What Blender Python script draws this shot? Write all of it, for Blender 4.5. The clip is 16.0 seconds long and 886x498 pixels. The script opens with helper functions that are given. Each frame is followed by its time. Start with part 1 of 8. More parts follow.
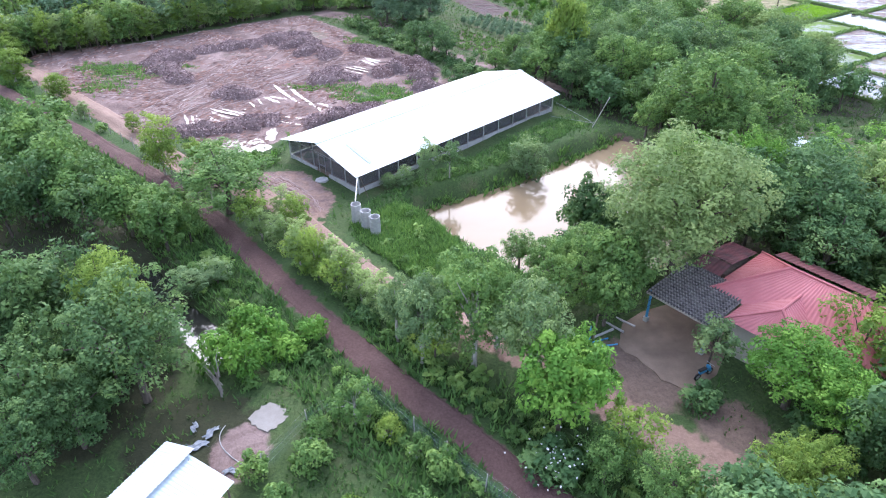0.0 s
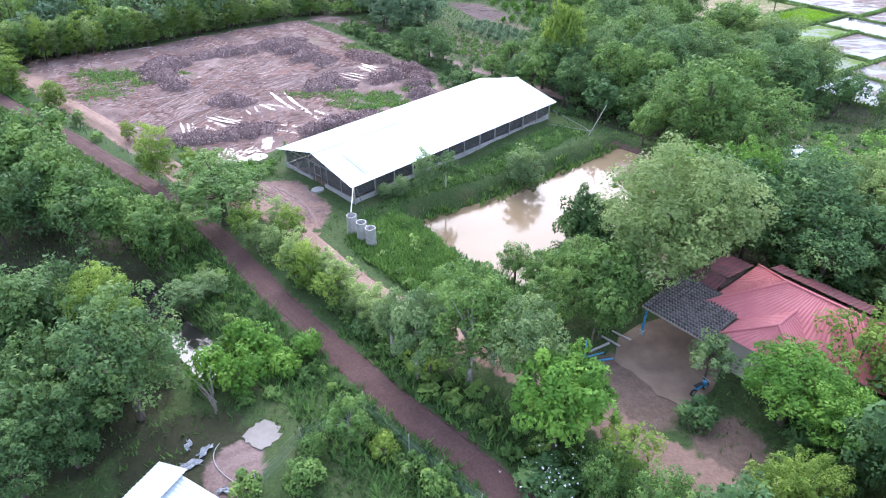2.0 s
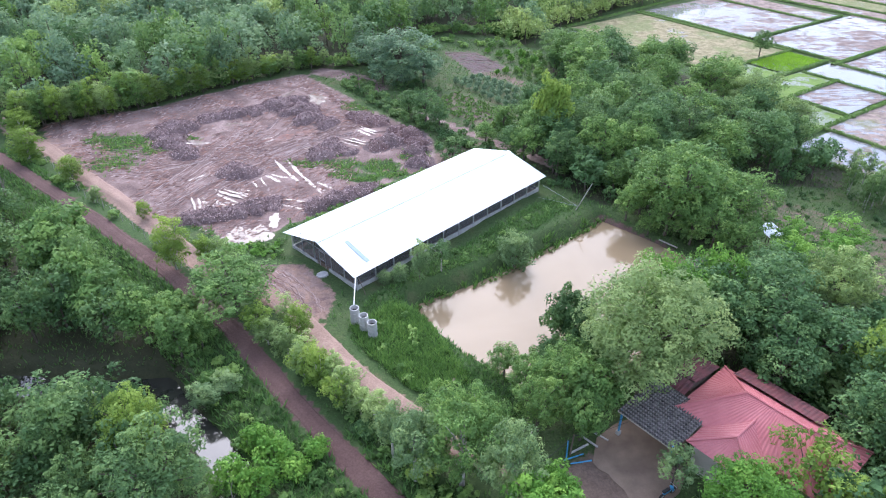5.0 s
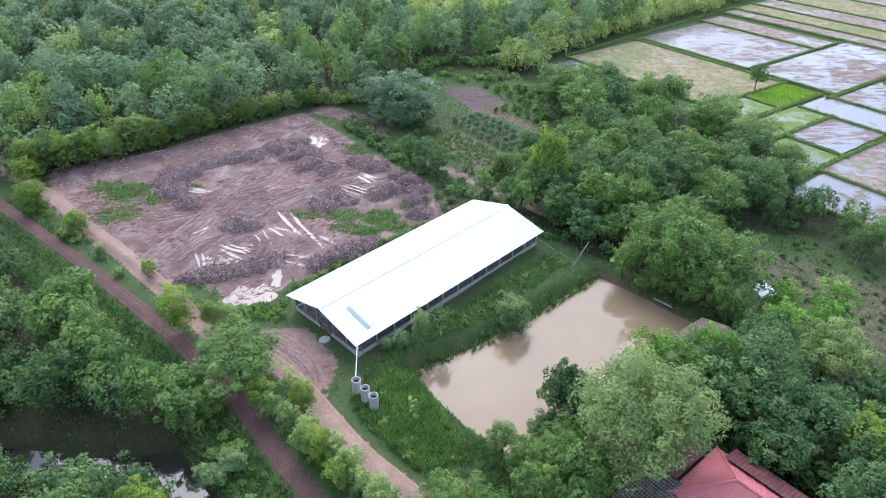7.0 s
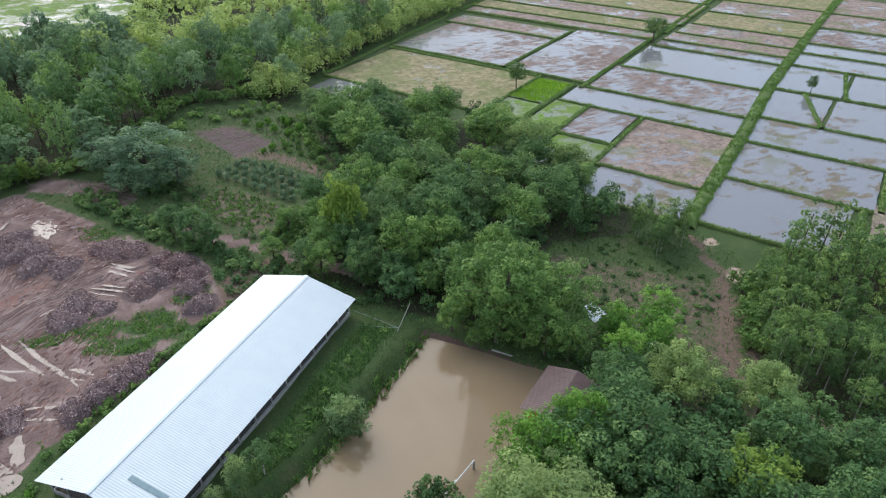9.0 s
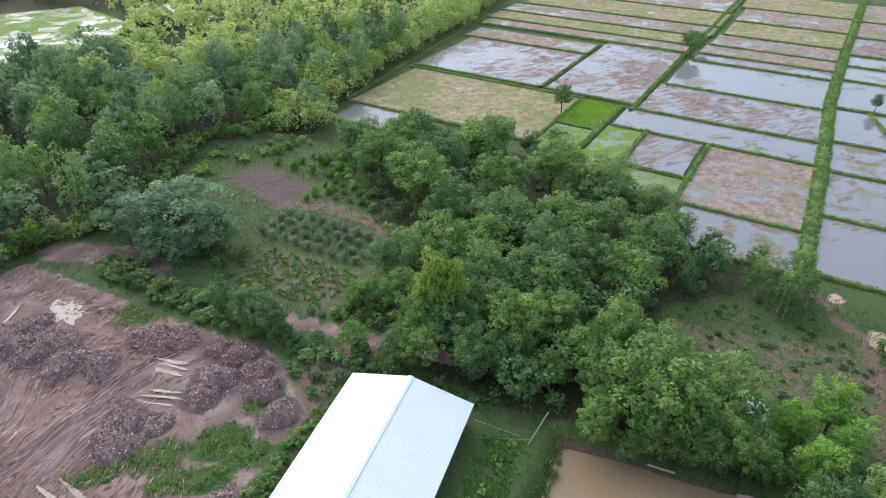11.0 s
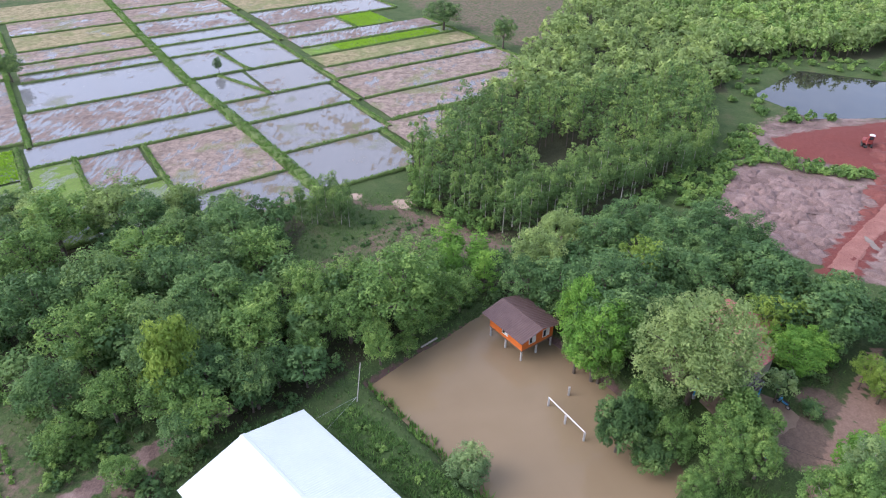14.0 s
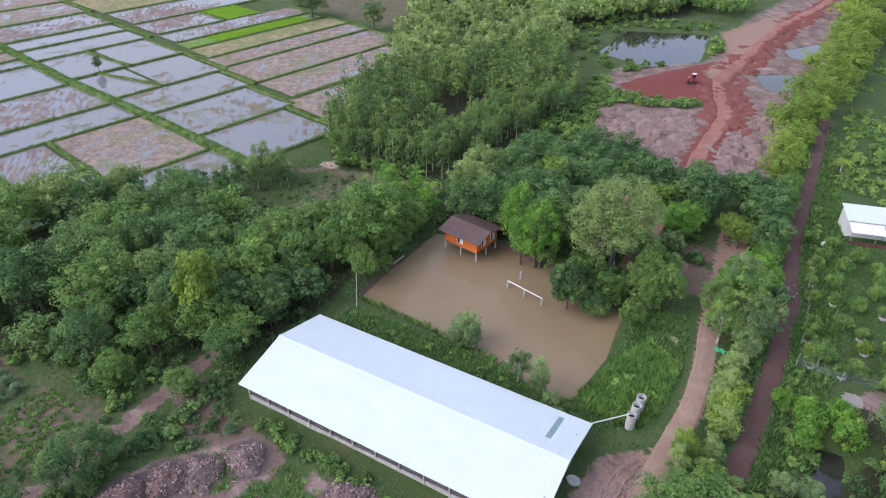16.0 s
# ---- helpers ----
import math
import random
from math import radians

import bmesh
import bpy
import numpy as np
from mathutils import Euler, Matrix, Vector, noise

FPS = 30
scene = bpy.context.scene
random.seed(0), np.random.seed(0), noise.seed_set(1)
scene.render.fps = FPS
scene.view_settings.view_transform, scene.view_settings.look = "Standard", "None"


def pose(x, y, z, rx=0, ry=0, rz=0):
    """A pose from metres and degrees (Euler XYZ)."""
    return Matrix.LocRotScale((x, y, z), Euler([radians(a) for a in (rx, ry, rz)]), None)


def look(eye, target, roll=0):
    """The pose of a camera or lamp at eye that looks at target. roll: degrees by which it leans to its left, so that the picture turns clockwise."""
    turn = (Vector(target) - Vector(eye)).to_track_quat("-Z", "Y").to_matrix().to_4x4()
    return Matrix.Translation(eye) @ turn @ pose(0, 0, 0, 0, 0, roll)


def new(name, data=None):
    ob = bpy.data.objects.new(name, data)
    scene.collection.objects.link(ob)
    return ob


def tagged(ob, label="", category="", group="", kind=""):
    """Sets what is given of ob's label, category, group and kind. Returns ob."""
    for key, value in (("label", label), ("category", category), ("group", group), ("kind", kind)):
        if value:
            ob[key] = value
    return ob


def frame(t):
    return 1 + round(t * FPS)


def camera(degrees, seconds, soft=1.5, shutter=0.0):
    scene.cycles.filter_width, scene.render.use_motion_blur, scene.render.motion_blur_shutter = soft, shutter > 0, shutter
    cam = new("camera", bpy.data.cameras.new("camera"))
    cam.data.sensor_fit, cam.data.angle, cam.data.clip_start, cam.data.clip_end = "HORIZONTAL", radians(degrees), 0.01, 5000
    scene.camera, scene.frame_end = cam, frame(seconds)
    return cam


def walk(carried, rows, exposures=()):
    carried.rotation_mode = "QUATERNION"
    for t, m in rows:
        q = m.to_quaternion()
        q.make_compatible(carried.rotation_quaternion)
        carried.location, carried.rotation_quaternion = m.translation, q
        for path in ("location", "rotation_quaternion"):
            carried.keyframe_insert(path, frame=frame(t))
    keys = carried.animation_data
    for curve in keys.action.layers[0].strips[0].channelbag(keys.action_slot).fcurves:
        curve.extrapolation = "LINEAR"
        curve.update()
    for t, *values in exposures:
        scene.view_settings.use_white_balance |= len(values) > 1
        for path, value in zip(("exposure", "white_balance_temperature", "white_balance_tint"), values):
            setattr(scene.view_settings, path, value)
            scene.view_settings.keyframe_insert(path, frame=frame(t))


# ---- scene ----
cam = camera(68.4, 16.0, soft=1.1, shutter=0.06)
METRES, EYE, TILT, LEAN, TURN = 120.0, 32.0, -33.0, 0.0, 0.0
ROWS = [
    (0.0, 0.0, 0.0, 0.0, 0.0, 0.0, -0.0),
    (0.5, 0.0018, -0.0016, 0.0005, -0.04, 0.01, 0.03),
    (1.0, 0.0031, -0.0029, 0.0013, -0.07, 0.02, 0.06),
    (1.5, 0.0029, -0.0024, 0.0035, -0.12, 0.01, 0.07),
    (2.0, 0.002, 0.0013, 0.0088, -0.13, 0.0, 0.09),
    (2.5, 0.0021, 0.0006, 0.0164, -0.14, -0.01, 0.13),
    (3.0, 0.0029, -0.0068, 0.0291, -0.16, -0.01, 0.16),
    (3.5, 0.0036, -0.0159, 0.0428, -0.19, 0.02, 0.18),
    (4.0, 0.0041, -0.025, 0.0564, -0.23, 0.05, 0.21),
    (6.5, 0.0045, -0.0648, 0.1292, -0.32, 0.09, 0.34),
    (7.0, 0.0045, -0.0571, 0.1488, -0.34, 0.1, 0.35),
    (7.5, 0.0061, -0.0401, 0.1633, -5.19, -0.04, 3.58),
    (8.0, 0.0054, -0.0158, 0.1793, -11.7, -0.68, 7.7),
    (8.5, 0.0072, 0.0153, 0.1994, -16.14, -1.36, 10.43),
    (9.0, 0.0086, 0.0522, 0.224, -19.06, -1.96, 12.13),
    (9.5, 0.0037, 0.0915, 0.2506, -19.09, -1.97, 12.15),
    (12.0, -0.1338, 0.2842, 0.377, -30.99, -5.02, 18.46),
    (12.5, -0.1736, 0.3196, 0.4033, -44.65, -10.07, 24.58),
    (13.0, -0.2065, 0.3497, 0.4242, -57.79, -15.97, 28.77),
    (13.5, -0.2338, 0.3737, 0.4409, -71.25, -22.79, 31.63),
    (14.0, -0.2617, 0.3937, 0.4539, -90.18, -32.96, 32.98),
    (14.5, -0.2928, 0.4179, 0.47, -96.7, -36.56, 32.65),
    (15.0, -0.3265, 0.4428, 0.4865, -96.71, -36.62, 32.69),
    (15.5, -0.3631, 0.4699, 0.5045, -99.21, -38.02, 32.58),
    (16.0, -0.4011, 0.5025, 0.5253, -107.57, -42.54, 31.64),
]
walk(cam, [(t, pose(0, 0, EYE, TILT, LEAN, TURN) @ pose(METRES * x, METRES * y, METRES * z, 90 + pitch, roll, yaw)) for t, x, y, z, yaw, pitch, roll in ROWS],
     exposures=[(0.0, 0.94, 5660, 21), (2.0, 0.94, 5660, 21), (4.0, 0.81, 5690, 20), (7.0, 0.54, 5760, 18), (8.0, 0.22, 5980, 15), (9.0, -0.04, 6180, 11), (9.5, -0.08, 6220, 11), (12.0, 0.39, 6170, 16), (14.0, 0.38, 6010, 23), (16.0, 0.08, 6060, 20)])

# ---- sky and sun: bright haze low ahead of the first view ----
SUN_ELEV, SUN_LEFT = 40.0, 8.0
world = bpy.data.worlds.new("hazy_sky")
scene.world = world
world.use_nodes = True
wt = world.node_tree
sky = wt.nodes.new("ShaderNodeTexSky")
sky.sky_type = "NISHITA"
sky.sun_disc = False
sky.sun_elevation, sky.sun_rotation = radians(SUN_ELEV), radians(-SUN_LEFT)
sky.air_density, sky.dust_density, sky.ozone_density = 1.2, 2.5, 2.5
soften = wt.nodes.new("ShaderNodeHueSaturation")
soften.inputs["Saturation"].default_value = 0.78
back = wt.nodes["Background"]
back.inputs["Strength"].default_value = 0.3
wt.links.new(sky.outputs[0], soften.inputs["Color"])
dome = wt.nodes.new("ShaderNodeTexCoord")
billow = wt.nodes.new("ShaderNodeTexNoise")
billow.inputs["Scale"].default_value, billow.inputs["Detail"].default_value, billow.inputs["Roughness"].default_value = 2.6, 6.0, 0.55
wt.links.new(dome.outputs["Generated"], billow.inputs["Vector"])
thin = wt.nodes.new("ShaderNodeMapRange")
thin.inputs["From Min"].default_value, thin.inputs["From Max"].default_value = 0.36, 0.62
thin.inputs["To Min"].default_value, thin.inputs["To Max"].default_value = 0.18, 0.8
wt.links.new(billow.outputs["Fac"], thin.inputs["Value"])
cloud = wt.nodes.new("ShaderNodeMix")
cloud.data_type = "RGBA"
cloud.inputs[7].default_value = (2.75, 2.95, 3.25, 1.0)
wt.links.new(thin.outputs["Result"], cloud.inputs[0])
wt.links.new(soften.outputs[0], cloud.inputs[6])
wt.links.new(cloud.outputs[2], back.inputs["Color"])
lamp = bpy.data.lights.new("sun", "SUN")
lamp.energy, lamp.angle, lamp.color = 1.85, radians(50), (1.0, 0.95, 0.86)
sun = new("sun", lamp)
az, el = radians(SUN_LEFT), radians(SUN_ELEV)
sun.matrix_world = look((-math.sin(az) * math.cos(el) * 200, math.cos(az) * math.cos(el) * 200, math.sin(el) * 200), (0, 0, 0))

# ---- shading helpers ----


class Shade:
    def __init__(self, name, rough=0.85, metal=0.0, spec=0.4):
        self.m = bpy.data.materials.new(name)
        self.m.use_nodes = True
        self.t = self.m.node_tree
        self.b = self.t.nodes["Principled BSDF"]
        self.out = self.t.nodes["Material Output"]
        self.b.inputs["Roughness"].default_value = rough
        self.b.inputs["Metallic"].default_value = metal
        self.b.inputs["Specular IOR Level"].default_value = spec

    def put(self, socket, v):
        if isinstance(v, bpy.types.NodeSocket):
            self.t.links.new(v, socket)
        elif isinstance(v, tuple) and len(v) == 3 and socket.type == "RGBA":
            socket.default_value = (*v, 1.0)
        else:
            socket.default_value = v

    def place(self):
        return self.t.nodes.new("ShaderNodeNewGeometry").outputs["Position"]

    def local(self):
        return self.t.nodes.new("ShaderNodeTexCoord").outputs["Object"]

    def island(self):
        return self.t.nodes.new("ShaderNodeNewGeometry").outputs["Random Per Island"]

    def object_random(self):
        return self.t.nodes.new("ShaderNodeObjectInfo").outputs["Random"]

    def attr(self, name, out="Fac"):
        n = self.t.nodes.new("ShaderNodeAttribute")
        n.attribute_name = name
        return n.outputs[out]

    def split(self, v):
        n = self.t.nodes.new("ShaderNodeSeparateXYZ")
        self.put(n.inputs[0], v)
        return n.outputs

    def stretch(self, v, scale, turn=0.0):
        n = self.t.nodes.new("ShaderNodeMapping")
        self.put(n.inputs["Vector"], v)
        n.inputs["Scale"].default_value = scale
        n.inputs["Rotation"].default_value = (0, 0, turn)
        return n.outputs[0]

    def noise(self, v, scale, detail=4.0, rough=0.55, bend=0.0):
        n = self.t.nodes.new("ShaderNodeTexNoise")
        self.put(n.inputs["Vector"], v)
        n.inputs["Scale"].default_value = scale
        n.inputs["Detail"].default_value = detail
        n.inputs["Roughness"].default_value = rough
        n.inputs["Distortion"].default_value = bend
        return n.outputs["Fac"]

    def cells(self, v, scale):
        n = self.t.nodes.new("ShaderNodeTexVoronoi")
        self.put(n.inputs["Vector"], v)
        n.inputs["Scale"].default_value = scale
        return n.outputs

    def wave(self, v, scale, bend=0.0, axis="X"):
        n = self.t.nodes.new("ShaderNodeTexWave")
        n.bands_direction = axis
        self.put(n.inputs["Vector"], v)
        n.inputs["Scale"].default_value = scale
        n.inputs["Distortion"].default_value = bend
        return n.outputs["Fac"]

    def ramp(self, v, *stops):
        n = self.t.nodes.new("ShaderNodeValToRGB")
        self.put(n.inputs[0], v)
        e = n.color_ramp.elements
        while len(e) < len(stops):
            e.new(0.5)
        for item, (p, c) in zip(e, stops):
            item.position = p
            item.color = (*c, 1.0) if isinstance(c, tuple) else (c, c, c, 1.0)
        return n.outputs[0]

    def mix(self, f, a, b, how="MIX"):
        n = self.t.nodes.new("ShaderNodeMix")
        n.data_type = "RGBA"
        n.blend_type = how
        self.put(n.inputs[0], f)
        self.put(n.inputs[6], a)
        self.put(n.inputs[7], b)
        return n.outputs[2]

    def math(self, how, a, b=0.0, clamp=False):
        n = self.t.nodes.new("ShaderNodeMath")
        n.operation = how
        n.use_clamp = clamp
        self.put(n.inputs[0], a)
        self.put(n.inputs[1], b)
        return n.outputs[0]

    def color(self, v):
        self.put(self.b.inputs["Base Color"], v)
        return self

    def rough(self, v):
        self.put(self.b.inputs["Roughness"], v)
        return self

    def bump(self, v, strength=0.4, depth=0.05):
        n = self.t.nodes.new("ShaderNodeBump")
        n.inputs["Strength"].default_value = strength
        n.inputs["Distance"].default_value = depth
        self.put(n.inputs["Height"], v)
        self.t.links.new(n.outputs[0], self.b.inputs["Normal"])
        return self


def leaf_material(name, dark, mid, light, through_amount=0.38):
    dark, mid, light = [tuple(c * k for c, k in zip(tone_, shift)) for tone_, shift in ((dark, (0.72, 0.78, 0.9)), (mid, (0.93, 0.98, 1.08)), (light, (1.08, 1.1, 1.0)))]
    s = Shade(name, rough=0.6, spec=0.14)
    drift = s.noise(s.place(), 0.35, 3.0)
    v = s.math("ADD", s.math("MULTIPLY", s.attr("tint"), 0.62), s.math("MULTIPLY", s.object_random(), 0.16))
    v = s.math("ADD", v, s.math("MULTIPLY", s.math("SUBTRACT", drift, 0.3), 0.6))
    c = s.ramp(v, (0.1, dark), (0.5, mid), (0.9, light))
    s.color(c)
    tr = s.t.nodes.new("ShaderNodeBsdfTranslucent")
    s.put(tr.inputs["Color"], s.mix(0.5, c, light))
    mx = s.t.nodes.new("ShaderNodeMixShader")
    mx.inputs[0].default_value = through_amount * 0.75
    s.t.links.new(s.b.outputs[0], mx.inputs[1])
    s.t.links.new(tr.outputs[0], mx.inputs[2])
    s.t.links.new(mx.outputs[0], s.out.inputs["Surface"])
    return s.m


LEAF = {
    "mid": leaf_material("leaf_mid_green", (0.0476, 0.0959, 0.0229), (0.138, 0.246, 0.0623), (0.298, 0.424, 0.12)),
    "dark": leaf_material("leaf_dark_green", (0.0343, 0.0738, 0.026), (0.0978, 0.187, 0.0623), (0.212, 0.322, 0.114)),
    "bright": leaf_material("leaf_bright_green", (0.055, 0.14, 0.02), (0.135, 0.285, 0.042), (0.26, 0.43, 0.08)),
    "grey": leaf_material("leaf_grey_green", (0.0623, 0.112, 0.0422), (0.167, 0.257, 0.0977), (0.312, 0.406, 0.162)),
    "pale": leaf_material("leaf_pale_green", (0.106, 0.165, 0.0519), (0.244, 0.338, 0.108), (0.416, 0.51, 0.186), 0.45),
    "yellow": leaf_material("leaf_yellow_green", (0.08, 0.145, 0.022), (0.19, 0.29, 0.05), (0.35, 0.45, 0.095), 0.42),
    "willow": leaf_material("leaf_willow_green", (0.1, 0.16, 0.05), (0.215, 0.3, 0.098), (0.32, 0.405, 0.155), 0.45),
    "olive": leaf_material("leaf_olive_green", (0.036, 0.075, 0.026), (0.11, 0.195, 0.066), (0.26, 0.37, 0.125), 0.42),
    # forest and haze: distance haze is put into these bluer, lighter leaf colours
    "forest": leaf_material("leaf_hazed_forest_green", (0.05, 0.095, 0.05), (0.16, 0.255, 0.12), (0.33, 0.45, 0.22), 0.45),
    "haze": leaf_material("leaf_hazed_blue_green", (0.055, 0.105, 0.06), (0.155, 0.25, 0.13), (0.31, 0.42, 0.23), 0.45),
    # far: a break of sunlight over distant forest, put into the leaf colour
    "far": leaf_material("leaf_painted_sun_green", (0.17, 0.24, 0.07), (0.34, 0.44, 0.13), (0.5, 0.58, 0.21), 0.5),
    "deep": leaf_material("leaf_deep_green", (0.03, 0.062, 0.022), (0.085, 0.16, 0.05), (0.2, 0.3, 0.1), 0.3),
    "gum": leaf_material("leaf_gum_green", (0.042, 0.092, 0.034), (0.115, 0.2, 0.062), (0.3, 0.41, 0.12), 0.4),
    "cabbage": leaf_material("leaf_pale_blue_green", (0.06, 0.12, 0.06), (0.15, 0.24, 0.12), (0.3, 0.4, 0.23), 0.3),
    "grass": leaf_material("grass_blade", (0.036, 0.085, 0.02), (0.1, 0.195, 0.05), (0.19, 0.31, 0.09)),
    "weed": leaf_material("weed_blade", (0.06, 0.13, 0.025), (0.14, 0.26, 0.055), (0.25, 0.39, 0.1)),
    "seedling": leaf_material("rice_seedling", (0.23, 0.42, 0.02), (0.3, 0.5, 0.03), (0.36, 0.56, 0.05)),
}


def bark_material(name, a, b):
    s = Shade(name, rough=0.9, spec=0.2)
    p = s.stretch(s.local(), (6, 6, 1.4))
    s.color(s.ramp(s.noise(p, 1.5, 6.0), (0.3, a), (0.7, b)))
    s.bump(s.noise(p, 3.0, 5.0), 0.6, 0.03)
    return s.m


BARK = bark_material("bark_brown", (0.07, 0.055, 0.045), (0.19, 0.16, 0.13))
BARK_GREY = bark_material("bark_grey", (0.16, 0.14, 0.12), (0.34, 0.31, 0.27))
BARK_PALE = bark_material("bark_pale", (0.26, 0.24, 0.21), (0.55, 0.52, 0.47))


def plain(name, a, b, scale=3.0, rough=0.8, metal=0.0, spec=0.4, dent=0.25, fine=30.0):
    """A painted or mineral surface: two tones at a wide scale, speckle at a fine one."""
    s = Shade(name, rough=rough, metal=metal, spec=spec)
    p = s.local()
    wide = s.ramp(s.noise(p, scale, 5.0, 0.6), (0.32, a), (0.68, b))
    s.color(s.mix(0.35, wide, s.ramp(s.noise(p, fine, 3.0), (0.3, a), (0.7, b))))
    s.bump(s.noise(p, fine, 4.0), dent, 0.02)
    return s.m


def earth(name, a, b, c, pebble=True, wet=0.0):
    s = Shade(name, rough=0.9, spec=0.25)
    p = s.place()
    wide = s.ramp(s.noise(p, 0.35, 6.0, 0.6, 0.4), (0.3, a), (0.55, b), (0.75, c))
    fine = s.ramp(s.noise(p, 6.0, 9.0, 0.78), (0.36, a), (0.64, c))
    s.color(s.mix(0.5, wide, fine))
    if wet:
        s.rough(s.ramp(s.noise(p, 0.8, 4.0), (0.35, 0.3), (0.6, 0.9)))
    s.bump(s.noise(p, 3.5, 7.0, 0.7), 0.7, 0.12)
    return s.m


def water_material(name, a, b, rough=0.04, scale=0.2, ripple=0.02):
    s = Shade(name, rough=rough, spec=0.5)
    s.b.inputs["IOR"].default_value = 1.33
    p = s.place()
    s.color(s.ramp(s.noise(p, scale, 4.0, 0.5, 0.6), (0.3, a), (0.7, b)))
    s.bump(s.noise(p, 2.2, 3.0), ripple, 0.05)
    return s.m


POND_WATER = water_material("pond_water", (0.225, 0.168, 0.1), (0.262, 0.198, 0.122), scale=0.07)
PUDDLE = water_material("puddle_water", (0.2, 0.16, 0.13), (0.27, 0.22, 0.18), 0.12, 0.8, 0.01)
DARK_WATER = water_material("dark_water", (0.02, 0.02, 0.018), (0.045, 0.045, 0.035), 0.03, 0.3, 0.015)
DARK_WATER.node_tree.nodes["Principled BSDF"].inputs["IOR"].default_value = 1.6

# terrain: covers are blended by what lies where (cover = red earth, pale track, yard mud, red fill; cover_b = lush
# grass, litter darkened for tree shade, stubble, sand)
g = Shade("ground_soil_and_grass", rough=0.93, spec=0.2)
gp = g.place()
n1, n2, n3 = g.noise(gp, 0.22, 6.0, 0.62, 0.5), g.noise(gp, 1.6, 6.0, 0.68), g.noise(gp, 4.5, 6.0, 0.75)
grass_c = g.mix(0.45, g.ramp(n1, (0.3, (0.03, 0.055, 0.02)), (0.44, (0.055, 0.09, 0.03)), (0.56, (0.075, 0.105, 0.04)), (0.68, (0.13, 0.115, 0.065))),
                g.ramp(n3, (0.35, (0.012, 0.03, 0.01)), (0.65, (0.11, 0.17, 0.055))))
lush_c = g.mix(0.5, g.ramp(n2, (0.3, (0.05, 0.06, 0.025)), (0.45, (0.036, 0.075, 0.022)), (0.7, (0.065, 0.12, 0.036))), g.ramp(n3, (0.3, (0.028, 0.05, 0.018)), (0.7, (0.11, 0.165, 0.055))))
road_c = g.mix(0.5, g.ramp(n2, (0.3, (0.09, 0.055, 0.048)), (0.7, (0.16, 0.1, 0.088))), g.ramp(n3, (0.3, (0.08, 0.05, 0.045)), (0.75, (0.2, 0.125, 0.11))))
track_c = g.mix(0.5, g.ramp(n2, (0.3, (0.17, 0.105, 0.08)), (0.7, (0.34, 0.225, 0.17))), g.ramp(n3, (0.3, (0.2, 0.13, 0.1)), (0.75, (0.43, 0.3, 0.235))))
yard_c = g.mix(0.45, g.ramp(n1, (0.36, (0.125, 0.078, 0.067)), (0.5, (0.235, 0.158, 0.137)), (0.64, (0.41, 0.305, 0.272))), g.ramp(n3, (0.36, (0.07, 0.052, 0.048)), (0.66, (0.28, 0.21, 0.19))))
fill_c = g.mix(0.45, g.ramp(n2, (0.3, (0.12, 0.032, 0.027)), (0.7, (0.22, 0.066, 0.054))), g.ramp(n3, (0.3, (0.11, 0.033, 0.028)), (0.75, (0.27, 0.1, 0.082))))
# leaf litter, with the shade under trees put into its dark colour
shaded_litter_c = g.mix(0.45, g.ramp(n2, (0.3, (0.024, 0.03, 0.016)), (0.7, (0.06, 0.06, 0.032))), g.ramp(n3, (0.3, (0.02, 0.03, 0.014)), (0.75, (0.085, 0.085, 0.042))))
stub_c = g.mix(0.45, g.ramp(n2, (0.3, (0.11, 0.075, 0.058)), (0.7, (0.22, 0.155, 0.12))), g.ramp(n3, (0.3, (0.08, 0.065, 0.045)), (0.75, (0.27, 0.195, 0.155))))
sand_c = g.mix(0.45, g.ramp(n2, (0.3, (0.34, 0.25, 0.19)), (0.7, (0.52, 0.4, 0.32))), g.ramp(n3, (0.3, (0.3, 0.22, 0.17)), (0.75, (0.58, 0.46, 0.38))))
edge = g.math("MULTIPLY", g.math("SUBTRACT", g.noise(gp, 0.9, 5.0, 0.7), 0.5), 1.1)


def veil(socket):
    return g.ramp(g.math("ADD", socket, edge), (0.38, 0.0), (0.62, 1.0))


ca = g.split(g.attr("cover", "Vector"))
cb = g.split(g.attr("cover_b", "Vector"))
cc = g.split(g.attr("cover_c", "Vector"))
tone = g.mix(veil(cb[0]), grass_c, lush_c)
tone = g.mix(veil(cb[1]), tone, shaded_litter_c)
tone = g.mix(veil(cb[2]), tone, stub_c)
tone = g.mix(veil(ca[2]), tone, yard_c)
mulch_c = g.mix(0.5, g.ramp(n2, (0.3, (0.07, 0.05, 0.05)), (0.7, (0.15, 0.11, 0.108))), g.ramp(n3, (0.3, (0.05, 0.04, 0.042)), (0.72, (0.22, 0.165, 0.155))))
tone = g.mix(veil(cc[2]), tone, mulch_c)
tone = g.mix(veil(cc[0]), tone, fill_c)
tone = g.mix(veil(cc[1]), tone, sand_c)
tone = g.mix(veil(ca[1]), tone, track_c)
tone = g.mix(veil(ca[0]), tone, road_c)
g.color(tone)
g.bump(g.math("ADD", n2, g.math("MULTIPLY", n3, 0.5)), 0.75, 0.16)
GROUND = g.m

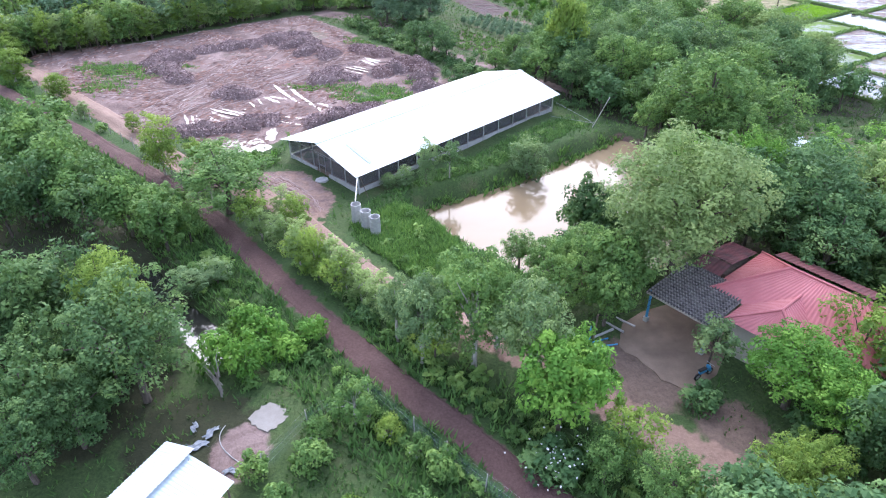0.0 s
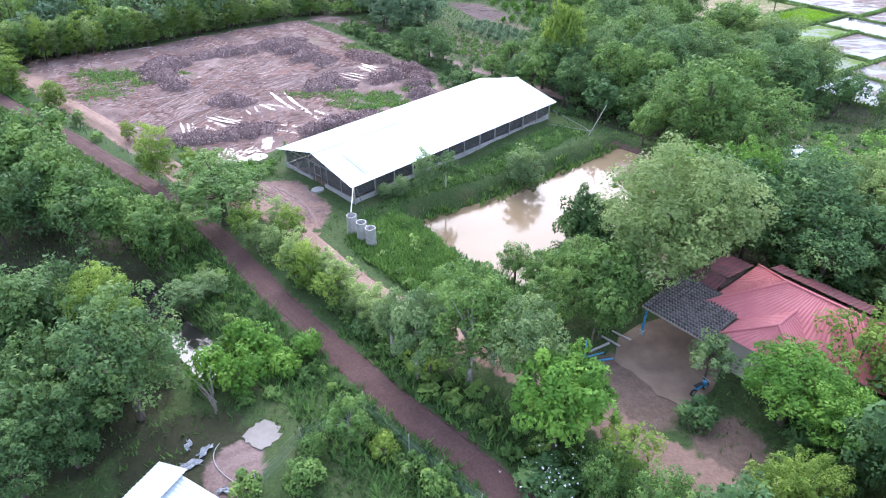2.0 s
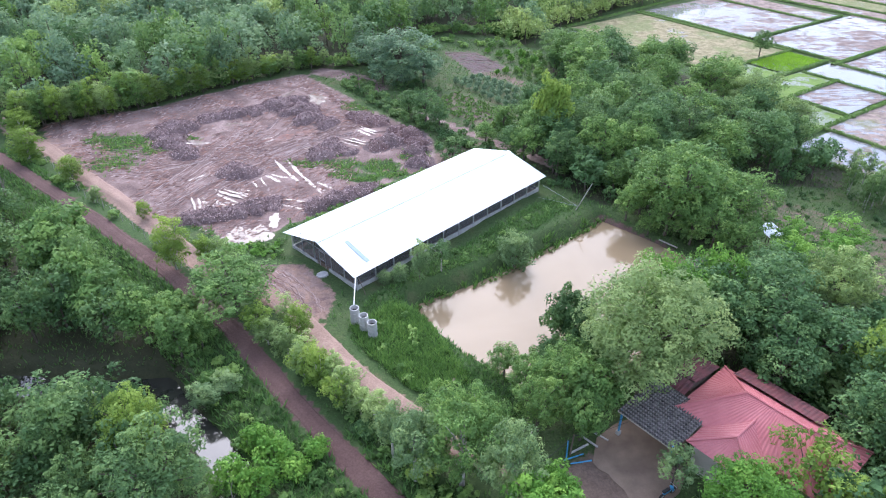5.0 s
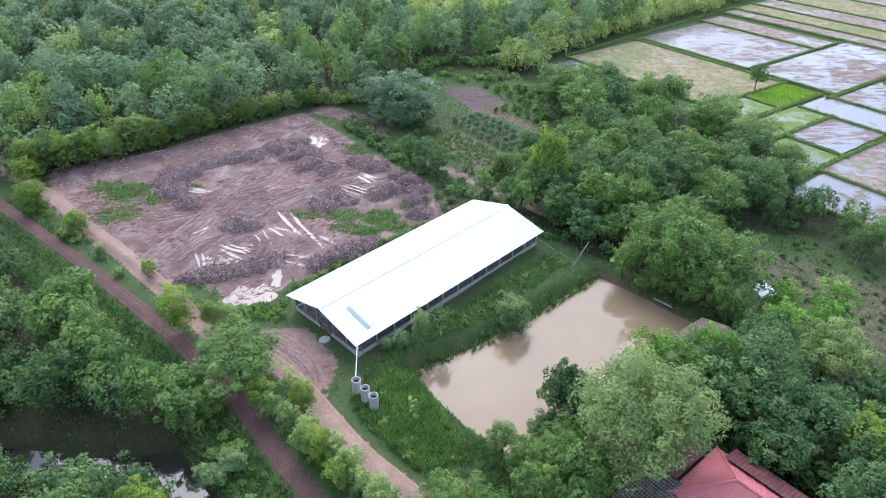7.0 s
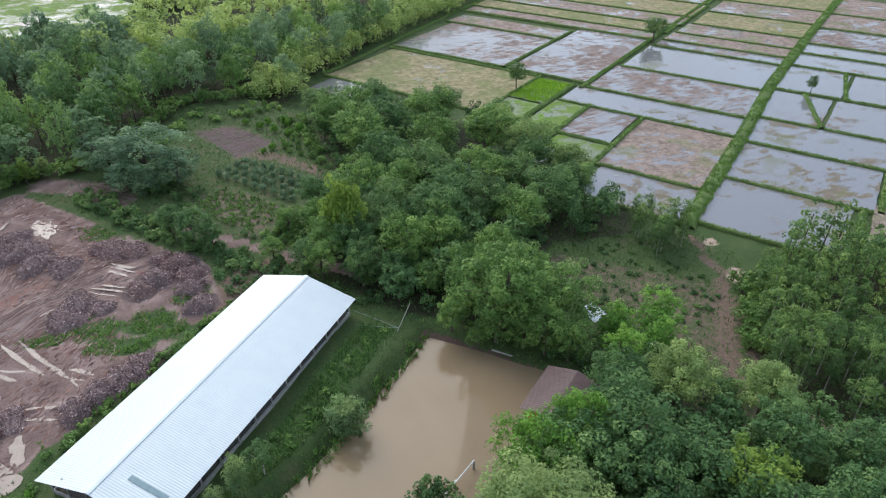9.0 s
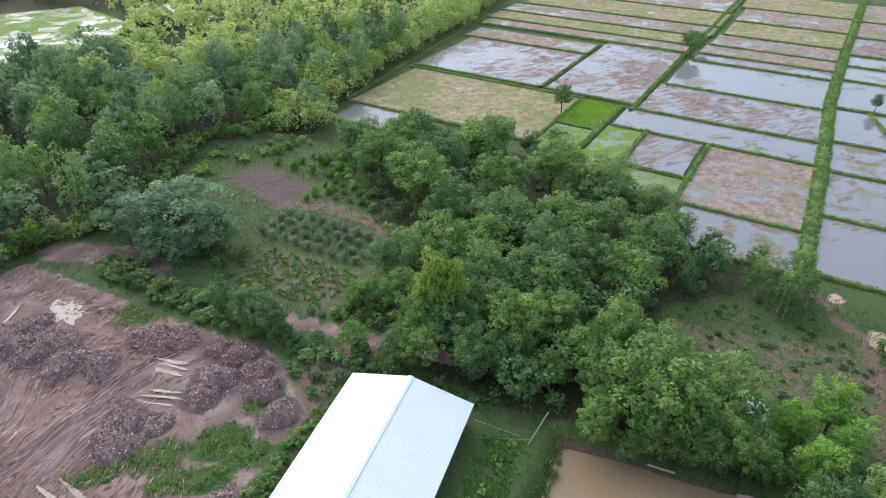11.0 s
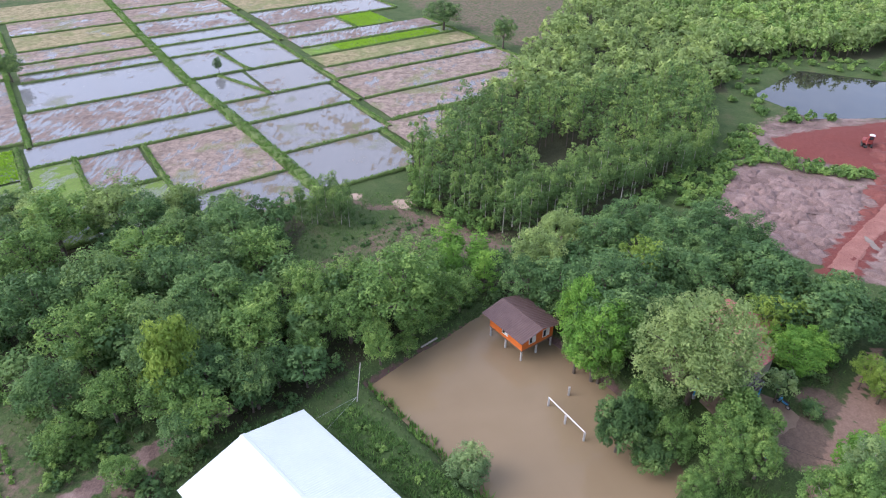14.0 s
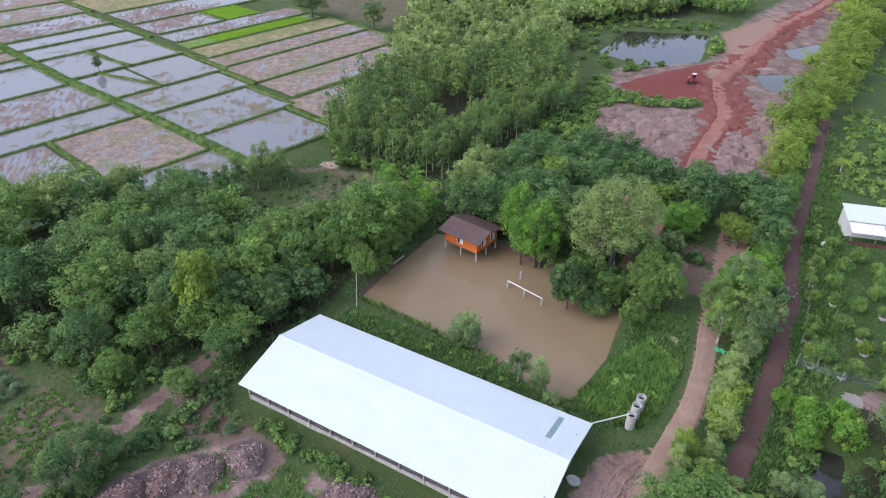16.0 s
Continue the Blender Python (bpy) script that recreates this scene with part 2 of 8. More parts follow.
ROAD_DIRT = earth("red_laterite", (0.07, 0.039, 0.035), (0.105, 0.06, 0.053), (0.185, 0.117, 0.1), True)
TRACK_DIRT = earth("pale_orange_dirt", (0.2, 0.128, 0.096), (0.31, 0.205, 0.157), (0.45, 0.325, 0.255))
MULCH = earth("purple_brown_mulch", (0.09, 0.064, 0.06), (0.19, 0.135, 0.128), (0.33, 0.25, 0.235))
CONCRETE = plain("weathered_concrete", (0.33, 0.33, 0.32), (0.55, 0.54, 0.52), 2.0)
CONCRETE_OLD = plain("stained_concrete", (0.105, 0.07, 0.05), (0.29, 0.215, 0.155), 0.4, 0.6)
STEEL = plain("galvanised_steel", (0.4, 0.41, 0.42), (0.55, 0.56, 0.57), 4.0, 0.45, 0.6)
WHITE_PAINT = plain("white_paint", (0.66, 0.66, 0.64), (0.8, 0.8, 0.78), 3.0, 0.5)
BLUE_PAINT = plain("blue_paint", (0.05, 0.26, 0.5), (0.09, 0.36, 0.6), 3.0, 0.45)
GREEN_PLASTIC = plain("green_plastic", (0.03, 0.4, 0.16), (0.06, 0.5, 0.22), 3.0, 0.4)
ORANGE_BOARD = plain("orange_board", (0.55, 0.13, 0.02), (0.72, 0.19, 0.035), 1.5, 0.5)
DARK_WOOD = plain("old_wood", (0.1, 0.075, 0.055), (0.22, 0.17, 0.13), 4.0)
DARK_GAP = plain("dark_interior", (0.02, 0.02, 0.02), (0.05, 0.047, 0.043), 1.0)
TERRACOTTA = plain("brown_roof_sheet", (0.1, 0.062, 0.058), (0.15, 0.098, 0.09), 1.2, 0.5)
RED_ROOF = plain("red_roof_paint", (0.44, 0.13, 0.14), (0.58, 0.21, 0.21), 0.7, 0.4)
RED_OLD = plain("old_red_roof", (0.05, 0.03, 0.03), (0.2, 0.058, 0.06), 1.3, 0.65)
fs = Shade("dirty_fibre_sheet", rough=0.8)
fp = fs.local()
moss = fs.math("MULTIPLY", fs.ramp(fs.wave(fp, 0.95, 0.8, "Y"), (0.2, 0.0), (0.6, 1.0)), fs.ramp(fs.noise(fp, 2.2, 4.0), (0.3, 1.0), (0.62, 0.45)))
fs.color(fs.mix(moss, fs.ramp(fs.noise(fp, 3.0, 5.0), (0.3, (0.1, 0.09, 0.08)), (0.62, (0.24, 0.22, 0.2)), (0.8, (0.42, 0.4, 0.37))), (0.022, 0.02, 0.02)))
fs.bump(fs.noise(fp, 20.0, 4.0), 0.3, 0.02)
GREY_SHEET = fs.m
SKYLIGHT = plain("aqua_plastic_sheet", (0.17, 0.26, 0.28), (0.24, 0.34, 0.36), 2.0, 0.3)


def metal_sheet(name, a, b, rough=0.32):
    s = Shade(name, rough=rough, metal=0.08, spec=0.5)
    p = s.local()
    n = s.noise(p, 0.5, 5.0, 0.6)
    s.color(s.mix(0.3, s.ramp(n, (0.35, a), (0.65, b)), s.ramp(s.noise(s.stretch(p, (4.0, 0.4, 4.0)), 2.0, 4.0), (0.35, a), (0.65, b))))
    s.rough(s.ramp(n, (0.3, rough - 0.05), (0.7, rough + 0.12)))
    return s.m


ROOF_SHEET = metal_sheet("zinc_roof_sheet", (0.57, 0.64, 0.66), (0.61, 0.68, 0.695), 0.36)


def netting_material():
    s = Shade("dark_netting", rough=0.9)
    s.color((0.15, 0.15, 0.155))
    clear = s.t.nodes.new("ShaderNodeBsdfTransparent")
    mx = s.t.nodes.new("ShaderNodeMixShader")
    mx.inputs[0].default_value = 0.55
    s.t.links.new(clear.outputs[0], mx.inputs[1])
    s.t.links.new(s.b.outputs[0], mx.inputs[2])
    s.t.links.new(mx.outputs[0], s.out.inputs["Surface"])
    return s.m


NETTING = netting_material()


def glass_material():
    s = Shade("window_glass", rough=0.05, spec=0.6)
    s.color((0.03, 0.035, 0.04))
    return s.m


GLASS = glass_material()


def paddy_material(name, mud_a, mud_b, wet, weed=0.0, plough=0.35):
    """Flooded field: still water lies over the lower mud, with plough lines and weeds."""
    s = Shade(name, rough=0.8, spec=0.5)
    s.b.inputs["IOR"].default_value = 1.75
    p = s.place()
    lines = s.stretch(p, (0.25, 1.5, 1.0), radians(-33.7))
    low = s.math("ADD", s.math("MULTIPLY", s.noise(p, 0.2, 10.0, 0.68, 0.3), 1.0 - plough), s.math("MULTIPLY", s.noise(lines, 0.9, 9.0, 0.7), plough))
    low = s.math("ADD", low, s.math("MULTIPLY", s.math("SUBTRACT", s.noise(p, 0.055, 3.0), 0.5), 0.42))
    dry = s.ramp(low, (wet - 0.012, 0.0), (wet + 0.02, 1.0))
    mud = s.mix(0.5, s.ramp(s.noise(p, 0.45, 9.0, 0.72), (0.41, mud_a), (0.59, mud_b)), s.ramp(s.noise(p, 1.6, 10.0, 0.82), (0.42, mud_a), (0.58, mud_b)))
    if weed:
        tuft = s.math("MULTIPLY", s.ramp(s.noise(p, 0.12, 4.0), (0.62 - weed * 0.3, 0.0), (0.72 - weed * 0.3, 1.0)), s.ramp(s.noise(p, 3.0, 4.0), (0.4, 0.2), (0.55, 1.0)))
        mud = s.mix(s.math("MULTIPLY", tuft, 0.75), mud, (0.14, 0.185, 0.06))
        dry = s.math("MAXIMUM", dry, s.math("MULTIPLY", tuft, 0.8))
    s.color(s.mix(dry, (0.17, 0.172, 0.175), mud))
    s.rough(s.math("ADD", s.math("MULTIPLY", dry, 0.85), 0.04, True))
    s.put(s.b.inputs["Specular IOR Level"], s.math("SUBTRACT", 0.5, s.math("MULTIPLY", dry, 0.42)))
    s.bump(s.math("MULTIPLY", s.noise(p, 4.0, 5.0, 0.7), dry), 0.6, 0.08)
    return s.m


PADDY = {
    "water": paddy_material("paddy_still_water", (0.14, 0.12, 0.1), (0.25, 0.21, 0.17), 0.615, 0.12),
    "pool": paddy_material("paddy_murky_water", (0.15, 0.13, 0.1), (0.22, 0.19, 0.14), 0.56, 0.25),
    "plough": paddy_material("paddy_wet_plough", (0.1, 0.075, 0.064), (0.32, 0.25, 0.215), 0.5, 0.0, 0.6),
    "mud": paddy_material("paddy_brown_mud", (0.13, 0.1, 0.083), (0.38, 0.3, 0.25), 0.44, 0.3, 0.45),
    "tan": paddy_material("paddy_dry_stubble", (0.13, 0.125, 0.058), (0.39, 0.33, 0.2), 0.36, 0.5, 0.3),
    "weedy": paddy_material("paddy_weedy", (0.09, 0.17, 0.03), (0.2, 0.33, 0.06), 0.47, 0.85, 0.3),
}

# ---- mesh helpers ----


def finish(name, me, material, parent=None, label=""):
    ob = new(name, me)
    if material is not None and not me.materials:
        me.materials.append(material)
    if parent is not None:
        ob.parent = parent
    if label:
        ob["label"] = label
    return ob


def part(name, bm, material, parent=None, label="", smooth=False):
    me = bpy.data.meshes.new(name)
    bm.to_mesh(me)
    bm.free()
    if smooth:
        for poly in me.polygons:
            poly.use_smooth = True
    return finish(name, me, material, parent, label)


def quick_mesh(name, verts, faces, smooth=False):
    """A mesh from arrays: verts (n, 3) and faces (m, 3 or 4)."""
    me = bpy.data.meshes.new(name)
    k = faces.shape[1]
    me.vertices.add(len(verts))
    me.vertices.foreach_set("co", np.ascontiguousarray(verts, dtype=np.float32).ravel())
    me.loops.add(faces.size)
    me.loops.foreach_set("vertex_index", np.ascontiguousarray(faces, dtype=np.int32).ravel())
    me.polygons.add(len(faces))
    me.polygons.foreach_set("loop_start", np.arange(0, faces.size, k, dtype=np.int32))
    if smooth:
        me.polygons.foreach_set("use_smooth", np.ones(len(faces), dtype=bool))
    me.update(calc_edges=True)
    return me


def tint_mesh(me, values):
    a = me.attributes.new("tint", "FLOAT", "POINT")
    a.data.foreach_set("value", np.ascontiguousarray(values, dtype=np.float32))


def box(bm, size, m=Matrix.Identity(4), bevel=0.0):
    made = bmesh.ops.create_cube(bm, size=1.0, matrix=m @ Matrix.Diagonal((*size, 1)))
    if bevel:
        edges = list({e for v in made["verts"] for e in v.link_edges})
        bmesh.ops.bevel(bm, geom=edges, offset=bevel, segments=1, affect="EDGES")


def at(x, y, z):
    return Matrix.Translation((x, y, z))


def rod(bm, a, b, r0, r1=None, sides=8):
    """A round bar from a to b."""
    a, b = Vector(a), Vector(b)
    d = b - a
    m = Matrix.Translation((a + b) / 2) @ d.to_track_quat("Z", "Y").to_matrix().to_4x4()
    bmesh.ops.create_cone(bm, cap_ends=True, segments=sides, radius1=r0, radius2=r0 if r1 is None else r1, depth=d.length, matrix=m)


def sheet(bm, a, b, c, d, ribs, depth=0.03, thick=0.01):
    """Corrugated sheet over the corners a b c d, with ribs running from a to d; a b is the edge across the ribs."""
    a, b, c, d = Vector(a), Vector(b), Vector(c), Vector(d)
    n = (b - a).cross(d - a).normalized()
    if n.z < 0:
        n = -n
    top, low = [], []
    for i in range(ribs * 4 + 1):
        f = i / (ribs * 4)
        h = (0.0, 1.0, 1.0, 0.0)[i % 4] * depth
        p, q = a.lerp(b, f) + n * h, d.lerp(c, f) + n * h
        top.append((bm.verts.new(p), bm.verts.new(q)))
        low.append((bm.verts.new(p - n * thick), bm.verts.new(q - n * thick)))
    for s, t in zip(top, top[1:]):
        bm.faces.new((s[0], t[0], t[1], s[1]))
    for s, t in zip(low, low[1:]):
        bm.faces.new((s[1], t[1], t[0], s[0]))
    for k in (0, 1):
        for i in range(len(top) - 1):
            bm.faces.new((top[i][k], low[i][k], low[i + 1][k], top[i + 1][k]))


def thing(name, x, y, z=0.0, turn=0.0, label="", category="", group="", kind=""):
    """An Empty at a thing's base, to which its parts are parented."""
    e = new(name)
    e.empty_display_size = 0.3
    e.matrix_world = pose(x, y, z, 0, 0, turn)
    return tagged(e, label, category, group, kind)


# ---- the lie of the land ----
MAIN_ROAD = [(60, -30), (37.7, -7.4), (19.5, 11.5), (9.6, 20.5), (5.3, 23.5), (1.0, 28.6), (-2.8, 31.9), (-7.3, 37.0), (-13.7, 44.3), (-20.8, 53.2), (-31.0, 63.5), (-44.5, 75.4), (-57.8, 86.4), (-90, 113), (-150, 160)]
TRACK = [(-100, 130), (-68, 103), (-62.4, 98.6), (-53.2, 89.4), (-44.1, 81.5), (-35.6, 73.3), (-27.0, 64.2), (-20.5, 60.8), (-15.0, 56.0), (-10.3, 49.6), (-6.4, 45.2), (-3.0, 42.2), (3.6, 37.0), (8.3, 33.0), (11.8, 29.3), (14.4, 26.0), (19.5, 21.0), (24, 18.5)]
HOUSE_LANE = [(7, 35), (13.0, 29.5), (21.5, 22.6), (27, 17.5)]
POND = [(-2.9, 58.8), (0.3, 54.6), (3.1, 50.9), (6.8, 47.8), (9.8, 45.2), (15, 45.5), (22, 50), (28, 54), (33, 58.5), (35, 63.5), (31, 68), (27, 73), (22.6, 77.5), (17, 73), (11, 68.2), (5, 63.5), (0, 60.6)]
DITCH = [(-46, 47), (-33, 45.5), (-25.8, 46), (-23, 42.5), (-19, 39), (-16.4, 36.3)]
YARD = [(-62.4, 98.6), (-69.6, 109.1), (-53.7, 116.1), (-38.5, 129.5), (-27.8, 136.1), (-17.4, 123), (-7.1, 110), (-0.5, 102.5), (0.5, 92.3), (-5, 87), (-19.8, 72.5), (-25, 69), (-35.3, 74.6), (-47.1, 83.1)]
APRON = [(-22.8, 61.6), (-20.5, 65.4), (-15.5, 65), (-10.9, 59.2), (-11.3, 54.3), (-16, 56)]
COURT = [(13.7, 38.7), (15.6, 40.2), (18.7, 41.5), (21.4, 38.6), (20.4, 35.4), (19.0, 33.2), (17.6, 32.2), (16.4, 31.7), (15.6, 32.4), (15.0, 32.7), (14.8, 33.5), (14.2, 34.3), (13.9, 35.0), (13.2, 35.5), (12.9, 36.2), (13.3, 37.5)]
SOIL_PLOT = [(1.2, 152.4), (9.2, 155.1), (17.0, 144.3), (7.9, 136.5)]
ROW_PLOT = [(-3.6, 119.6), (4.0, 125.6), (14.5, 113.5), (7.2, 105.6)]
DRY_PATH = [(9, 138.5), (15, 136.5), (22, 126.5), (20, 120)]
PLOTS = [(-5, 116), (-1, 152), (14, 172), (27, 160), (25, 132), (20, 112), (13, 99), (4, 104)]
MOUNDS = [(61, 26), (86, 10.5), (76, -8), (69, -13), (70, -27), (58, -20), (35.7, 1), (42, 11)]
FILL_ROAD = [(44, 13), (50, 8), (60.5, -3), (72, -14), (82, -19.5), (93.7, -27), (113, -50), (138, -81), (163, -121), (200, -170)]
FILL_PAD = [(100.5, -1.4), (106.4, -17.2), (112, -40), (100, -38), (89.6, -25), (80, -17), (91.7, -1.5)]
POOLS = [[(128.8, -11.3), (148.8, -31.6), (137.6, -52.9), (114.4, -34.4), (114, -18.3)], [(99, -44), (95.5, -56), (83, -42), (87, -37)], [(117, -67.8), (119.4, -82), (108, -75), (109, -64)]]
YARD_WEEDS = [(-51.0, 100.5, 5.4, 3.6), (-49.5, 93.0, 4.2, 3.2), (-56, 102, 2.6, 2.2), (-45.5, 97.6, 2.6, 2.0), (-14.5, 92.0, 3.2, 2.6), (-8.5, 91.5, 3.6, 2.6), (-3.5, 95.5, 2.5, 2.5), (-21, 92.5, 1.6, 1.6), (-28.9, 71.5, 1.4, 1.6), (-14, 117, 3.5, 3.0), (-10.6, 87.6, 3.4, 1.8), (-6.2, 88.6, 3.2, 1.7), (-13.8, 88.6, 2.6, 1.4), (-18.8, 92.6, 2.0, 1.4), (-18.4, 72.6, 1.6, 2.2), (-31.6, 73.2, 2.0, 1.2), (-40.6, 102.4, 1.4, 0.8)]
MUD_PUDDLES = [(-23.8, 71.6, 2.5, 2.7), (-21.2, 75.4, 0.8, 1.7), (-22.6, 121.4, 1.6, 3.0), (-27.6, 88.2, 0.5, 0.4)]
SAND_FLAT = [(150, -84), (138, -58), (116, -45), (101, -27), (92, -25), (102, -41), (120, -59), (160, -106)]
DUG_LAND = [(84, 13), (106, 2), (118, -14), (112, -34), (130, -56), (150, -75), (185, -128), (165, -136), (118, -95), (92, -62), (72, -34), (58, -20)]
CLEARING = [(39, 86), (49, 92), (57, 85), (66, 78), (69, 70), (60, 57), (52, 60), (46, 76)]
FIELD_LANE = [(72, 87.4), (69.5, 77), (61, 67.5), (56, 62), (52.5, 56.2), (56, 51.9), (59, 48), (66, 38)]
HEAPS = [(-44.3, 106.2, 2.5), (-46.0, 103.6, 1.8), (-43.2, 100.3, 2.2), (-39.6, 96.4, 1.9), (-29.6, 89.4, 2.3), (-36.3, 113.4, 2.0), (-40.2, 111.0, 1.8), (-33.0, 114.6, 1.9), (-29.0, 117.4, 2.6), (-24.8, 114.6, 2.6), (-22.6, 110.6, 2.0), (-19.0, 108.4, 1.8),
         (-13.6, 111.0, 2.1), (-10.6, 109.6, 1.9), (-4.4, 103.6, 2.1), (-7.6, 100.6, 2.2), (-9.4, 98.6, 1.8), (-3.2, 99.9, 1.9), (-3.2, 96.6, 1.9), (-2.6, 92.6, 1.9), (-17.0, 98.6, 1.8), (-18.2, 95.6, 1.9), (-14.2, 96.6, 1.3), (-26.5, 119.8, 1.8), (-6.4, 105.8, 1.6)]
GRASSY = [(-8, 58.5), (15.5, 82), (20, 79.5), (11, 70), (4.5, 64.5), (-3.4, 60), (-2.4, 57.6), (0.4, 54.0), (3.2, 50.4), (6.9, 47.2), (9.2, 44.6), (7, 37.2), (3.5, 39), (-1.5, 43.2), (-4.5, 46), (-9.5, 51.5)]
LANE_IN_WOOD = [(18, 92.5), (14.5, 96), (9.4, 100.6), (5.7, 104.2), (-3, 113)]
U_AXIS, V_AXIS, PADDY_O, PADDY_Z = Vector((0.832, 0.555)), Vector((-0.555, 0.832)), Vector((77, 92)), -4.66


def to_paddy(x, y):
    return 0.832 * (x - 77) + 0.555 * (y - 92), -0.555 * (x - 77) + 0.832 * (y - 92)


def from_paddy(u, v):
    return 77 + 0.832 * u - 0.555 * v, 92 + 0.555 * u + 0.832 * v


def smooth(t):
    t = np.clip(t, 0.0, 1.0)
    return t * t * (3 - 2 * t)


def line_gap(x, y, line):
    """Distance of points from a polyline."""
    best = np.full(np.shape(x), 1e9)
    for (ax, ay), (bx, by) in zip(line, line[1:]):
        dx, dy = bx - ax, by - ay
        f = np.clip(((x - ax) * dx + (y - ay) * dy) / (dx * dx + dy * dy), 0, 1)
        best = np.minimum(best, np.hypot(x - ax - f * dx, y - ay - f * dy))
    return best


def within(x, y, poly):
    """Signed distance: positive inside the polygon."""
    d = line_gap(x, y, poly + poly[:1])
    inside = np.zeros(np.shape(x), dtype=bool)
    for (ax, ay), (bx, by) in zip(poly, poly[1:] + poly[:1]):
        if ay != by:
            inside ^= ((ay > y) != (by > y)) & (x < (bx - ax) * (y - ay) / (by - ay) + ax)
    return np.where(inside, d, -d)


def swell(x, y, size, seed):
    """Soft bumps of about that size, from -1 to 1."""
    r = np.random.RandomState(seed)
    z = np.zeros(np.shape(x))
    for k in range(7):
        a, p, s = r.uniform(0, 6.28), r.uniform(0, 6.28), size * r.uniform(0.6, 1.7)
        z = z + np.sin((x * math.cos(a) + y * math.sin(a)) * 6.283 / s + p + 1.3 * np.sin((y * math.cos(a) - x * math.sin(a)) * 3.1 / s + k))
    return z / 4.0


def land(x, y):
    """Height of the ground."""
    x, y = np.asarray(x, dtype=float), np.asarray(y, dtype=float)
    z = -4.7 * smooth((x + 0.25 * (y - 60) - 15) / 60)
    u, v = to_paddy(x, y)
    flat = smooth((u + 6) / 6) * smooth((v + 92) / 6) * smooth((114 - v) / 6)
    z = z * (1 - flat) - 4.85 * flat
    road = line_gap(x, y, MAIN_ROAD)
    calm = np.minimum(smooth((road - 1.5) / 4), 1 - flat)
    z = z + calm * (0.18 * swell(x, y, 14, 3) + 0.07 * swell(x, y, 3.5, 4))
    z = z - 0.45 * smooth((road - 1.9) / 1.2) * smooth((5.0 - road) / 1.5)
    ditch = line_gap(x, y, DITCH)
    z = z - 1.6 * smooth((2.6 - ditch) / 2.2)
    p = within(x, y, POND)
    z = np.minimum(z, -2.6 + (z + 2.6) * smooth((1.2 - p) / 3.0))
    paved = smooth((within(x, y, COURT) + 1.2) / 1.2)
    z = z * (1 - paved) - 0.02 * paved
    yard = smooth(within(x, y, YARD) / 3)
    z = z + yard * 0.1 * swell(x, y, 4.0, 9)
    for px, py, rx, ry in MUD_PUDDLES:
        w = smooth((1.7 - np.hypot((x - px) / rx, (y - py) / ry)) / 0.5)
        z = z * (1 - w) - 0.06 * w
    m = smooth(within(x, y, MOUNDS) / 4) * smooth((line_gap(x, y, FILL_ROAD) - 1.5) / 2)
    z = z + m * (0.9 * np.abs(swell(x, y, 5.5, 11)) + 0.25 * swell(x, y, 2.0, 12) - 0.3)
    z = z + 0.8 * smooth(within(x, y, FILL_PAD) / 5) * (1 + 0.3 * swell(x, y, 6, 13))
    z = z + 0.5 * smooth((3.5 - line_gap(x, y, FILL_ROAD)) / 2)
    for pool in POOLS:
        q = within(x, y, pool)
        z = z - 1.8 * smooth((q + 2.5) / 4)
    return z


def height(x, y):
    return float(land(np.array([x]), np.array([y]))[0])


def axis(a, b, c, d, fine, coarse):
    """Coordinates that lie close between b and c, wider from a to d, and run out to the horizon."""
    mid = list(np.arange(a, b, coarse)) + list(np.arange(b, c, fine)) + list(np.arange(c, d, coarse))
    out, step = [], coarse
    hi, lo = mid[-1], mid[0]
    ups, downs = [], []
    while hi < 2600:
        step *= 1.35
        hi += step
        ups.append(hi)
    step = coarse
    while lo > -2600:
        step *= 1.35
        lo -= step
        downs.append(lo)
    return np.array(downs[::-1] + mid + ups)


gx, gy = axis(-95, -48, 42, 185, 0.75, 2.0), axis(-125, 18, 104, 215, 0.75, 2.0)
mx, my = np.meshgrid(gx, gy)
mz = land(mx, my)
nx, ny = len(gx), len(gy)
idx = np.arange(nx * ny).reshape(ny, nx)
quads = np.stack([idx[:-1, :-1], idx[:-1, 1:], idx[1:, 1:], idx[1:, :-1]], axis=-1).reshape(-1, 4)
ground_mesh = quick_mesh("ground", np.stack([mx, my, mz], axis=-1).reshape(-1, 3), quads, smooth=True)


def cover(name, a, b, c):
    data = ground_mesh.attributes.new(name, "FLOAT_VECTOR", "POINT").data
    data.foreach_set("vector", np.stack([a, b, c], axis=-1).astype(np.float32).ravel())


# woods: where the ground is leaf litter, its colour darkened for the shade of the trees
FOREST_N = [(-73, 106), (-54, 117.5), (-40, 131), (-30, 139.5), (-12, 142), (1, 170), (15, 173.5), (24, 174.5), (34, 192), (78, 236), (118, 275), (160, 330), (150, 430), (-200, 430), (-260, 200), (-110, 135)]
FOREST_W = [(-20.5, 44), (-31, 55), (-45, 67), (-59, 78.5), (-91, 104.5), (-160, 150), (-160, 20), (-46, 20), (-30, 24), (-21, 26), (-18, 32), (-20, 40)]
WOOD_MID = [(14, 92), (20, 112), (24, 135), (27, 160), (40, 162), (56, 150), (66, 138), (64, 128), (61, 122), (70, 112), (72, 100), (64, 92), (50, 93), (38, 86), (38, 68), (29, 76), (21, 82)]
EUCALYPT = [(57.5, 60), (64, 68), (72, 76), (89, 74), (109, 64), (112, 50), (119, 28), (134, 4), (112, 8), (88, 15), (68, 36), (60, 47), (55.5, 55)]
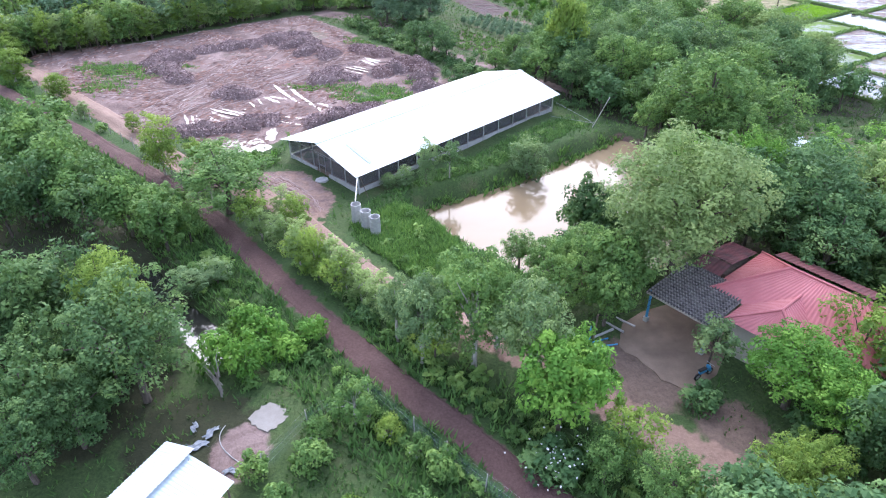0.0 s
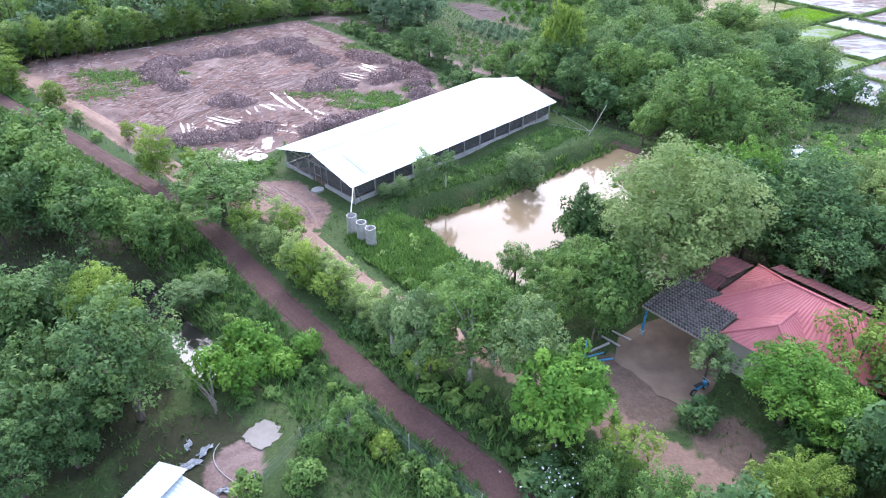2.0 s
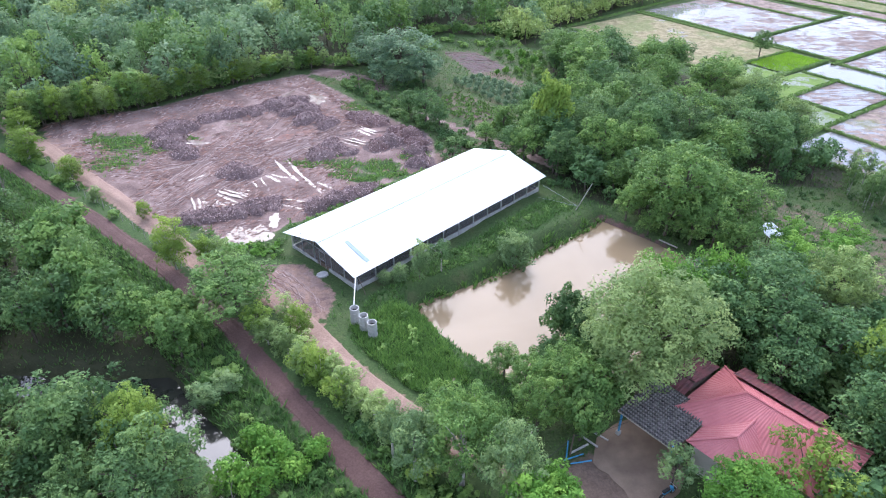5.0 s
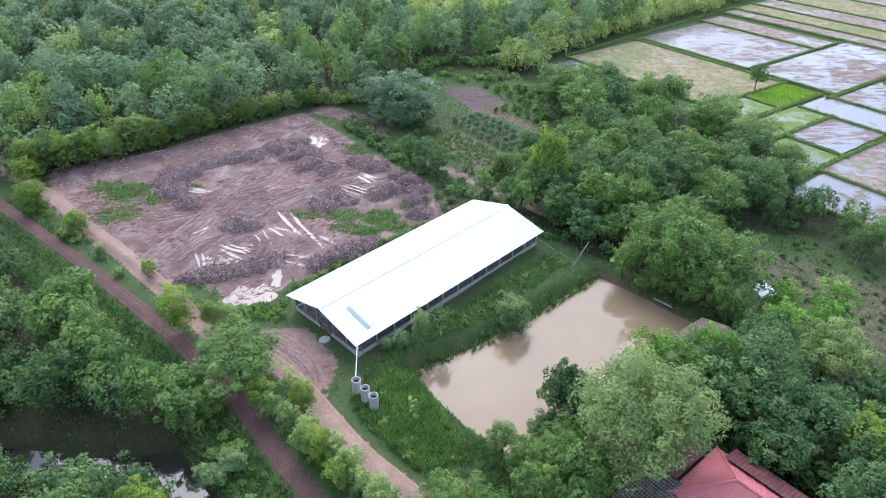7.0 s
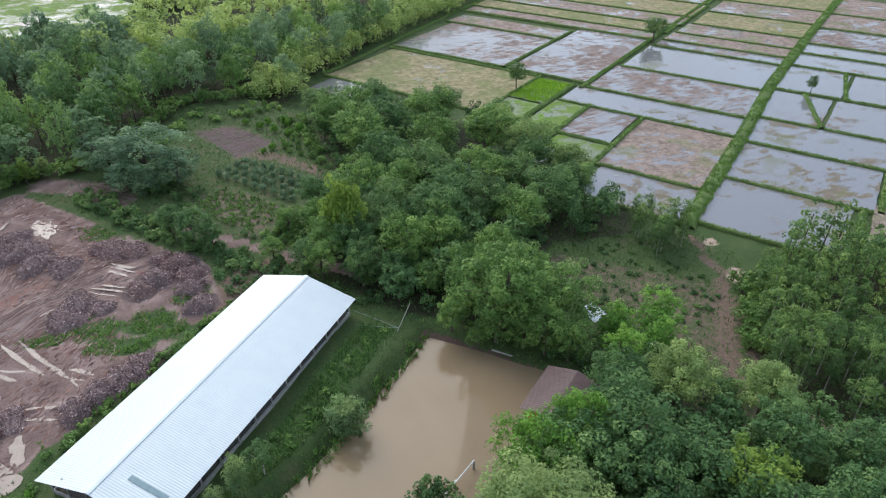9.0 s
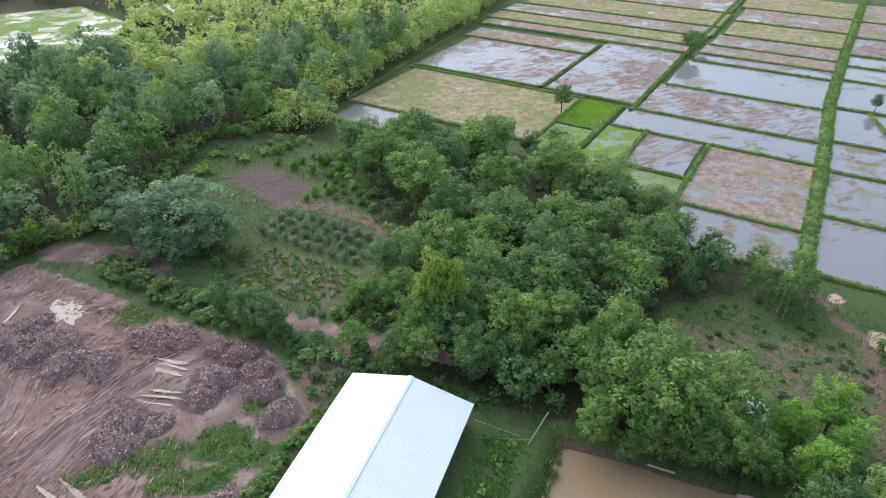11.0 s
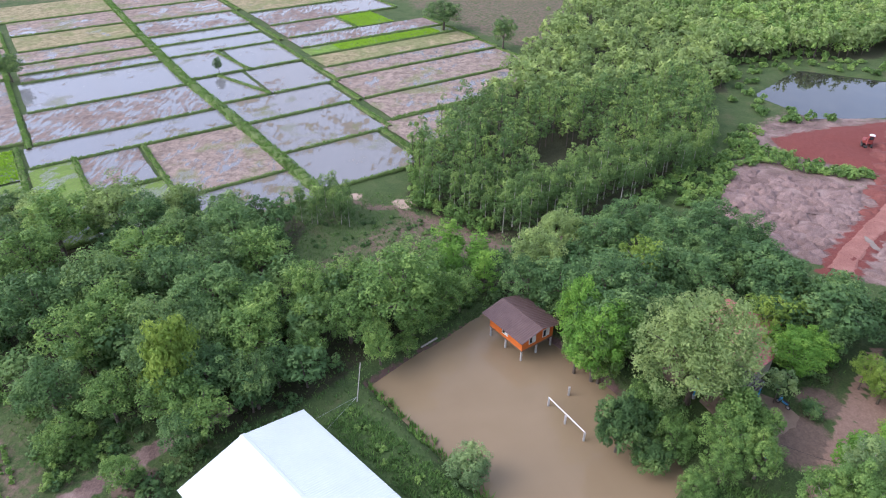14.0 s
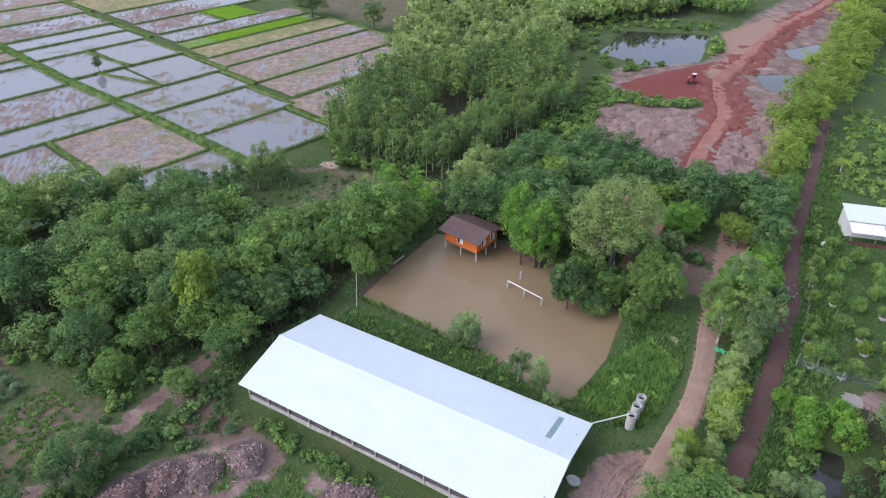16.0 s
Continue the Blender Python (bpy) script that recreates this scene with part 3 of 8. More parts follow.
WOOD_EAST = [(112, 66), (130, 54), (160, 44), (200, 28), (240, 10), (235, -60), (190, -90), (158, -58), (158, -30), (150, -8), (130, -4), (118, 28)]
WOOD_HOUSE = [(24, 48), (36, 60), (46, 64), (56, 50), (64, 34), (56, 24), (44, 20), (34, 20), (28, 28), (32, 42)]
EAST_ROW = [(30, 2), (36, -3), (46, -14), (66, -31), (86, -62), (118, -100), (150, -140), (165, -130), (128, -92), (98, -58), (78, -34), (54, -9), (36, 6)]
FIELD_N = [(-62, 312), (-15, 312), (-3, 272), (-10, 234), (-34, 224), (-54, 238)]
EAST_GRASS = [(34, -10), (62, -38), (100, -80), (160, -150), (120, -190), (40, -100), (10, -30), (-12, 8), (-4, 26), (10, 16), (22, 3)]
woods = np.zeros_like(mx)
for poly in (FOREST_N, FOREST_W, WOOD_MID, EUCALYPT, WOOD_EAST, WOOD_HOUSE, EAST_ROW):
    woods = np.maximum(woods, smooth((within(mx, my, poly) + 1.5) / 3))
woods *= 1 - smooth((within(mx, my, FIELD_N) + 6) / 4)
road_gap = line_gap(mx, my, MAIN_ROAD)
track_gap = np.minimum(line_gap(mx, my, TRACK), line_gap(mx, my, HOUSE_LANE) + 0.55)
pond_in = within(mx, my, POND)
bank = smooth((1.1 + pond_in) / 0.5) * smooth((mx - 19) / 3)
yard_in = smooth((within(mx, my, YARD) + 1) / 2.5)
weeds_in_yard = np.zeros_like(mx)
for px, py, rx, ry in YARD_WEEDS:
    weeds_in_yard = np.maximum(weeds_in_yard, 0.8 * smooth((1.25 - np.hypot((mx - px) / rx, (my - py) / ry)) / 0.6))
yard_c2 = np.maximum(yard_in * (1 - weeds_in_yard), smooth((within(mx, my, APRON) + 0.6) / 1.4))
yard_c2 = np.maximum(yard_c2, smooth((within(mx, my, MOUNDS) + 2) / 4))
yard_c2 = np.maximum(yard_c2, 0.3 * smooth((within(mx, my, ROW_PLOT) + 1) / 2))
yard_c2 = np.maximum(yard_c2, 0.75 * smooth((4.5 - line_gap(mx, my, [(-24, 137.5), (-17, 133), (-12, 126.5)])) / 3))
yard_c2 = np.maximum(yard_c2, 0.66 * smooth((within(mx, my, DUG_LAND) + 3) / 6))
yard_c2 = np.maximum(yard_c2, 0.9 * smooth((2.6 - np.hypot((mx + 12.3), (my - 26.5) * 0.8)) / 1.5))
fill = np.maximum(smooth((within(mx, my, FILL_PAD) + 1) / 3), smooth((3.4 - line_gap(mx, my, FILL_ROAD)) / 1.5))
rust = 0.46 * smooth((3.2 - line_gap(mx, my, [(-36, 97), (-29, 100), (-22, 105)])) / 2.5) + 0.4 * smooth((2.6 - line_gap(mx, my, [(-14, 104), (-8, 103)])) / 2)
fill = np.maximum(fill, rust)
lane_gap = line_gap(mx, my, LANE_IN_WOOD)
stub = np.maximum(0, 0.5 * smooth((within(mx, my, ROW_PLOT) + 1) / 2))
# clearing: brown stubble, whose dark tone also paints in the shade there
stub = np.maximum(stub, 0.5 * smooth((within(mx, my, CLEARING) + 2) / 4))
stub = np.maximum(stub, 0.85 * smooth((1.4 - line_gap(mx, my, FIELD_LANE)) / 0.9))
pu, pv = to_paddy(mx, my)
stub = np.maximum(stub, 0.52 * np.maximum(smooth((pu - 199) / 8), smooth((-87 - pv) / 6) * smooth((pu - 20) / 20)) * (1 - woods))
yard_c2 = np.maximum(yard_c2, smooth((1.5 - lane_gap) / 0.8))
stub = np.maximum(stub, 0.36 * smooth((within(mx, my, PLOTS) + 2) / 4))
stub = np.maximum(stub, 0.7 * smooth((2.4 - line_gap(mx, my, DRY_PATH)) / 1.5))
stub = np.maximum(stub, 0.75 * smooth((3.4 - line_gap(mx, my, [(-3, 91), (4, 97), (8, 98)])) / 2))
sand = np.maximum(smooth((2.6 - np.hypot(mx - 71.5, (my - 76) * 0.8)) / 1.6), smooth((1.7 - np.hypot(mx - 74, my - 85)) / 1.0))
sand = np.maximum(sand, 0.8 * smooth((1.2 - np.hypot(mx + 5.0, my - 53.8)) / 0.8))
sand = np.maximum(sand, 0.8 * smooth((1.0 - np.hypot(mx - 1.6, my - 45.6)) / 0.8))
sand = np.maximum(sand, 0.75 * smooth((1.1 - np.hypot((mx - 2.6) * 0.7, my - 42.6)) / 0.7))
lush = np.maximum(np.maximum(np.maximum(weeds_in_yard, smooth((within(mx, my, FIELD_N) + 4) / 4)), smooth((within(mx, my, GRASSY) + 1.5) / 3)), smooth((6.5 - road_gap) / 3) * 0.75)
lush = np.maximum(lush, 0.9 * smooth((within(mx, my, EAST_GRASS) + 3) / 6))
soil = 0.8 * smooth((5.5 - np.hypot(mx - 13.2, my - 33.2)) / 3) + 0.75 * smooth((3.6 - np.hypot(mx - 18.5, my - 28.5)) / 2)
stub = np.maximum(stub, np.minimum(soil, 0.8))
cover("cover", np.maximum(smooth((1.38 - road_gap) / 0.7), bank * 0.7), np.maximum(smooth((1.55 - track_gap) / 0.8), np.maximum(0.8 * smooth((within(mx, my, SAND_FLAT) + 2) / 4), 0.47 * smooth((within(mx, my, APRON) + 1.2) / 1.5) + 0.42 * smooth((4.5 - line_gap(mx, my, [(-62, 101), (-44, 91), (-33, 93), (-22, 104), (-12, 108)])) / 3))), yard_c2)
bare = 0.72 * smooth((6.0 - np.hypot(mx + 15.5, my - 27.5)) / 3)
stub = np.maximum(stub, 0.45 * smooth((within(mx, my, SOIL_PLOT) + 0.3) / 0.6))
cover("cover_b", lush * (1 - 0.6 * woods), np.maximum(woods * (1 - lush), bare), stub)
mulch = 0.6 * smooth((within(mx, my, SOIL_PLOT) + 0.3) / 0.6)
for x, y, s in HEAPS:
    mulch = np.maximum(mulch, 0.95 * smooth((s * 1.9 - np.hypot(mx - x, my - y)) / (s * 1.0)))
for line, w in ((((-33, 75.2), (-22, 80.2)), 2.8), (((-16.5, 78.4), (-9, 84)), 2.8), (((-34, 92), (-24, 100), (-14, 104)), 1.6), (((-40, 88), (-30, 104), (-26, 116)), 1.3)):
    mulch = np.maximum(mulch, 0.72 * smooth((w - line_gap(mx, my, list(line))) / 1.4))
cover("cover_c", fill, sand, mulch * (1 - 0.5 * weeds_in_yard))
ground = finish("ground", ground_mesh, GROUND)
tagged(ground, "grassy farm ground with bare red soil and leaf litter", "ground", kind="structure")


def strip(name, line, half, material, label, crown=0.06, lift=0.05, step=1.2, ruts=0.05, seed=1):
    """A dirt road: a wavering ribbon with two wheel ruts, whose edges sink into the verge."""
    pts = []
    for (ax, ay), (bx, by) in zip(line, line[1:]):
        n = max(1, int(math.hypot(bx - ax, by - ay) / step))
        pts += [(ax + (bx - ax) * i / n, ay + (by - ay) * i / n) for i in range(n)]
    pts.append(line[-1])
    p = np.array(pts)
    for _ in range(6):
        p[1:-1] = (p[:-2] + p[1:-1] * 2 + p[2:]) / 4
    t = np.gradient(p, axis=0)
    t /= np.linalg.norm(t, axis=1)[:, None]
    nrm = np.stack([-t[:, 1], t[:, 0]], axis=1)
    s = np.linspace(-1, 1, 13)
    r = np.random.RandomState(seed)
    wob = np.stack([np.interp(np.arange(len(p)), np.arange(0, len(p) + 5, 3), r.uniform(-0.22, 0.22, len(np.arange(0, len(p) + 5, 3)))) for _ in (0, 1)], axis=1)
    verts = []
    for j, f in enumerate(s):
        side = wob[:, 0] if f < 0 else wob[:, 1]
        q = p + nrm * (f * (half + side * abs(f)))[:, None]
        h = lift + crown * (1 - f * f) - ruts * math.exp(-((abs(f) - 0.5) / 0.13) ** 2) - (0.16 if abs(f) > 0.97 else 0.0)
        verts.append(np.stack([q[:, 0], q[:, 1], land(q[:, 0], q[:, 1]) + h], axis=1))
    v = np.stack(verts, axis=1)
    i = np.arange(v.shape[0] * 13).reshape(-1, 13)
    fc = np.stack([i[:-1, :-1], i[:-1, 1:], i[1:, 1:], i[1:, :-1]], axis=-1).reshape(-1, 4)[:, ::-1]
    return tagged(finish(name, quick_mesh(name, v.reshape(-1, 3), fc, smooth=True), material), label, name.replace("_", " "), kind="structure")


strip("road", MAIN_ROAD, 1.1, ROAD_DIRT, "straight red laterite road with faint wheel ruts")
strip("dirt_track", TRACK[:-5], 1.3, TRACK_DIRT, "pale orange dirt track with wheel ruts", lift=0.03, seed=4)
strip("fill_road", FILL_ROAD, 1.6, earth("red_fill", (0.18, 0.066, 0.053), (0.29, 0.125, 0.1), (0.42, 0.235, 0.19)), "raised red earth haul road", lift=0.03, seed=6)


def pool(name, poly, z, material, label, grow=1.06):
    """A flat sheet of water; the banks cut its outline."""
    p = [Vector(q) for q in poly]
    mid = sum(p, Vector((0, 0))) / len(p)
    bm = bmesh.new()
    ring = [bm.verts.new((*(mid + (q - mid) * grow), z)) for q in p]
    face = bm.faces.new(ring)
    if face.normal.z < 0:
        face.normal_flip()
    return tagged(part(name, bm, material), label, "water", kind="structure")


pool("pond_water", POND, -1.7, POND_WATER, "still muddy brown pond water")
for k, q in enumerate(POOLS):
    pool("pit_water", q, -5.35, DARK_WATER, "dark still water in a dug pit", 1.25)
pool("field_water", [(-6, 292), (8, 296), (12, 284), (2, 278), (-6, 283)], 0.3, PUDDLE, "bright flood water beside a far green field", 1.0)
pool("far_field", [(-55, 302), (-20, 304), (-7, 274), (-12, 252), (-36, 240), (-55, 254)], 0.24, PADDY["weedy"], "far weedy green field half under water", 1.0)
pool("field_water", [(-44, 262), (-36, 266), (-30, 260), (-38, 256)], 0.3, PUDDLE, "bright flood water on a far green field", 1.0)
pool("ditch_water", [(-47, 45), (-47, 49), (-24, 48), (-21, 43), (-15.5, 37.5), (-17.5, 35), (-26, 41.5), (-34, 43.5)], -1.0, DARK_WATER, "dark ditch water under overhanging trees")

# ---- rice fields: u runs along the main bund, v across it ----
WEST_FIELDS = [(-3, 11, 3, 21, "pool"), (11, 38.5, 3.5, 23, "mud"), (4, 20, 23, 35, "weedy"), (21, 39, 24, 36, "plough"), (39.5, 51, 4, 44, "pool"), (4, 39, 36.5, 44.5, "weedy"),
               (52, 73, 5, 42, "plough"), (73.5, 97, 5, 41, "water"), (98, 106, 6, 40, "plough"), (106, 116, 6, 40, "mud"), (116.5, 130, 6, 39, "mud"), (130.5, 150, 5, 38, "tan"), (151, 172, 4, 38, "mud"), (172.5, 200, 4, 40, "tan")]
EAST_FIELDS = [(-1, 18, -22, -3, "pool"), (18.8, 37.5, -25, -3, "pool"), (38.5, 53.5, -27, -2.5, "pool"), (54.5, 75.5, -11.5, -2, "water"), (54.5, 75.5, -29, -12.5, "water"), (77, 99, -13, -2, "water"), (77, 99, -30.5, -14, "water"),
               (100, 113, -31, -1.5, "water"), (114, 125, -31.5, -1, "water"), (126, 147, -33, -1, "plough"), (148, 170, -34, -1, "mud"), (171, 200, -35, -1, "mud")]
FAR_FIELDS = [(6, 22, -42, -25, "mud"), (23, 37.5, -76, -29, "mud"), (38.5, 55, -84, -30, "mud"), (56, 66, -85, -31, "mud"), (66.8, 78, -86, -33, "tan"), (79, 87, -86, -34, "weedy"),
              (88, 100, -86, -35, "plough"), (101, 118, -60, -36, "plough"), (119, 140, -86, -37, "plough"), (141, 170, -88, -37, "tan"), (171, 200, -88, -38, "mud")]
NORTH_FIELDS = [(22, 53, 56, 104, "tan"), (54.5, 87, 68, 106, "plough"), (54.5, 103, 43.5, 66.5, "plough"), (88, 99, 68, 109, "mud"), (104, 112, 43, 112, "mud"), (113, 124, 42, 114, "tan"), (125, 138, 41, 114, "mud"), (139, 160, 41, 115, "tan"), (161, 200, 42, 116, "mud"), (23, 34, 46, 55, "weedy"), (11, 21.5, 86, 101, "water")]
SEEDBEDS = [(35, 51.5, 46, 55.5), (101, 118, -75, -61), (79.5, 86.5, -81, -44)]


def bund_v(u):
    """Middle line of the main bund."""
    return float(np.interp(u, (-4, 40, 78, 128, 210), (0.5, 1.5, 3.2, 3.0, 1.5)))


WEST_FIELDS = [(u0, u1, bund_v((u0 + u1) / 2) + 1.0 if v0 < 8 else v0, v1, k) for u0, u1, v0, v1, k in WEST_FIELDS]
EAST_FIELDS = [(u0, u1, v0, bund_v((u0 + u1) / 2) - 1.0 if v1 > -4 else v1, k) for u0, u1, v0, v1, k in EAST_FIELDS]


def field(u0, u1, v0, v1, material, name, label, z=PADDY_Z):
    """One level field with a wavering rim."""
    r = np.random.RandomState(int(u0 * 7 + v0 * 13 + 900))
    bm = bmesh.new()
    ring = []
    for (ua, va), (ub, vb) in zip(((u0, v0), (u1, v0), (u1, v1), (u0, v1)), ((u1, v0), (u1, v1), (u0, v1), (u0, v0))):
        for i in range(6):
            f = i / 6
            ring.append(bm.verts.new((*from_paddy(ua + (ub - ua) * f + r.uniform(-0.15, 0.15), va + (vb - va) * f + r.uniform(-0.15, 0.15)), z + r.uniform(0, 0.004))))
    face = bm.faces.new(ring)
    face.normal_update()
    if face.normal.z < 0:
        face.normal_flip()
    return tagged(part(name, bm, material), label, "rice field", "rice fields", "structure")


FIELD_LABEL = {"water": "flooded rice field with still bright water", "pool": "flooded rice field with murky water and weeds", "plough": "wet ploughed rice field with streaks of water",
               "mud": "bare brown muddy rice field", "tan": "dry stubble rice field with thin weeds", "weedy": "weedy half-flooded rice field"}
blades = []
BUND_DIRT = earth("bund_soil", (0.06, 0.1, 0.03), (0.1, 0.17, 0.045), (0.2, 0.23, 0.09))


def bund(u0, v0, u1, v1, wide=0.8, tall=0.4, label="low earth bund with grass"):
    """A bank between two fields: uneven, rounded, overgrown with grass."""
    length = math.hypot(u1 - u0, v1 - v0)
    n = max(3, int(length / 1.2))
    r = np.random.RandomState(int(abs(u0 * 31 + v0 * 17 + u1 * 7 + v1 * 3)) + 5)
    du, dv = (u1 - u0) / length, (v1 - v0) / length
    prof = np.array([(-0.5, -0.25), (-0.42, 0.45), (-0.2, 0.95), (0.2, 1.0), (0.42, 0.5), (0.5, -0.25)])
    rows = []
    for i in range(n + 1):
        f = i / n
        off, w, h = r.uniform(-0.12, 0.12), wide * r.uniform(0.85, 1.25), tall * r.uniform(0.75, 1.15)
        for s, k in prof:
            u, v = u0 + (u1 - u0) * f - dv * (s * w + off), v0 + (v1 - v0) * f + du * (s * w + off)
            rows.append((*from_paddy(u, v), PADDY_Z + k * h))
    v = np.array(rows)
    i = np.arange(len(v)).reshape(-1, 6)
    fc = np.stack([i[:-1, :-1], i[:-1, 1:], i[1:, 1:], i[1:, :-1]], axis=-1).reshape(-1, 4)[:, ::-1]
    tagged(finish("bund", quick_mesh("bund", v, fc, smooth=True), BUND_DIRT), label, "bund", "field bunds", "structure")
    count = int(length * wide * 12)
    f, s = r.uniform(0, 1, count), r.uniform(-0.55, 0.55, count) * wide
    bx, by = from_paddy(u0 + (u1 - u0) * f - dv * s, v0 + (v1 - v0) * f + du * s)
    blades.append(np.stack([bx, by, PADDY_Z + tall * (0.85 - 1.4 * np.abs(s / wide) ** 2)], axis=1))


for table in (WEST_FIELDS, EAST_FIELDS, FAR_FIELDS, NORTH_FIELDS):
    for u0, u1, v0, v1, kind in table:
        field(u0, u1, v0, v1, PADDY[kind], "rice_field", FIELD_LABEL[kind])
        bund(u0 - 0.4, v0, u0 - 0.4, v1)
        if table is not EAST_FIELDS and table is not WEST_FIELDS:
            bund(u0, v0 - 0.4, u1, v0 - 0.4, 0.8)
for v, u0, u1 in ((43, 50, 200), (45.4, 2, 52), (22.8, -3, 39), (36, 2, 40), (-23.5, -2, 19), (-26, 19, 38), (-28.5, 38, 54), (-30.5, 54, 100), (-33, 100, 147), (-35.5, 147, 200)):
    bund(u0, v, u1, v, 1.0)
for u0, v0, u1, v1 in ((20.6, 22, 20.6, 36), (54.5, -11.8, 76, -5.2), (76.5, -14.2, 99, -11.6), (52, 56, 52, 106), (22, 105, 120, 115), (103.3, 42, 103.3, 110), (6, -24, 6, -42), (22, -76, 22, -28)):
    bund(u0, v0, u1, v1, 0.9)
bund(-4, 0.5, 40, 1.5, 2.6, 0.7, "broad main bund with lush grass")
bund(40, 1.5, 78, 3.2, 2.6, 0.7, "broad main bund with lush grass")
bund(78, 3.2, 128, 3.0, 2.6, 0.7, "broad main bund with lush grass")
bund(128, 3.0, 210, 1.5, 2.4, 0.7, "broad main bund with lush grass")

# ---- plants ----


def tube(path, radii, sides=6):
    """Verts and quads of a tapered round limb along a path."""
    path = [Vector(p) for p in path]
    verts, faces = [], []
    for i, p in enumerate(path):
        d = (path[min(i + 1, len(path) - 1)] - path[max(i - 1, 0)]).normalized()
        q = d.to_track_quat("Z", "Y")
        for k in range(sides):
            a = 6.2832 * k / sides
            verts.append(p + q @ Vector((math.cos(a), math.sin(a), 0)) * radii[i])
    for i in range(len(path) - 1):
        for k in range(sides):
            a, b = i * sides + k, i * sides + (k + 1) % sides
            faces.append((a, b, b + sides, a + sides))
    return np.array([tuple(v) for v in verts]), np.array(faces)


def leaves(rng, centres, radii, per, size, droop=0.0, flat=0.0, slim=0.55):
    """Leaf blades scattered over clumps. Returns verts, faces and the tint of each vertex."""
    n = len(centres) * per
    c = np.repeat(centres, per, axis=0)
    rad = np.repeat(radii, per)
    d = rng.normal(size=(n, 3))
    d[:, 2] = d[:, 2] * (1 - flat) + 0.35
    d /= np.linalg.norm(d, axis=1)[:, None]
    p = c + d * (rad * rng.uniform(0.42, 1.0, n) ** 0.5)[:, None] * np.array([1, 1, 1 - 0.5 * flat])
    nr = d * 0.9 + np.array([0, 0, 0.4]) + rng.normal(size=(n, 3)) * 0.36
    nr /= np.linalg.norm(nr, axis=1)[:, None]
    t = np.cross(nr, rng.normal(size=(n, 3)))
    t[:, 2] -= droop
    t /= np.linalg.norm(t, axis=1)[:, None]
    s = np.cross(nr, t)
    le = size * rng.uniform(0.65, 1.35, n)
    a, b = t * (le * 0.5)[:, None], s * (le * slim * 0.5)[:, None]
    dip = nr * (le * 0.12)[:, None]
    v = np.stack([p - a * 0.8 - b * 1.15 - dip, p - a * 0.5 + b * 1.15 - dip, p + a * 1.1 + dip], axis=1).reshape(-1, 3)
    tint = np.repeat(np.repeat(rng.uniform(0, 1, len(centres)), per) * 0.62 + rng.uniform(0, 1, n) * 0.38, 3)
    return v, np.arange(n * 3).reshape(-1, 3), tint


def crown_clumps(rng, count, wide, tall, base, lobes=9, hollow=0.5, lump=0.28):
    """Clump centres under an uneven dome."""
    ax = rng.normal(size=(lobes, 3))
    ax /= np.linalg.norm(ax, axis=1)[:, None]
    amp = rng.uniform(-0.55, 0.5, lobes)
    i = np.arange(count) + 0.5
    ph = np.arccos(1 - 1.72 * i / count)
    th = 3.88322 * i
    d = np.stack([np.cos(th) * np.sin(ph), np.sin(th) * np.sin(ph), np.cos(ph)], axis=1) + rng.normal(size=(count, 3)) * 0.14
    d /= np.linalg.norm(d, axis=1)[:, None]
    r = 1 + (np.maximum(d @ ax.T, 0) ** 4 * amp).sum(axis=1)
    r /= np.percentile(r, 88)
    r *= np.where(rng.uniform(0, 1, count) < 0.78, rng.uniform(0.62, 1.05, count), rng.uniform(hollow * 0.6, 0.66, count))
    c = d * r[:, None] * np.array([wide, wide, tall * 0.5])
    c[:, 2] += base + tall * 0.5
    return c, rng.uniform(0.6, 1.35, count) * wide * lump


TREE_MESH = {}


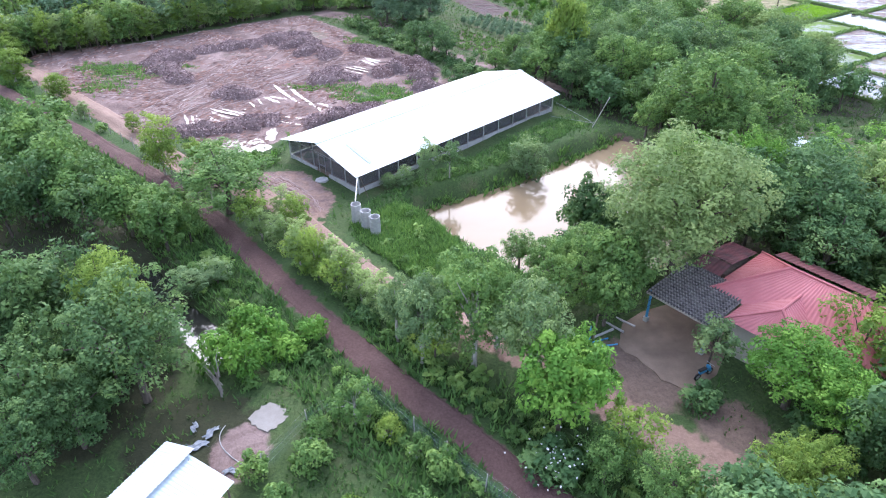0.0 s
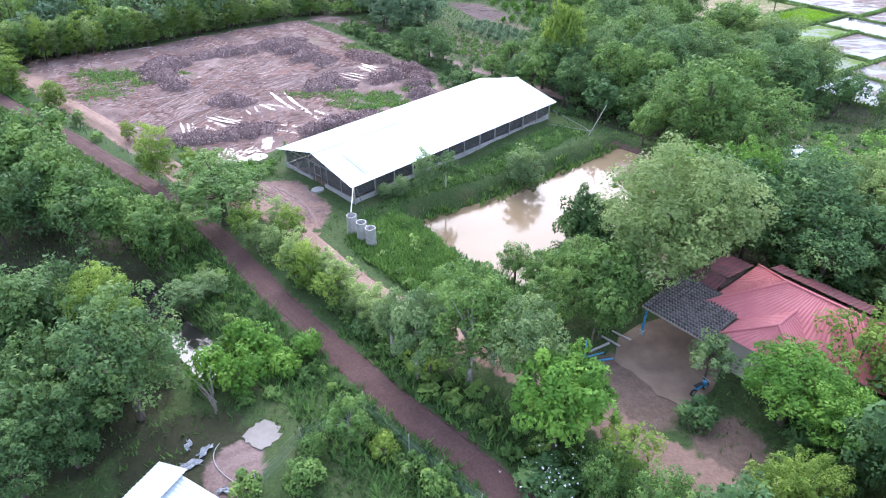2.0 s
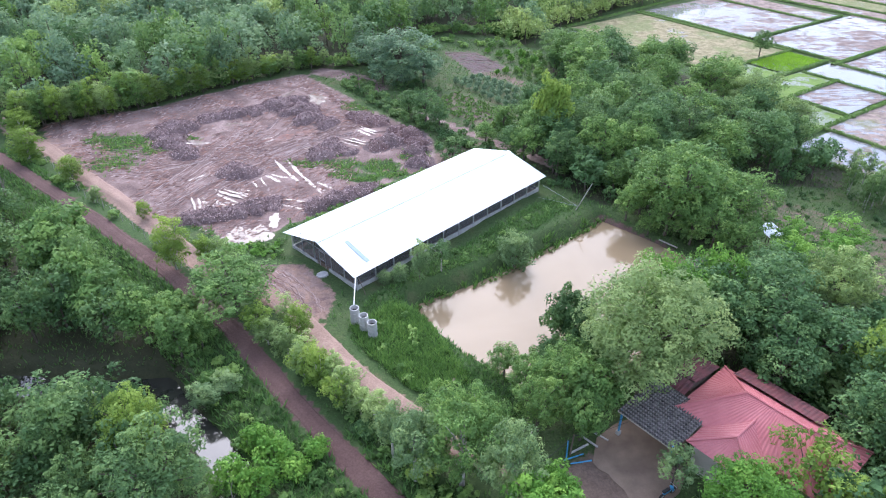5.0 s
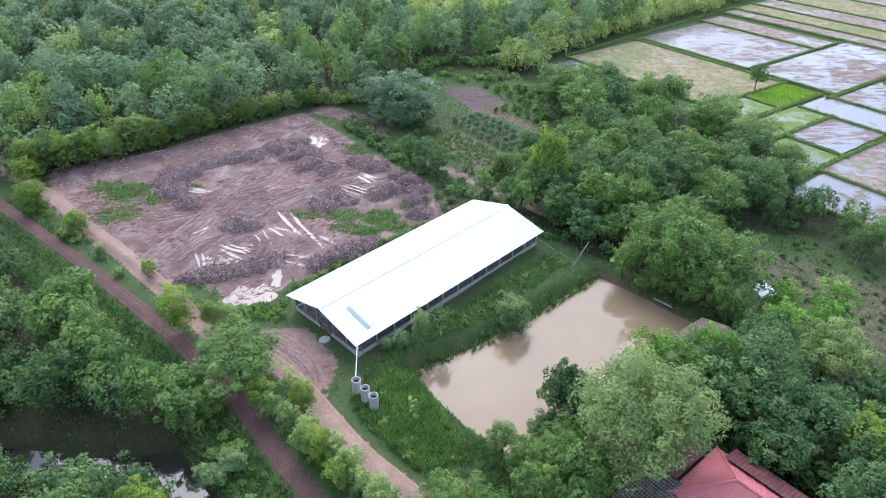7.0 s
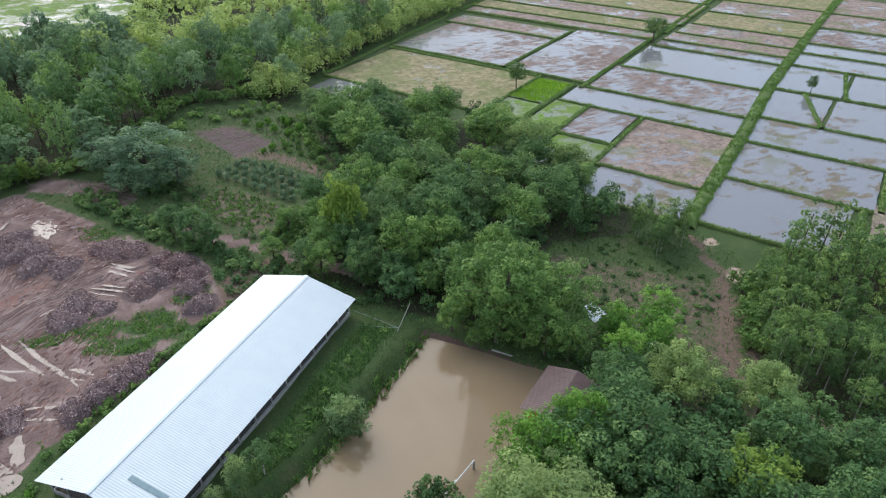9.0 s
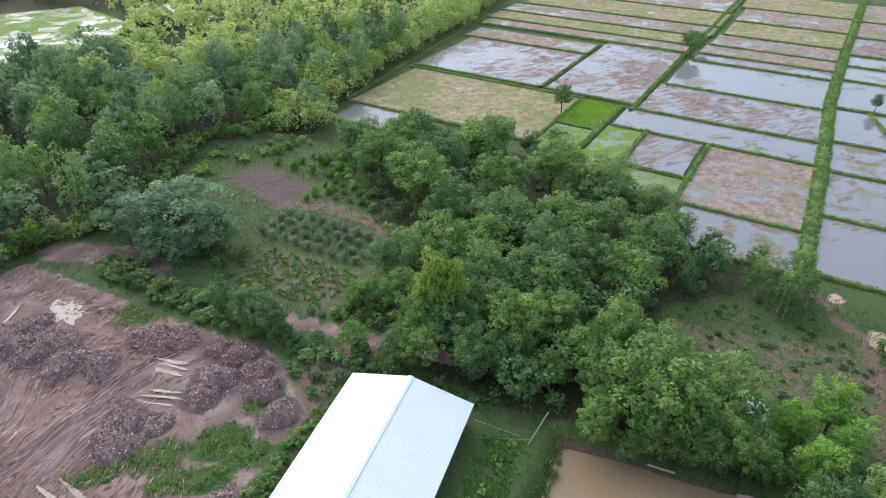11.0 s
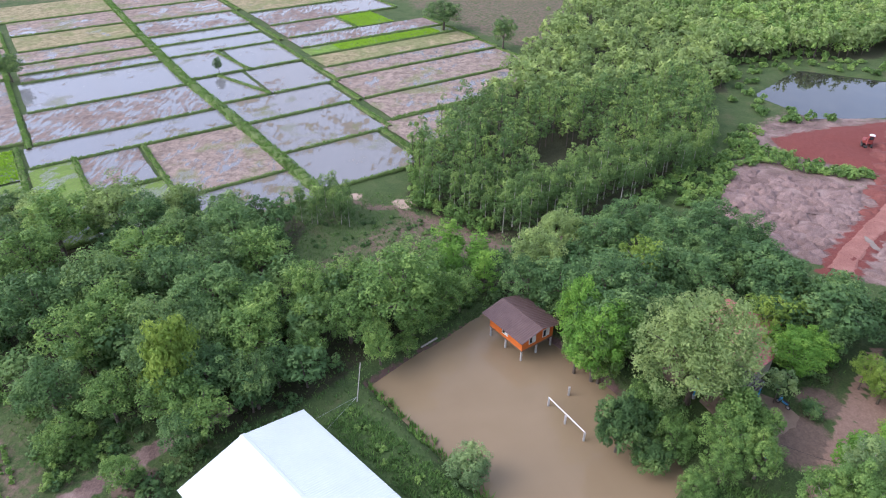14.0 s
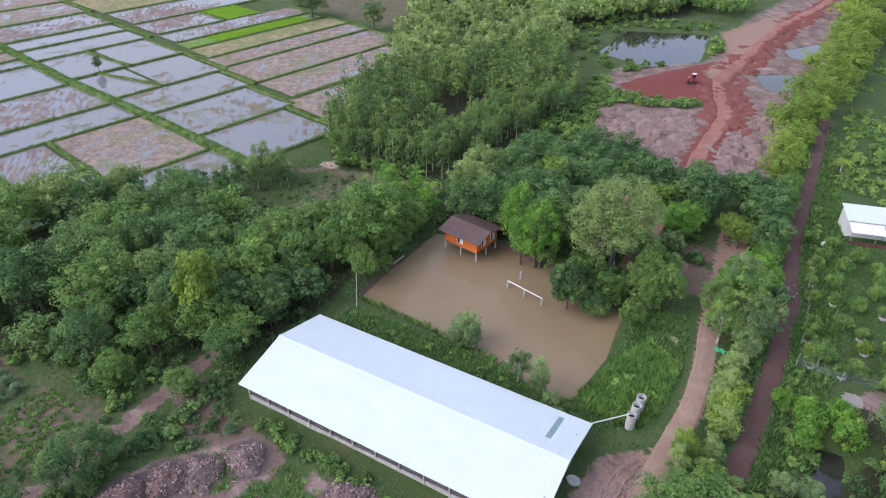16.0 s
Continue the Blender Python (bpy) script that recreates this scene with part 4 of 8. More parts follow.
def tree_meshes(kind, seed):
    """Trunk and crown of one plant, about 8 m high and 3 m in crown radius (smaller kinds: see the table)."""
    key = (kind, seed)
    if key in TREE_MESH:
        return TREE_MESH[key]
    rng = np.random.RandomState(seed * 101 + len(kind) * 7 + ord(kind[0]))
    spec = {  # clumps, leaves a clump, wide, tall, base, leaf, lump, droop, flat, slim, trunk radius
        "broad": (62, 74, 3.0, 6.6, 1.4, 0.36, 0.27, 0.3, 0.0, 0.6, 0.2),
        "near": (116, 88, 3.0, 6.6, 1.4, 0.19, 0.185, 0.3, 0.0, 0.62, 0.2),
        "near_fine": (124, 92, 3.0, 6.4, 1.6, 0.2, 0.19, 0.1, 0.2, 0.55, 0.22),
        "near_big": (80, 80, 3.0, 6.6, 1.4, 0.36, 0.23, 0.6, 0.0, 0.55, 0.17),
        "great": (330, 92, 3.0, 6.8, 1.2, 0.15, 0.165, 0.25, 0.1, 0.5, 0.16),
        "large": (112, 60, 3.0, 6.9, 1.1, 0.22, 0.185, 0.3, 0.05, 0.62, 0.2),
        "fine": (85, 78, 3.0, 6.4, 1.6, 0.25, 0.23, 0.1, 0.2, 0.55, 0.22),
        "column": (64, 46, 1.3, 8.6, -0.8, 0.27, 0.3, 0.9, 0.0, 0.34, 0.1),
        "weeping": (80, 64, 1.5, 8.4, -0.6, 0.29, 0.3, 1.3, 0.0, 0.3, 0.1),
        "eucalypt": (46, 40, 1.25, 9.4, -0.4, 0.28, 0.33, 0.8, 0.0, 0.36, 0.09),
        "sparse": (24, 60, 2.2, 4.4, 1.4, 0.3, 0.26, 0.2, 0.0, 0.55, 0.1),
        "ball": (40, 44, 1.3, 2.2, 0.02, 0.2, 0.34, 0.1, 0.0, 0.6, 0.06),
        "bush": (22, 60, 1.5, 2.2, 0.05, 0.26, 0.33, 0.2, 0.0, 0.6, 0.06),
    }[kind]
    count, per, wide, tall, base, leaf, lump, droop, flat, slim, tr = spec
    c, rad = crown_clumps(rng, count, wide, tall, base, lump=lump)
    v, f, tint = leaves(rng, c, rad, per, leaf, droop, flat, slim)
    if kind in ("eucalypt", "column", "weeping"):  # tint rises with height, so the top is paler
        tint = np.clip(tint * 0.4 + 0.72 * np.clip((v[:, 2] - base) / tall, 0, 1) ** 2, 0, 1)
    crown = quick_mesh(kind + "_crown", v, f)
    tint_mesh(crown, tint)
    top = base + tall * 0.75
    lean = rng.uniform(-0.25, 0.25, 2)
    stem = [(0, 0, -0.4), (lean[0] * 0.2, lean[1] * 0.2, base * 0.5), (lean[0] * 0.6, lean[1] * 0.6, base + tall * 0.25), (lean[0], lean[1], top)]
    vs, fs = tube(stem, [tr * 1.25, tr, tr * 0.7, tr * 0.2])
    all_v, all_f, off = [vs], [fs], len(vs)
    for j in rng.permutation(count)[: 0 if kind == "eucalypt" else min(12, count // 2)]:
        h = rng.uniform(0.35, 0.8)
        start = Vector((lean[0] * h, lean[1] * h, base * 0.7 + (top - base * 0.7) * h * 0.7))
        end = Vector(c[j])
        if end.z < start.z - 0.5:
            start.z = max(0.2, end.z - 0.4)
        midp = start.lerp(end, 0.5) + Vector((0, 0, 0.12 * (end - start).length))
        vb, fb = tube([start, midp, end], [tr * 0.45, tr * 0.3, tr * 0.1], 5)
        all_v.append(vb)
        all_f.append(fb + off)
        off += len(vb)
    trunk = quick_mesh(kind + "_trunk", np.concatenate(all_v), np.concatenate(all_f), smooth=True)
    TREE_MESH[key] = (trunk, crown, wide, base + tall)
    return TREE_MESH[key]



def plant(kind, x, y, r, top, leaf, label, bark=None, group="", name="", variants=3):
    """One tree or bush: a trunk with limbs and a leafy crown, scaled to its crown radius and height."""
    seed = int(abs(x * 13.7 + y * 7.3)) % (2 if kind.startswith("near") else variants)
    trunk, crown, wide, tall = tree_meshes(kind, seed)
    nm = name or ("bush" if kind in ("bush", "ball") else "tree")
    spin = (x * 57.3 + y * 91.1) % 360
    e = thing(nm, x, y, height(x, y) - 0.05, spin, label, nm.replace("_", " "), group)
    e.scale = (r / wide, r / wide, top / tall)
    t = finish("stem" if kind in ("bush", "ball") else "trunk", trunk, None, e)
    cr = finish("crown", crown, None, e)
    for ob, m in ((t, bark or BARK), (cr, LEAF[leaf])):
        if not ob.data.materials:
            ob.data.materials.append(m)
        ob.material_slots[0].link = "OBJECT"
        ob.material_slots[0].material = m
    return e


def grove(rows, kind, leaf, label, group, bark=None, name=""):
    for x, y, r, top in rows:
        plant(kind, x, y, r, top, leaf, label, bark, group, name)


# by the road and in front of it
grove([(-19.6, 30.8, 4.0, 9.8), (-22.0, 27, 2.6, 6)], "near", "olive", "tall broad-leaved tree with olive-green crown", "trees beside the shed")
grove([(-22.9, 35.6, 2.9, 9.0)], "near", "yellow", "broad-leaved tree with light yellow-green crown", "trees beside the shed")
grove([(-5.6, 29.0, 1.7, 4.2), (-1.0, 21.3, 1.5, 2.2)], "sparse", "mid", "small slender tree beside the red road", "orchard trees", BARK_PALE)
grove([(-21.0, 55.8, 5.1, 6.8)], "near", "mid", "spreading green tree between road and track", "roadside trees")
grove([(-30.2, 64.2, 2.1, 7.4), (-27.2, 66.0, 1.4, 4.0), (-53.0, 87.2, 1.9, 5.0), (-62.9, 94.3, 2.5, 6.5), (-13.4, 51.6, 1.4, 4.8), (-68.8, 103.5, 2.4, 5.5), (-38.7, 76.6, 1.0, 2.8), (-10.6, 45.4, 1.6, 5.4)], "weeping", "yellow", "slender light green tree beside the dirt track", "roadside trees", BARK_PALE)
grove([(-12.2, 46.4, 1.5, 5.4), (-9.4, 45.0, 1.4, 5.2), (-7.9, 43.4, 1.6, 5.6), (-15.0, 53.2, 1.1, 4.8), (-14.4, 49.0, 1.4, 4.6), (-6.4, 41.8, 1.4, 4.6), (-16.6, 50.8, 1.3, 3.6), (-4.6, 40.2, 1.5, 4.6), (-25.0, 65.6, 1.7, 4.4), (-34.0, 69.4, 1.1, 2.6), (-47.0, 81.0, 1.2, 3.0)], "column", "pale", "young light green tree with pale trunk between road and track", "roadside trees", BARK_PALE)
grove([(-1.5, 34.9, 2.8, 8.4), (5.6, 32.1, 2.7, 9.0), (-3.4, 37.2, 1.9, 6.0)], "near_fine", "grey", "tree with fine grey-green leaves beside the road", "roadside grove", BARK_PALE)
grove([(2.2, 34.3, 3.3, 9.6), (3.9, 36.2, 2.6, 8.0), (0.8, 37.8, 2.2, 7.0)], "near", "mid", "full green tree with pale trunk beside the road", "roadside grove", BARK_PALE)
grove([(7.2, 28.2, 2.9, 7.6), (8.6, 30.4, 2.2, 6.2)], "near_big", "bright", "large-leaved bright green tree beside the road", "roadside grove")
grove([(10.8, 26.0, 1.9, 4.6)], "sparse", "yellow", "thin young tree with light green leaves beside the lane", "roadside grove", BARK_PALE)
# round the pond and the house
grove([(6.5, 46.2, 1.7, 3.8), (8.2, 43.2, 2.0, 5.2), (10.8, 42.2, 2.6, 6.6), (8.8, 39.6, 2.2, 6.0), (12.6, 46.0, 2.6, 6.4), (16.8, 48.0, 2.6, 7.4), (23.6, 50.0, 3.6, 9.6)], "near", "mid", "full green tree on the pond bank", "pond bank trees")
grove([(13.3, 51.6, 2.7, 8.8), (11.2, 48.6, 2.2, 5.0), (15.2, 49.4, 2.6, 6.6)], "near_big", "deep", "dark large-leaved tree leaning over the pond", "pond bank trees")
grove([(18.3, 43.0, 6.3, 13.8)], "great", "willow", "great round tree with fine pale green leaves beside the house", "pond bank trees")
grove([(26.4, 52.4, 3.6, 9.8), (23.2, 51.4, 2.8, 8.0), (24.8, 53.8, 2.7, 9.2)], "near_fine", "mid", "tall fine-leaved green tree leaning over the pond", "pond bank trees")
grove([(13.4, 40.2, 2.4, 7.0), (12.2, 38.4, 2.0, 5.5)], "broad", "mid", "green tree beside the concrete court", "pond bank trees")
grove([(26.0, 50.2, 4.6, 10.0), (31.5, 49.0, 5.0, 10.5), (34.0, 54.5, 4.2, 9.0), (36.5, 46.0, 4.6, 10.0), (31.0, 44.0, 4.0, 9.0), (39.5, 39.5, 4.5, 9.5), (35.5, 36.5, 4.0, 9.0), (37.2, 58.0, 3.6, 8.0)], "large", "dark", "full green fruit tree behind the house", "house trees")
grove([(42.6, 56.4, 3.9, 9.4), (50.8, 52.4, 3.8, 9.0)], "near_fine", "pale", "pale olive-green tree behind the stilt house", "house trees")
grove([(43.0, 67.8, 2.5, 8.0), (49.6, 68.0, 2.6, 8.0), (46.5, 64.0, 2.4, 7.5), (41, 63.5, 2.2, 7.5)], "column", "bright", "feathery bright green bamboo clump", "bamboo clumps", None, "bamboo_clump")
grove([(23.5, 52.0, 4.2, 12.6), (28.0, 53.4, 3.0, 11.6)], "near", "bright", "full green tree beside the stilt house", "pond bank trees")
grove([(39.2, 43.4, 3.2, 9.6)], "sparse", "yellow", "open light green tree with pale limbs behind the house", "house trees", BARK_PALE)
grove([(18.4, 33.6, 1.9, 5.0)], "sparse", "grey", "thin grey-green tree over the concrete court", "house trees")
grove([(22.4, 30.2, 3.5, 6.4), (24.2, 27.6, 2.6, 5.4)], "near_fine", "bright", "dense bright green tree in front of the red roof", "house trees")
grove([(27.6, 32.6, 2.6, 7.8), (29.0, 29.2, 2.6, 7.0)], "sparse", "yellow", "open light green tree beside the red roof", "house trees")
grove([(18.2, 22.6, 2.0, 5.0), (20.4, 23.4, 1.8, 4.8), (16.4, 20.4, 1.8, 4.2)], "near", "yellow", "yellow-green tree beside the lane", "house trees")
grove([(24.8, 25.4, 2.0, 5.4), (27.6, 24.0, 4.0, 8.6), (27.0, 16.2, 3.5, 8.0), (24.2, 13.2, 3.2, 7.6), (20.6, 17.6, 3.6, 8.0), (15.6, 20.0, 2.8, 6.8), (33.5, 29.5, 3.4, 8.0), (31.5, 21.5, 3.4, 8.0), (36, 26, 3.6, 8), (40.5, 27.5, 3.8, 8)], "broad", "dark", "broad-leaved dark green tree along the lane", "lane trees")
grove([(46.5, 37.2, 4.4, 9.0), (42.0, 33.4, 3.8, 8.4), (50.0, 32.0, 4.0, 8.6), (52.5, 42.5, 4.0, 9.0), (47.0, 46.5, 4.2, 9.0), (56.0, 36.0, 3.6, 8.0), (55, 28, 3.6, 8), (48, 25.5, 3.6, 8)], "large", "dark", "dark green tree behind the house", "house trees")
# far bank and the wood behind the barn
grove([(31.6, 74.2, 5.6, 12.4), (37.8, 72.2, 4.6, 10.0), (29.6, 80.4, 3.6, 8.0), (38.6, 80.5, 3.6, 8.0), (36.2, 67.0, 2.8, 7.0), (27.4, 77.4, 2.6, 7.0), (34.2, 69.0, 2.9, 8.0), (27.6, 73.4, 1.7, 3.6), (29.6, 72.8, 3.0, 6.4), (32.2, 70.8, 2.6, 6.0), (25.4, 76.4, 2.2, 5.0)], "large", "mid", "great spreading tree behind the pond", "pond bank trees")
grove([(9.5, 66.6, 2.2, 6.2), (-1.7, 61.6, 1.15, 5.6)], "weeping", "grey", "slender grey-green weeping tree on the pond bank", "pond bank saplings")
grove([(0.7, 63.2, 1.8, 4.6)], "sparse", "olive", "thin olive-green sapling on the grassy pond bank", "pond bank saplings", BARK_PALE)
grove([(-3.9, 61.4, 1.0, 2.7), (-5.7, 61.2, 0.9, 2.0)], "weeping", "grey", "grey-green sapling on the grassy pond bank", "pond bank saplings")
grove([(-7.6, 131.8, 7.2, 10.6), (-2.6, 128.2, 4.4, 7.6), (-12.6, 135.2, 4.8, 8.4), (-4.4, 134.6, 3.6, 5.6), (-10.8, 129.6, 3.6, 5.2), (-7.0, 127.2, 3.2, 4.8)], "large", "haze", "wide spreading blue-green acacia", "field trees")
grove([(-1.8, 108.2, 2.9, 6.4), (0.6, 105.4, 2.2, 5.0), (-4.8, 112.5, 2.2, 4.8)], "large", "dark", "dark green tree at the edge of the mud yard", "field trees")
grove([(18.0, 96.6, 3.0, 13.4)], "near_big", "yellow", "tall tree with light yellow-green crown", "wood trees")
WOOD_KINDS = [("large", "dark", "dark green broad-leaved tree in the wood behind the barn"), ("large", "mid", "tall green tree in the wood behind the barn"), ("fine", "mid", "tall tree with fine green leaves in the wood"),
              ("large", "mid", "full green tree in the wood behind the barn"), ("fine", "dark", "tree with fine dark crown in the wood"), ("large", "olive", "olive-green tree in the middle of the wood"), ("fine", "olive", "paler fine-leaved tree in the wood")]


def mixed_grove(rows, shift=0):
    for k, (x, y, r, top) in enumerate(rows):
        kind, leaf, label = WOOD_KINDS[(k + shift) % 7]
        plant(kind, x, y, r, top, leaf, label, None, "wood trees")


mixed_grove([(13.6, 93.0, 3.0, 7.0), (15.8, 102.8, 3.0, 7.4), (11.6, 106.2, 2.2, 5.4), (17.3, 109.9, 3.4, 8.0), (18.0, 88.8, 2.8, 7.0), (23.4, 95.6, 3.4, 9.4), (28.4, 97.4, 3.2, 9.0), (24.7, 109.1, 4.4, 10.0), (8.0, 99.0, 1.8, 4.0)], 1)
mixed_grove([(18.5, 93.2, 4.0, 8.4), (24.8, 91.0, 4.2, 9.6), (30.0, 91.4, 3.8, 9.0), (15.4, 96.0, 3.4, 8.0), (12.0, 94.5, 2.4, 5.6), (20.5, 99.6, 3.8, 9.0), (26.4, 101.4, 4.0, 10.0), (21.5, 87.4, 2.6, 6.0), (25.5, 84.5, 2.4, 5.0), (31, 85.5, 3, 7), (36, 86.5, 3.4, 8.5), (32.4, 97.6, 5.0, 11.0), (41.2, 99.0, 4.8, 10.5), (36.0, 112.6, 5.2, 11.0), (31.0, 118.4, 5.0, 11.0), (45.4, 110.6, 5.4, 11.5), (44.4, 94.6, 4.6, 10.0)])
mixed_grove([(29.6, 108.4, 4.6, 10.0), (54.0, 101.0, 4.6, 9.6), (60.6, 104.0, 3.8, 8.6), (51.5, 108.5, 4.2, 9.5), (38.2, 105.0, 4.4, 10.0), (30.2, 129.2, 6.0, 11.5), (47.4, 143.0, 6.0, 11.0), (54.6, 128.6, 5.6, 11.0), (40.4, 155.6, 5.0, 10.0), (28.6, 158.6, 4.8, 9.0), (53.0, 146.0, 5.0, 10.0), (37.0, 138.0, 5.4, 11.0), (43.4, 126.4, 5.4, 11.0), (28, 143, 5, 10), (34, 150, 5, 10), (58.5, 116.5, 4, 9)], 3)
grove([(61.0, 122.4, 5.2, 10.0), (60.0, 133.0, 4.2, 9.0), (64.2, 112.4, 3.8, 8.0)], "fine", "pale", "pale green tree beside the rice fields", "wood trees")
grove([(79.6, 161.6, 2.6, 7.4), (138.6, 183.2, 4.0, 8.0), (145.2, 130.2, 1.4, 5.0), (64.4, 141.0, 3.4, 7.0), (169.8, 50.4, 4.4, 10.0), (191.0, 68.5, 7.0, 10.0)], "large", "olive", "lone tree standing on a bund among rice fields", "field trees")
# along the road to the far end
grove([(9.4, 24.6, 1.7, 4.6), (12.6, 22.4, 2.0, 5.2), (14.4, 19.6, 1.8, 4.8), (17.2, 17.6, 2.1, 5.4), (19.6, 14.8, 1.9, 5.0), (22.2, 12.4, 2.2, 5.6), (24.6, 9.6, 2.0, 5.2), (27.6, 7.0, 2.3, 5.8), (30.4, 4.0, 2.2, 5.6)], "large", "mid", "young green tree at the road's edge", "roadside trees")
grove([(-0.6, 35.0, 1.8, 5), (-8.8, 42.6, 1.6, 4.2), (-12.0, 46.6, 1.6, 4.4), (-17.6, 51.9, 1.8, 4.6)], "sparse", "yellow", "thin yellow-green roadside tree", "roadside trees")
grove([(54.6, -20.6, 4.8, 9.0), (62.0, -31.0, 4.4, 9.0), (70.5, -41.0, 4.6, 9.0), (84.2, -57.5, 6.0, 11.0), (96.0, -70.0, 5.6, 11.0), (111.0, -89.6, 7.0, 12.0), (46.5, -11.0, 3.4, 7.0), (39.5, -3.0, 3.2, 7.0), (77, -49, 4, 9), (33, 5, 3.4, 7)], "large", "yellow", "light yellow-green tree in the row along the road", "road row trees")

# ---- woods too dense to count ----


def scatter(poly, gap, seed, keep=1.0):
    """Places inside a polygon on a shaken grid."""
    r = np.random.RandomState(seed)
    xs, ys = [q[0] for q in poly], [q[1] for q in poly]
    a, b = np.meshgrid(np.arange(min(xs), max(xs), gap), np.arange(min(ys), max(ys), gap))
    a = a + r.uniform(-0.46, 0.46, a.shape) * gap
    b = b + r.uniform(-0.46, 0.46, b.shape) * gap
    ok = (within(a, b, poly) > 0.6) & (r.uniform(0, 1, a.shape) < keep)
    return np.stack([a[ok], b[ok]], axis=1)


def woodland(name, places, wide, tall, leaf, label, seed, clumps=26, per=24, size=0.62, shape=(0.5, 1.6), trunk=True, base=0.14, lump=0.34):
    """Many crowns in one mesh of leaf clumps, with their stems in a second."""
    r = np.random.RandomState(seed)
    protos = []
    for k in range(5):
        c, rad = crown_clumps(r, clumps, 1.0, 1.0 - base, base, lump=lump)
        rad_v = rad
        d, f, t = leaves(r, c * np.array([wide, wide, tall]), rad_v * wide, int(per * 1.6), size * 0.92, 0.2, 0.0, 0.6)
        protos.append((d, t))
    verts, tints, tv, tf, off = [], [], [], [], 0
    zs = land(places[:, 0], places[:, 1])
    for (x, y), z in zip(places, zs):
        d, t = protos[r.randint(5)]
        s, h, a = r.uniform(0.72, 1.35), r.uniform(0.68, 1.3), r.uniform(0, 6.28)
        ca_, sa_ = math.cos(a) * s, math.sin(a) * s
        verts.append(np.stack([d[:, 0] * ca_ - d[:, 1] * sa_ + x, d[:, 0] * sa_ + d[:, 1] * ca_ + y, d[:, 2] * h + z], axis=1))
        tints.append(np.clip(t * 0.65 + r.uniform(0, 0.58), 0, 1))
        if trunk:
            vs, fs = tube([(x, y, z - 0.3), (x + r.uniform(-0.3, 0.3), y + r.uniform(-0.3, 0.3), z + tall * h * 0.75)], [0.16, 0.06], 4)
            tv.append(vs)
            tf.append(fs + off)
            off += len(vs)
    v = np.concatenate(verts)
    me = quick_mesh(name, v, np.arange(len(v)).reshape(-1, 3))
    tint_mesh(me, np.concatenate(tints))
    ob = tagged(finish(name, me, LEAF[leaf]), label, "woodland", kind="stuff")
    if trunk:
        st = finish("stems", quick_mesh("stems", np.concatenate(tv), np.concatenate(tf)), BARK, ob)
        st["kind"] = "stuff"
    return ob


north = scatter(FOREST_N, 6.3, 31)
north = north[within(north[:, 0], north[:, 1], FIELD_N) < 0]
near_n = north[(north[:, 1] < 235) & (np.abs(north[:, 0]) < 130)]
far_n = north[~((north[:, 1] < 235) & (np.abs(north[:, 0]) < 130))]
pick = np.random.RandomState(5).uniform(0, 1, len(near_n))
front = within(near_n[:, 0], near_n[:, 1], FOREST_N) < 30
inner = ~front
# these crowns get the brighter leaf colour that stands for sunlight
sun_painted = inner & (near_n[:, 0] > -8) & (near_n[:, 1] > 182)
woodland("forest", near_n[sun_painted], 3.5, 9.6, "far", "yellow-green forest crowns with sunlight painted in", 43, clumps=30, per=13, size=0.8, lump=0.3, base=0.01)
inner &= ~sun_painted
for share, leaf, seed, tall in ((0, "forest", 41, 10.4), (1, "dark", 46, 10.8), (2, "mid", 47, 9.8), (3, "haze", 48, 10.2), (4, "forest", 49, 9.4)):
    group = near_n[front & (np.floor(pick * 5) == share)]
    woodland("forest", group, 3.6, tall * 1.08, leaf, "tall dense green forest trees beyond the mud yard", seed, clumps=44, per=15, size=0.62, lump=0.27, base=0.03)
# inner crowns: bluish and pale leaf colours stand in for haze
woodland("forest", near_n[inner & (pick < 0.45)], 3.4, 10.8, "forest", "dense mixed green forest beyond the mud yard, haze painted in", 42, clumps=34, per=13, size=0.8, lump=0.3, base=0.01)
woodland("forest", near_n[inner & (pick >= 0.45) & (pick < 0.8)], 3.4, 10.4, "haze", "dense forest beyond the mud yard, blue-green with painted haze", 44, clumps=34, per=13, size=0.8, lump=0.3, base=0.01)
woodland("forest", near_n[inner & (pick >= 0.8)], 3.6, 9.2, "pale", "pale crowns in the forest beyond the mud yard", 43, clumps=34, per=13, size=0.8, lump=0.3, base=0.01)
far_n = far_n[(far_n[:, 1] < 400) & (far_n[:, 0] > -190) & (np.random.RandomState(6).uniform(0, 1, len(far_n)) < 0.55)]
# far and edge crowns: sunlight painted by the same bright leaf colour
woodland("far_forest", far_n, 4.6, 9.5, "far", "far forest crowns with sunlight painted in", 44, clumps=9, per=7, size=1.6)
woodland("forest_edge", scatter([(16, 172), (26, 174), (38, 192.5), (56, 209), (86, 232), (120, 264), (150, 300), (140, 306), (108, 276), (74, 244), (46, 218), (28, 198), (14, 182)], 4.2, 30), 3.2, 7.4, "far", "pale green forest edge trees with sunlight painted in", 57, clumps=20, per=17, size=0.55, base=0.01, lump=0.34)
r = np.random.RandomState(32)
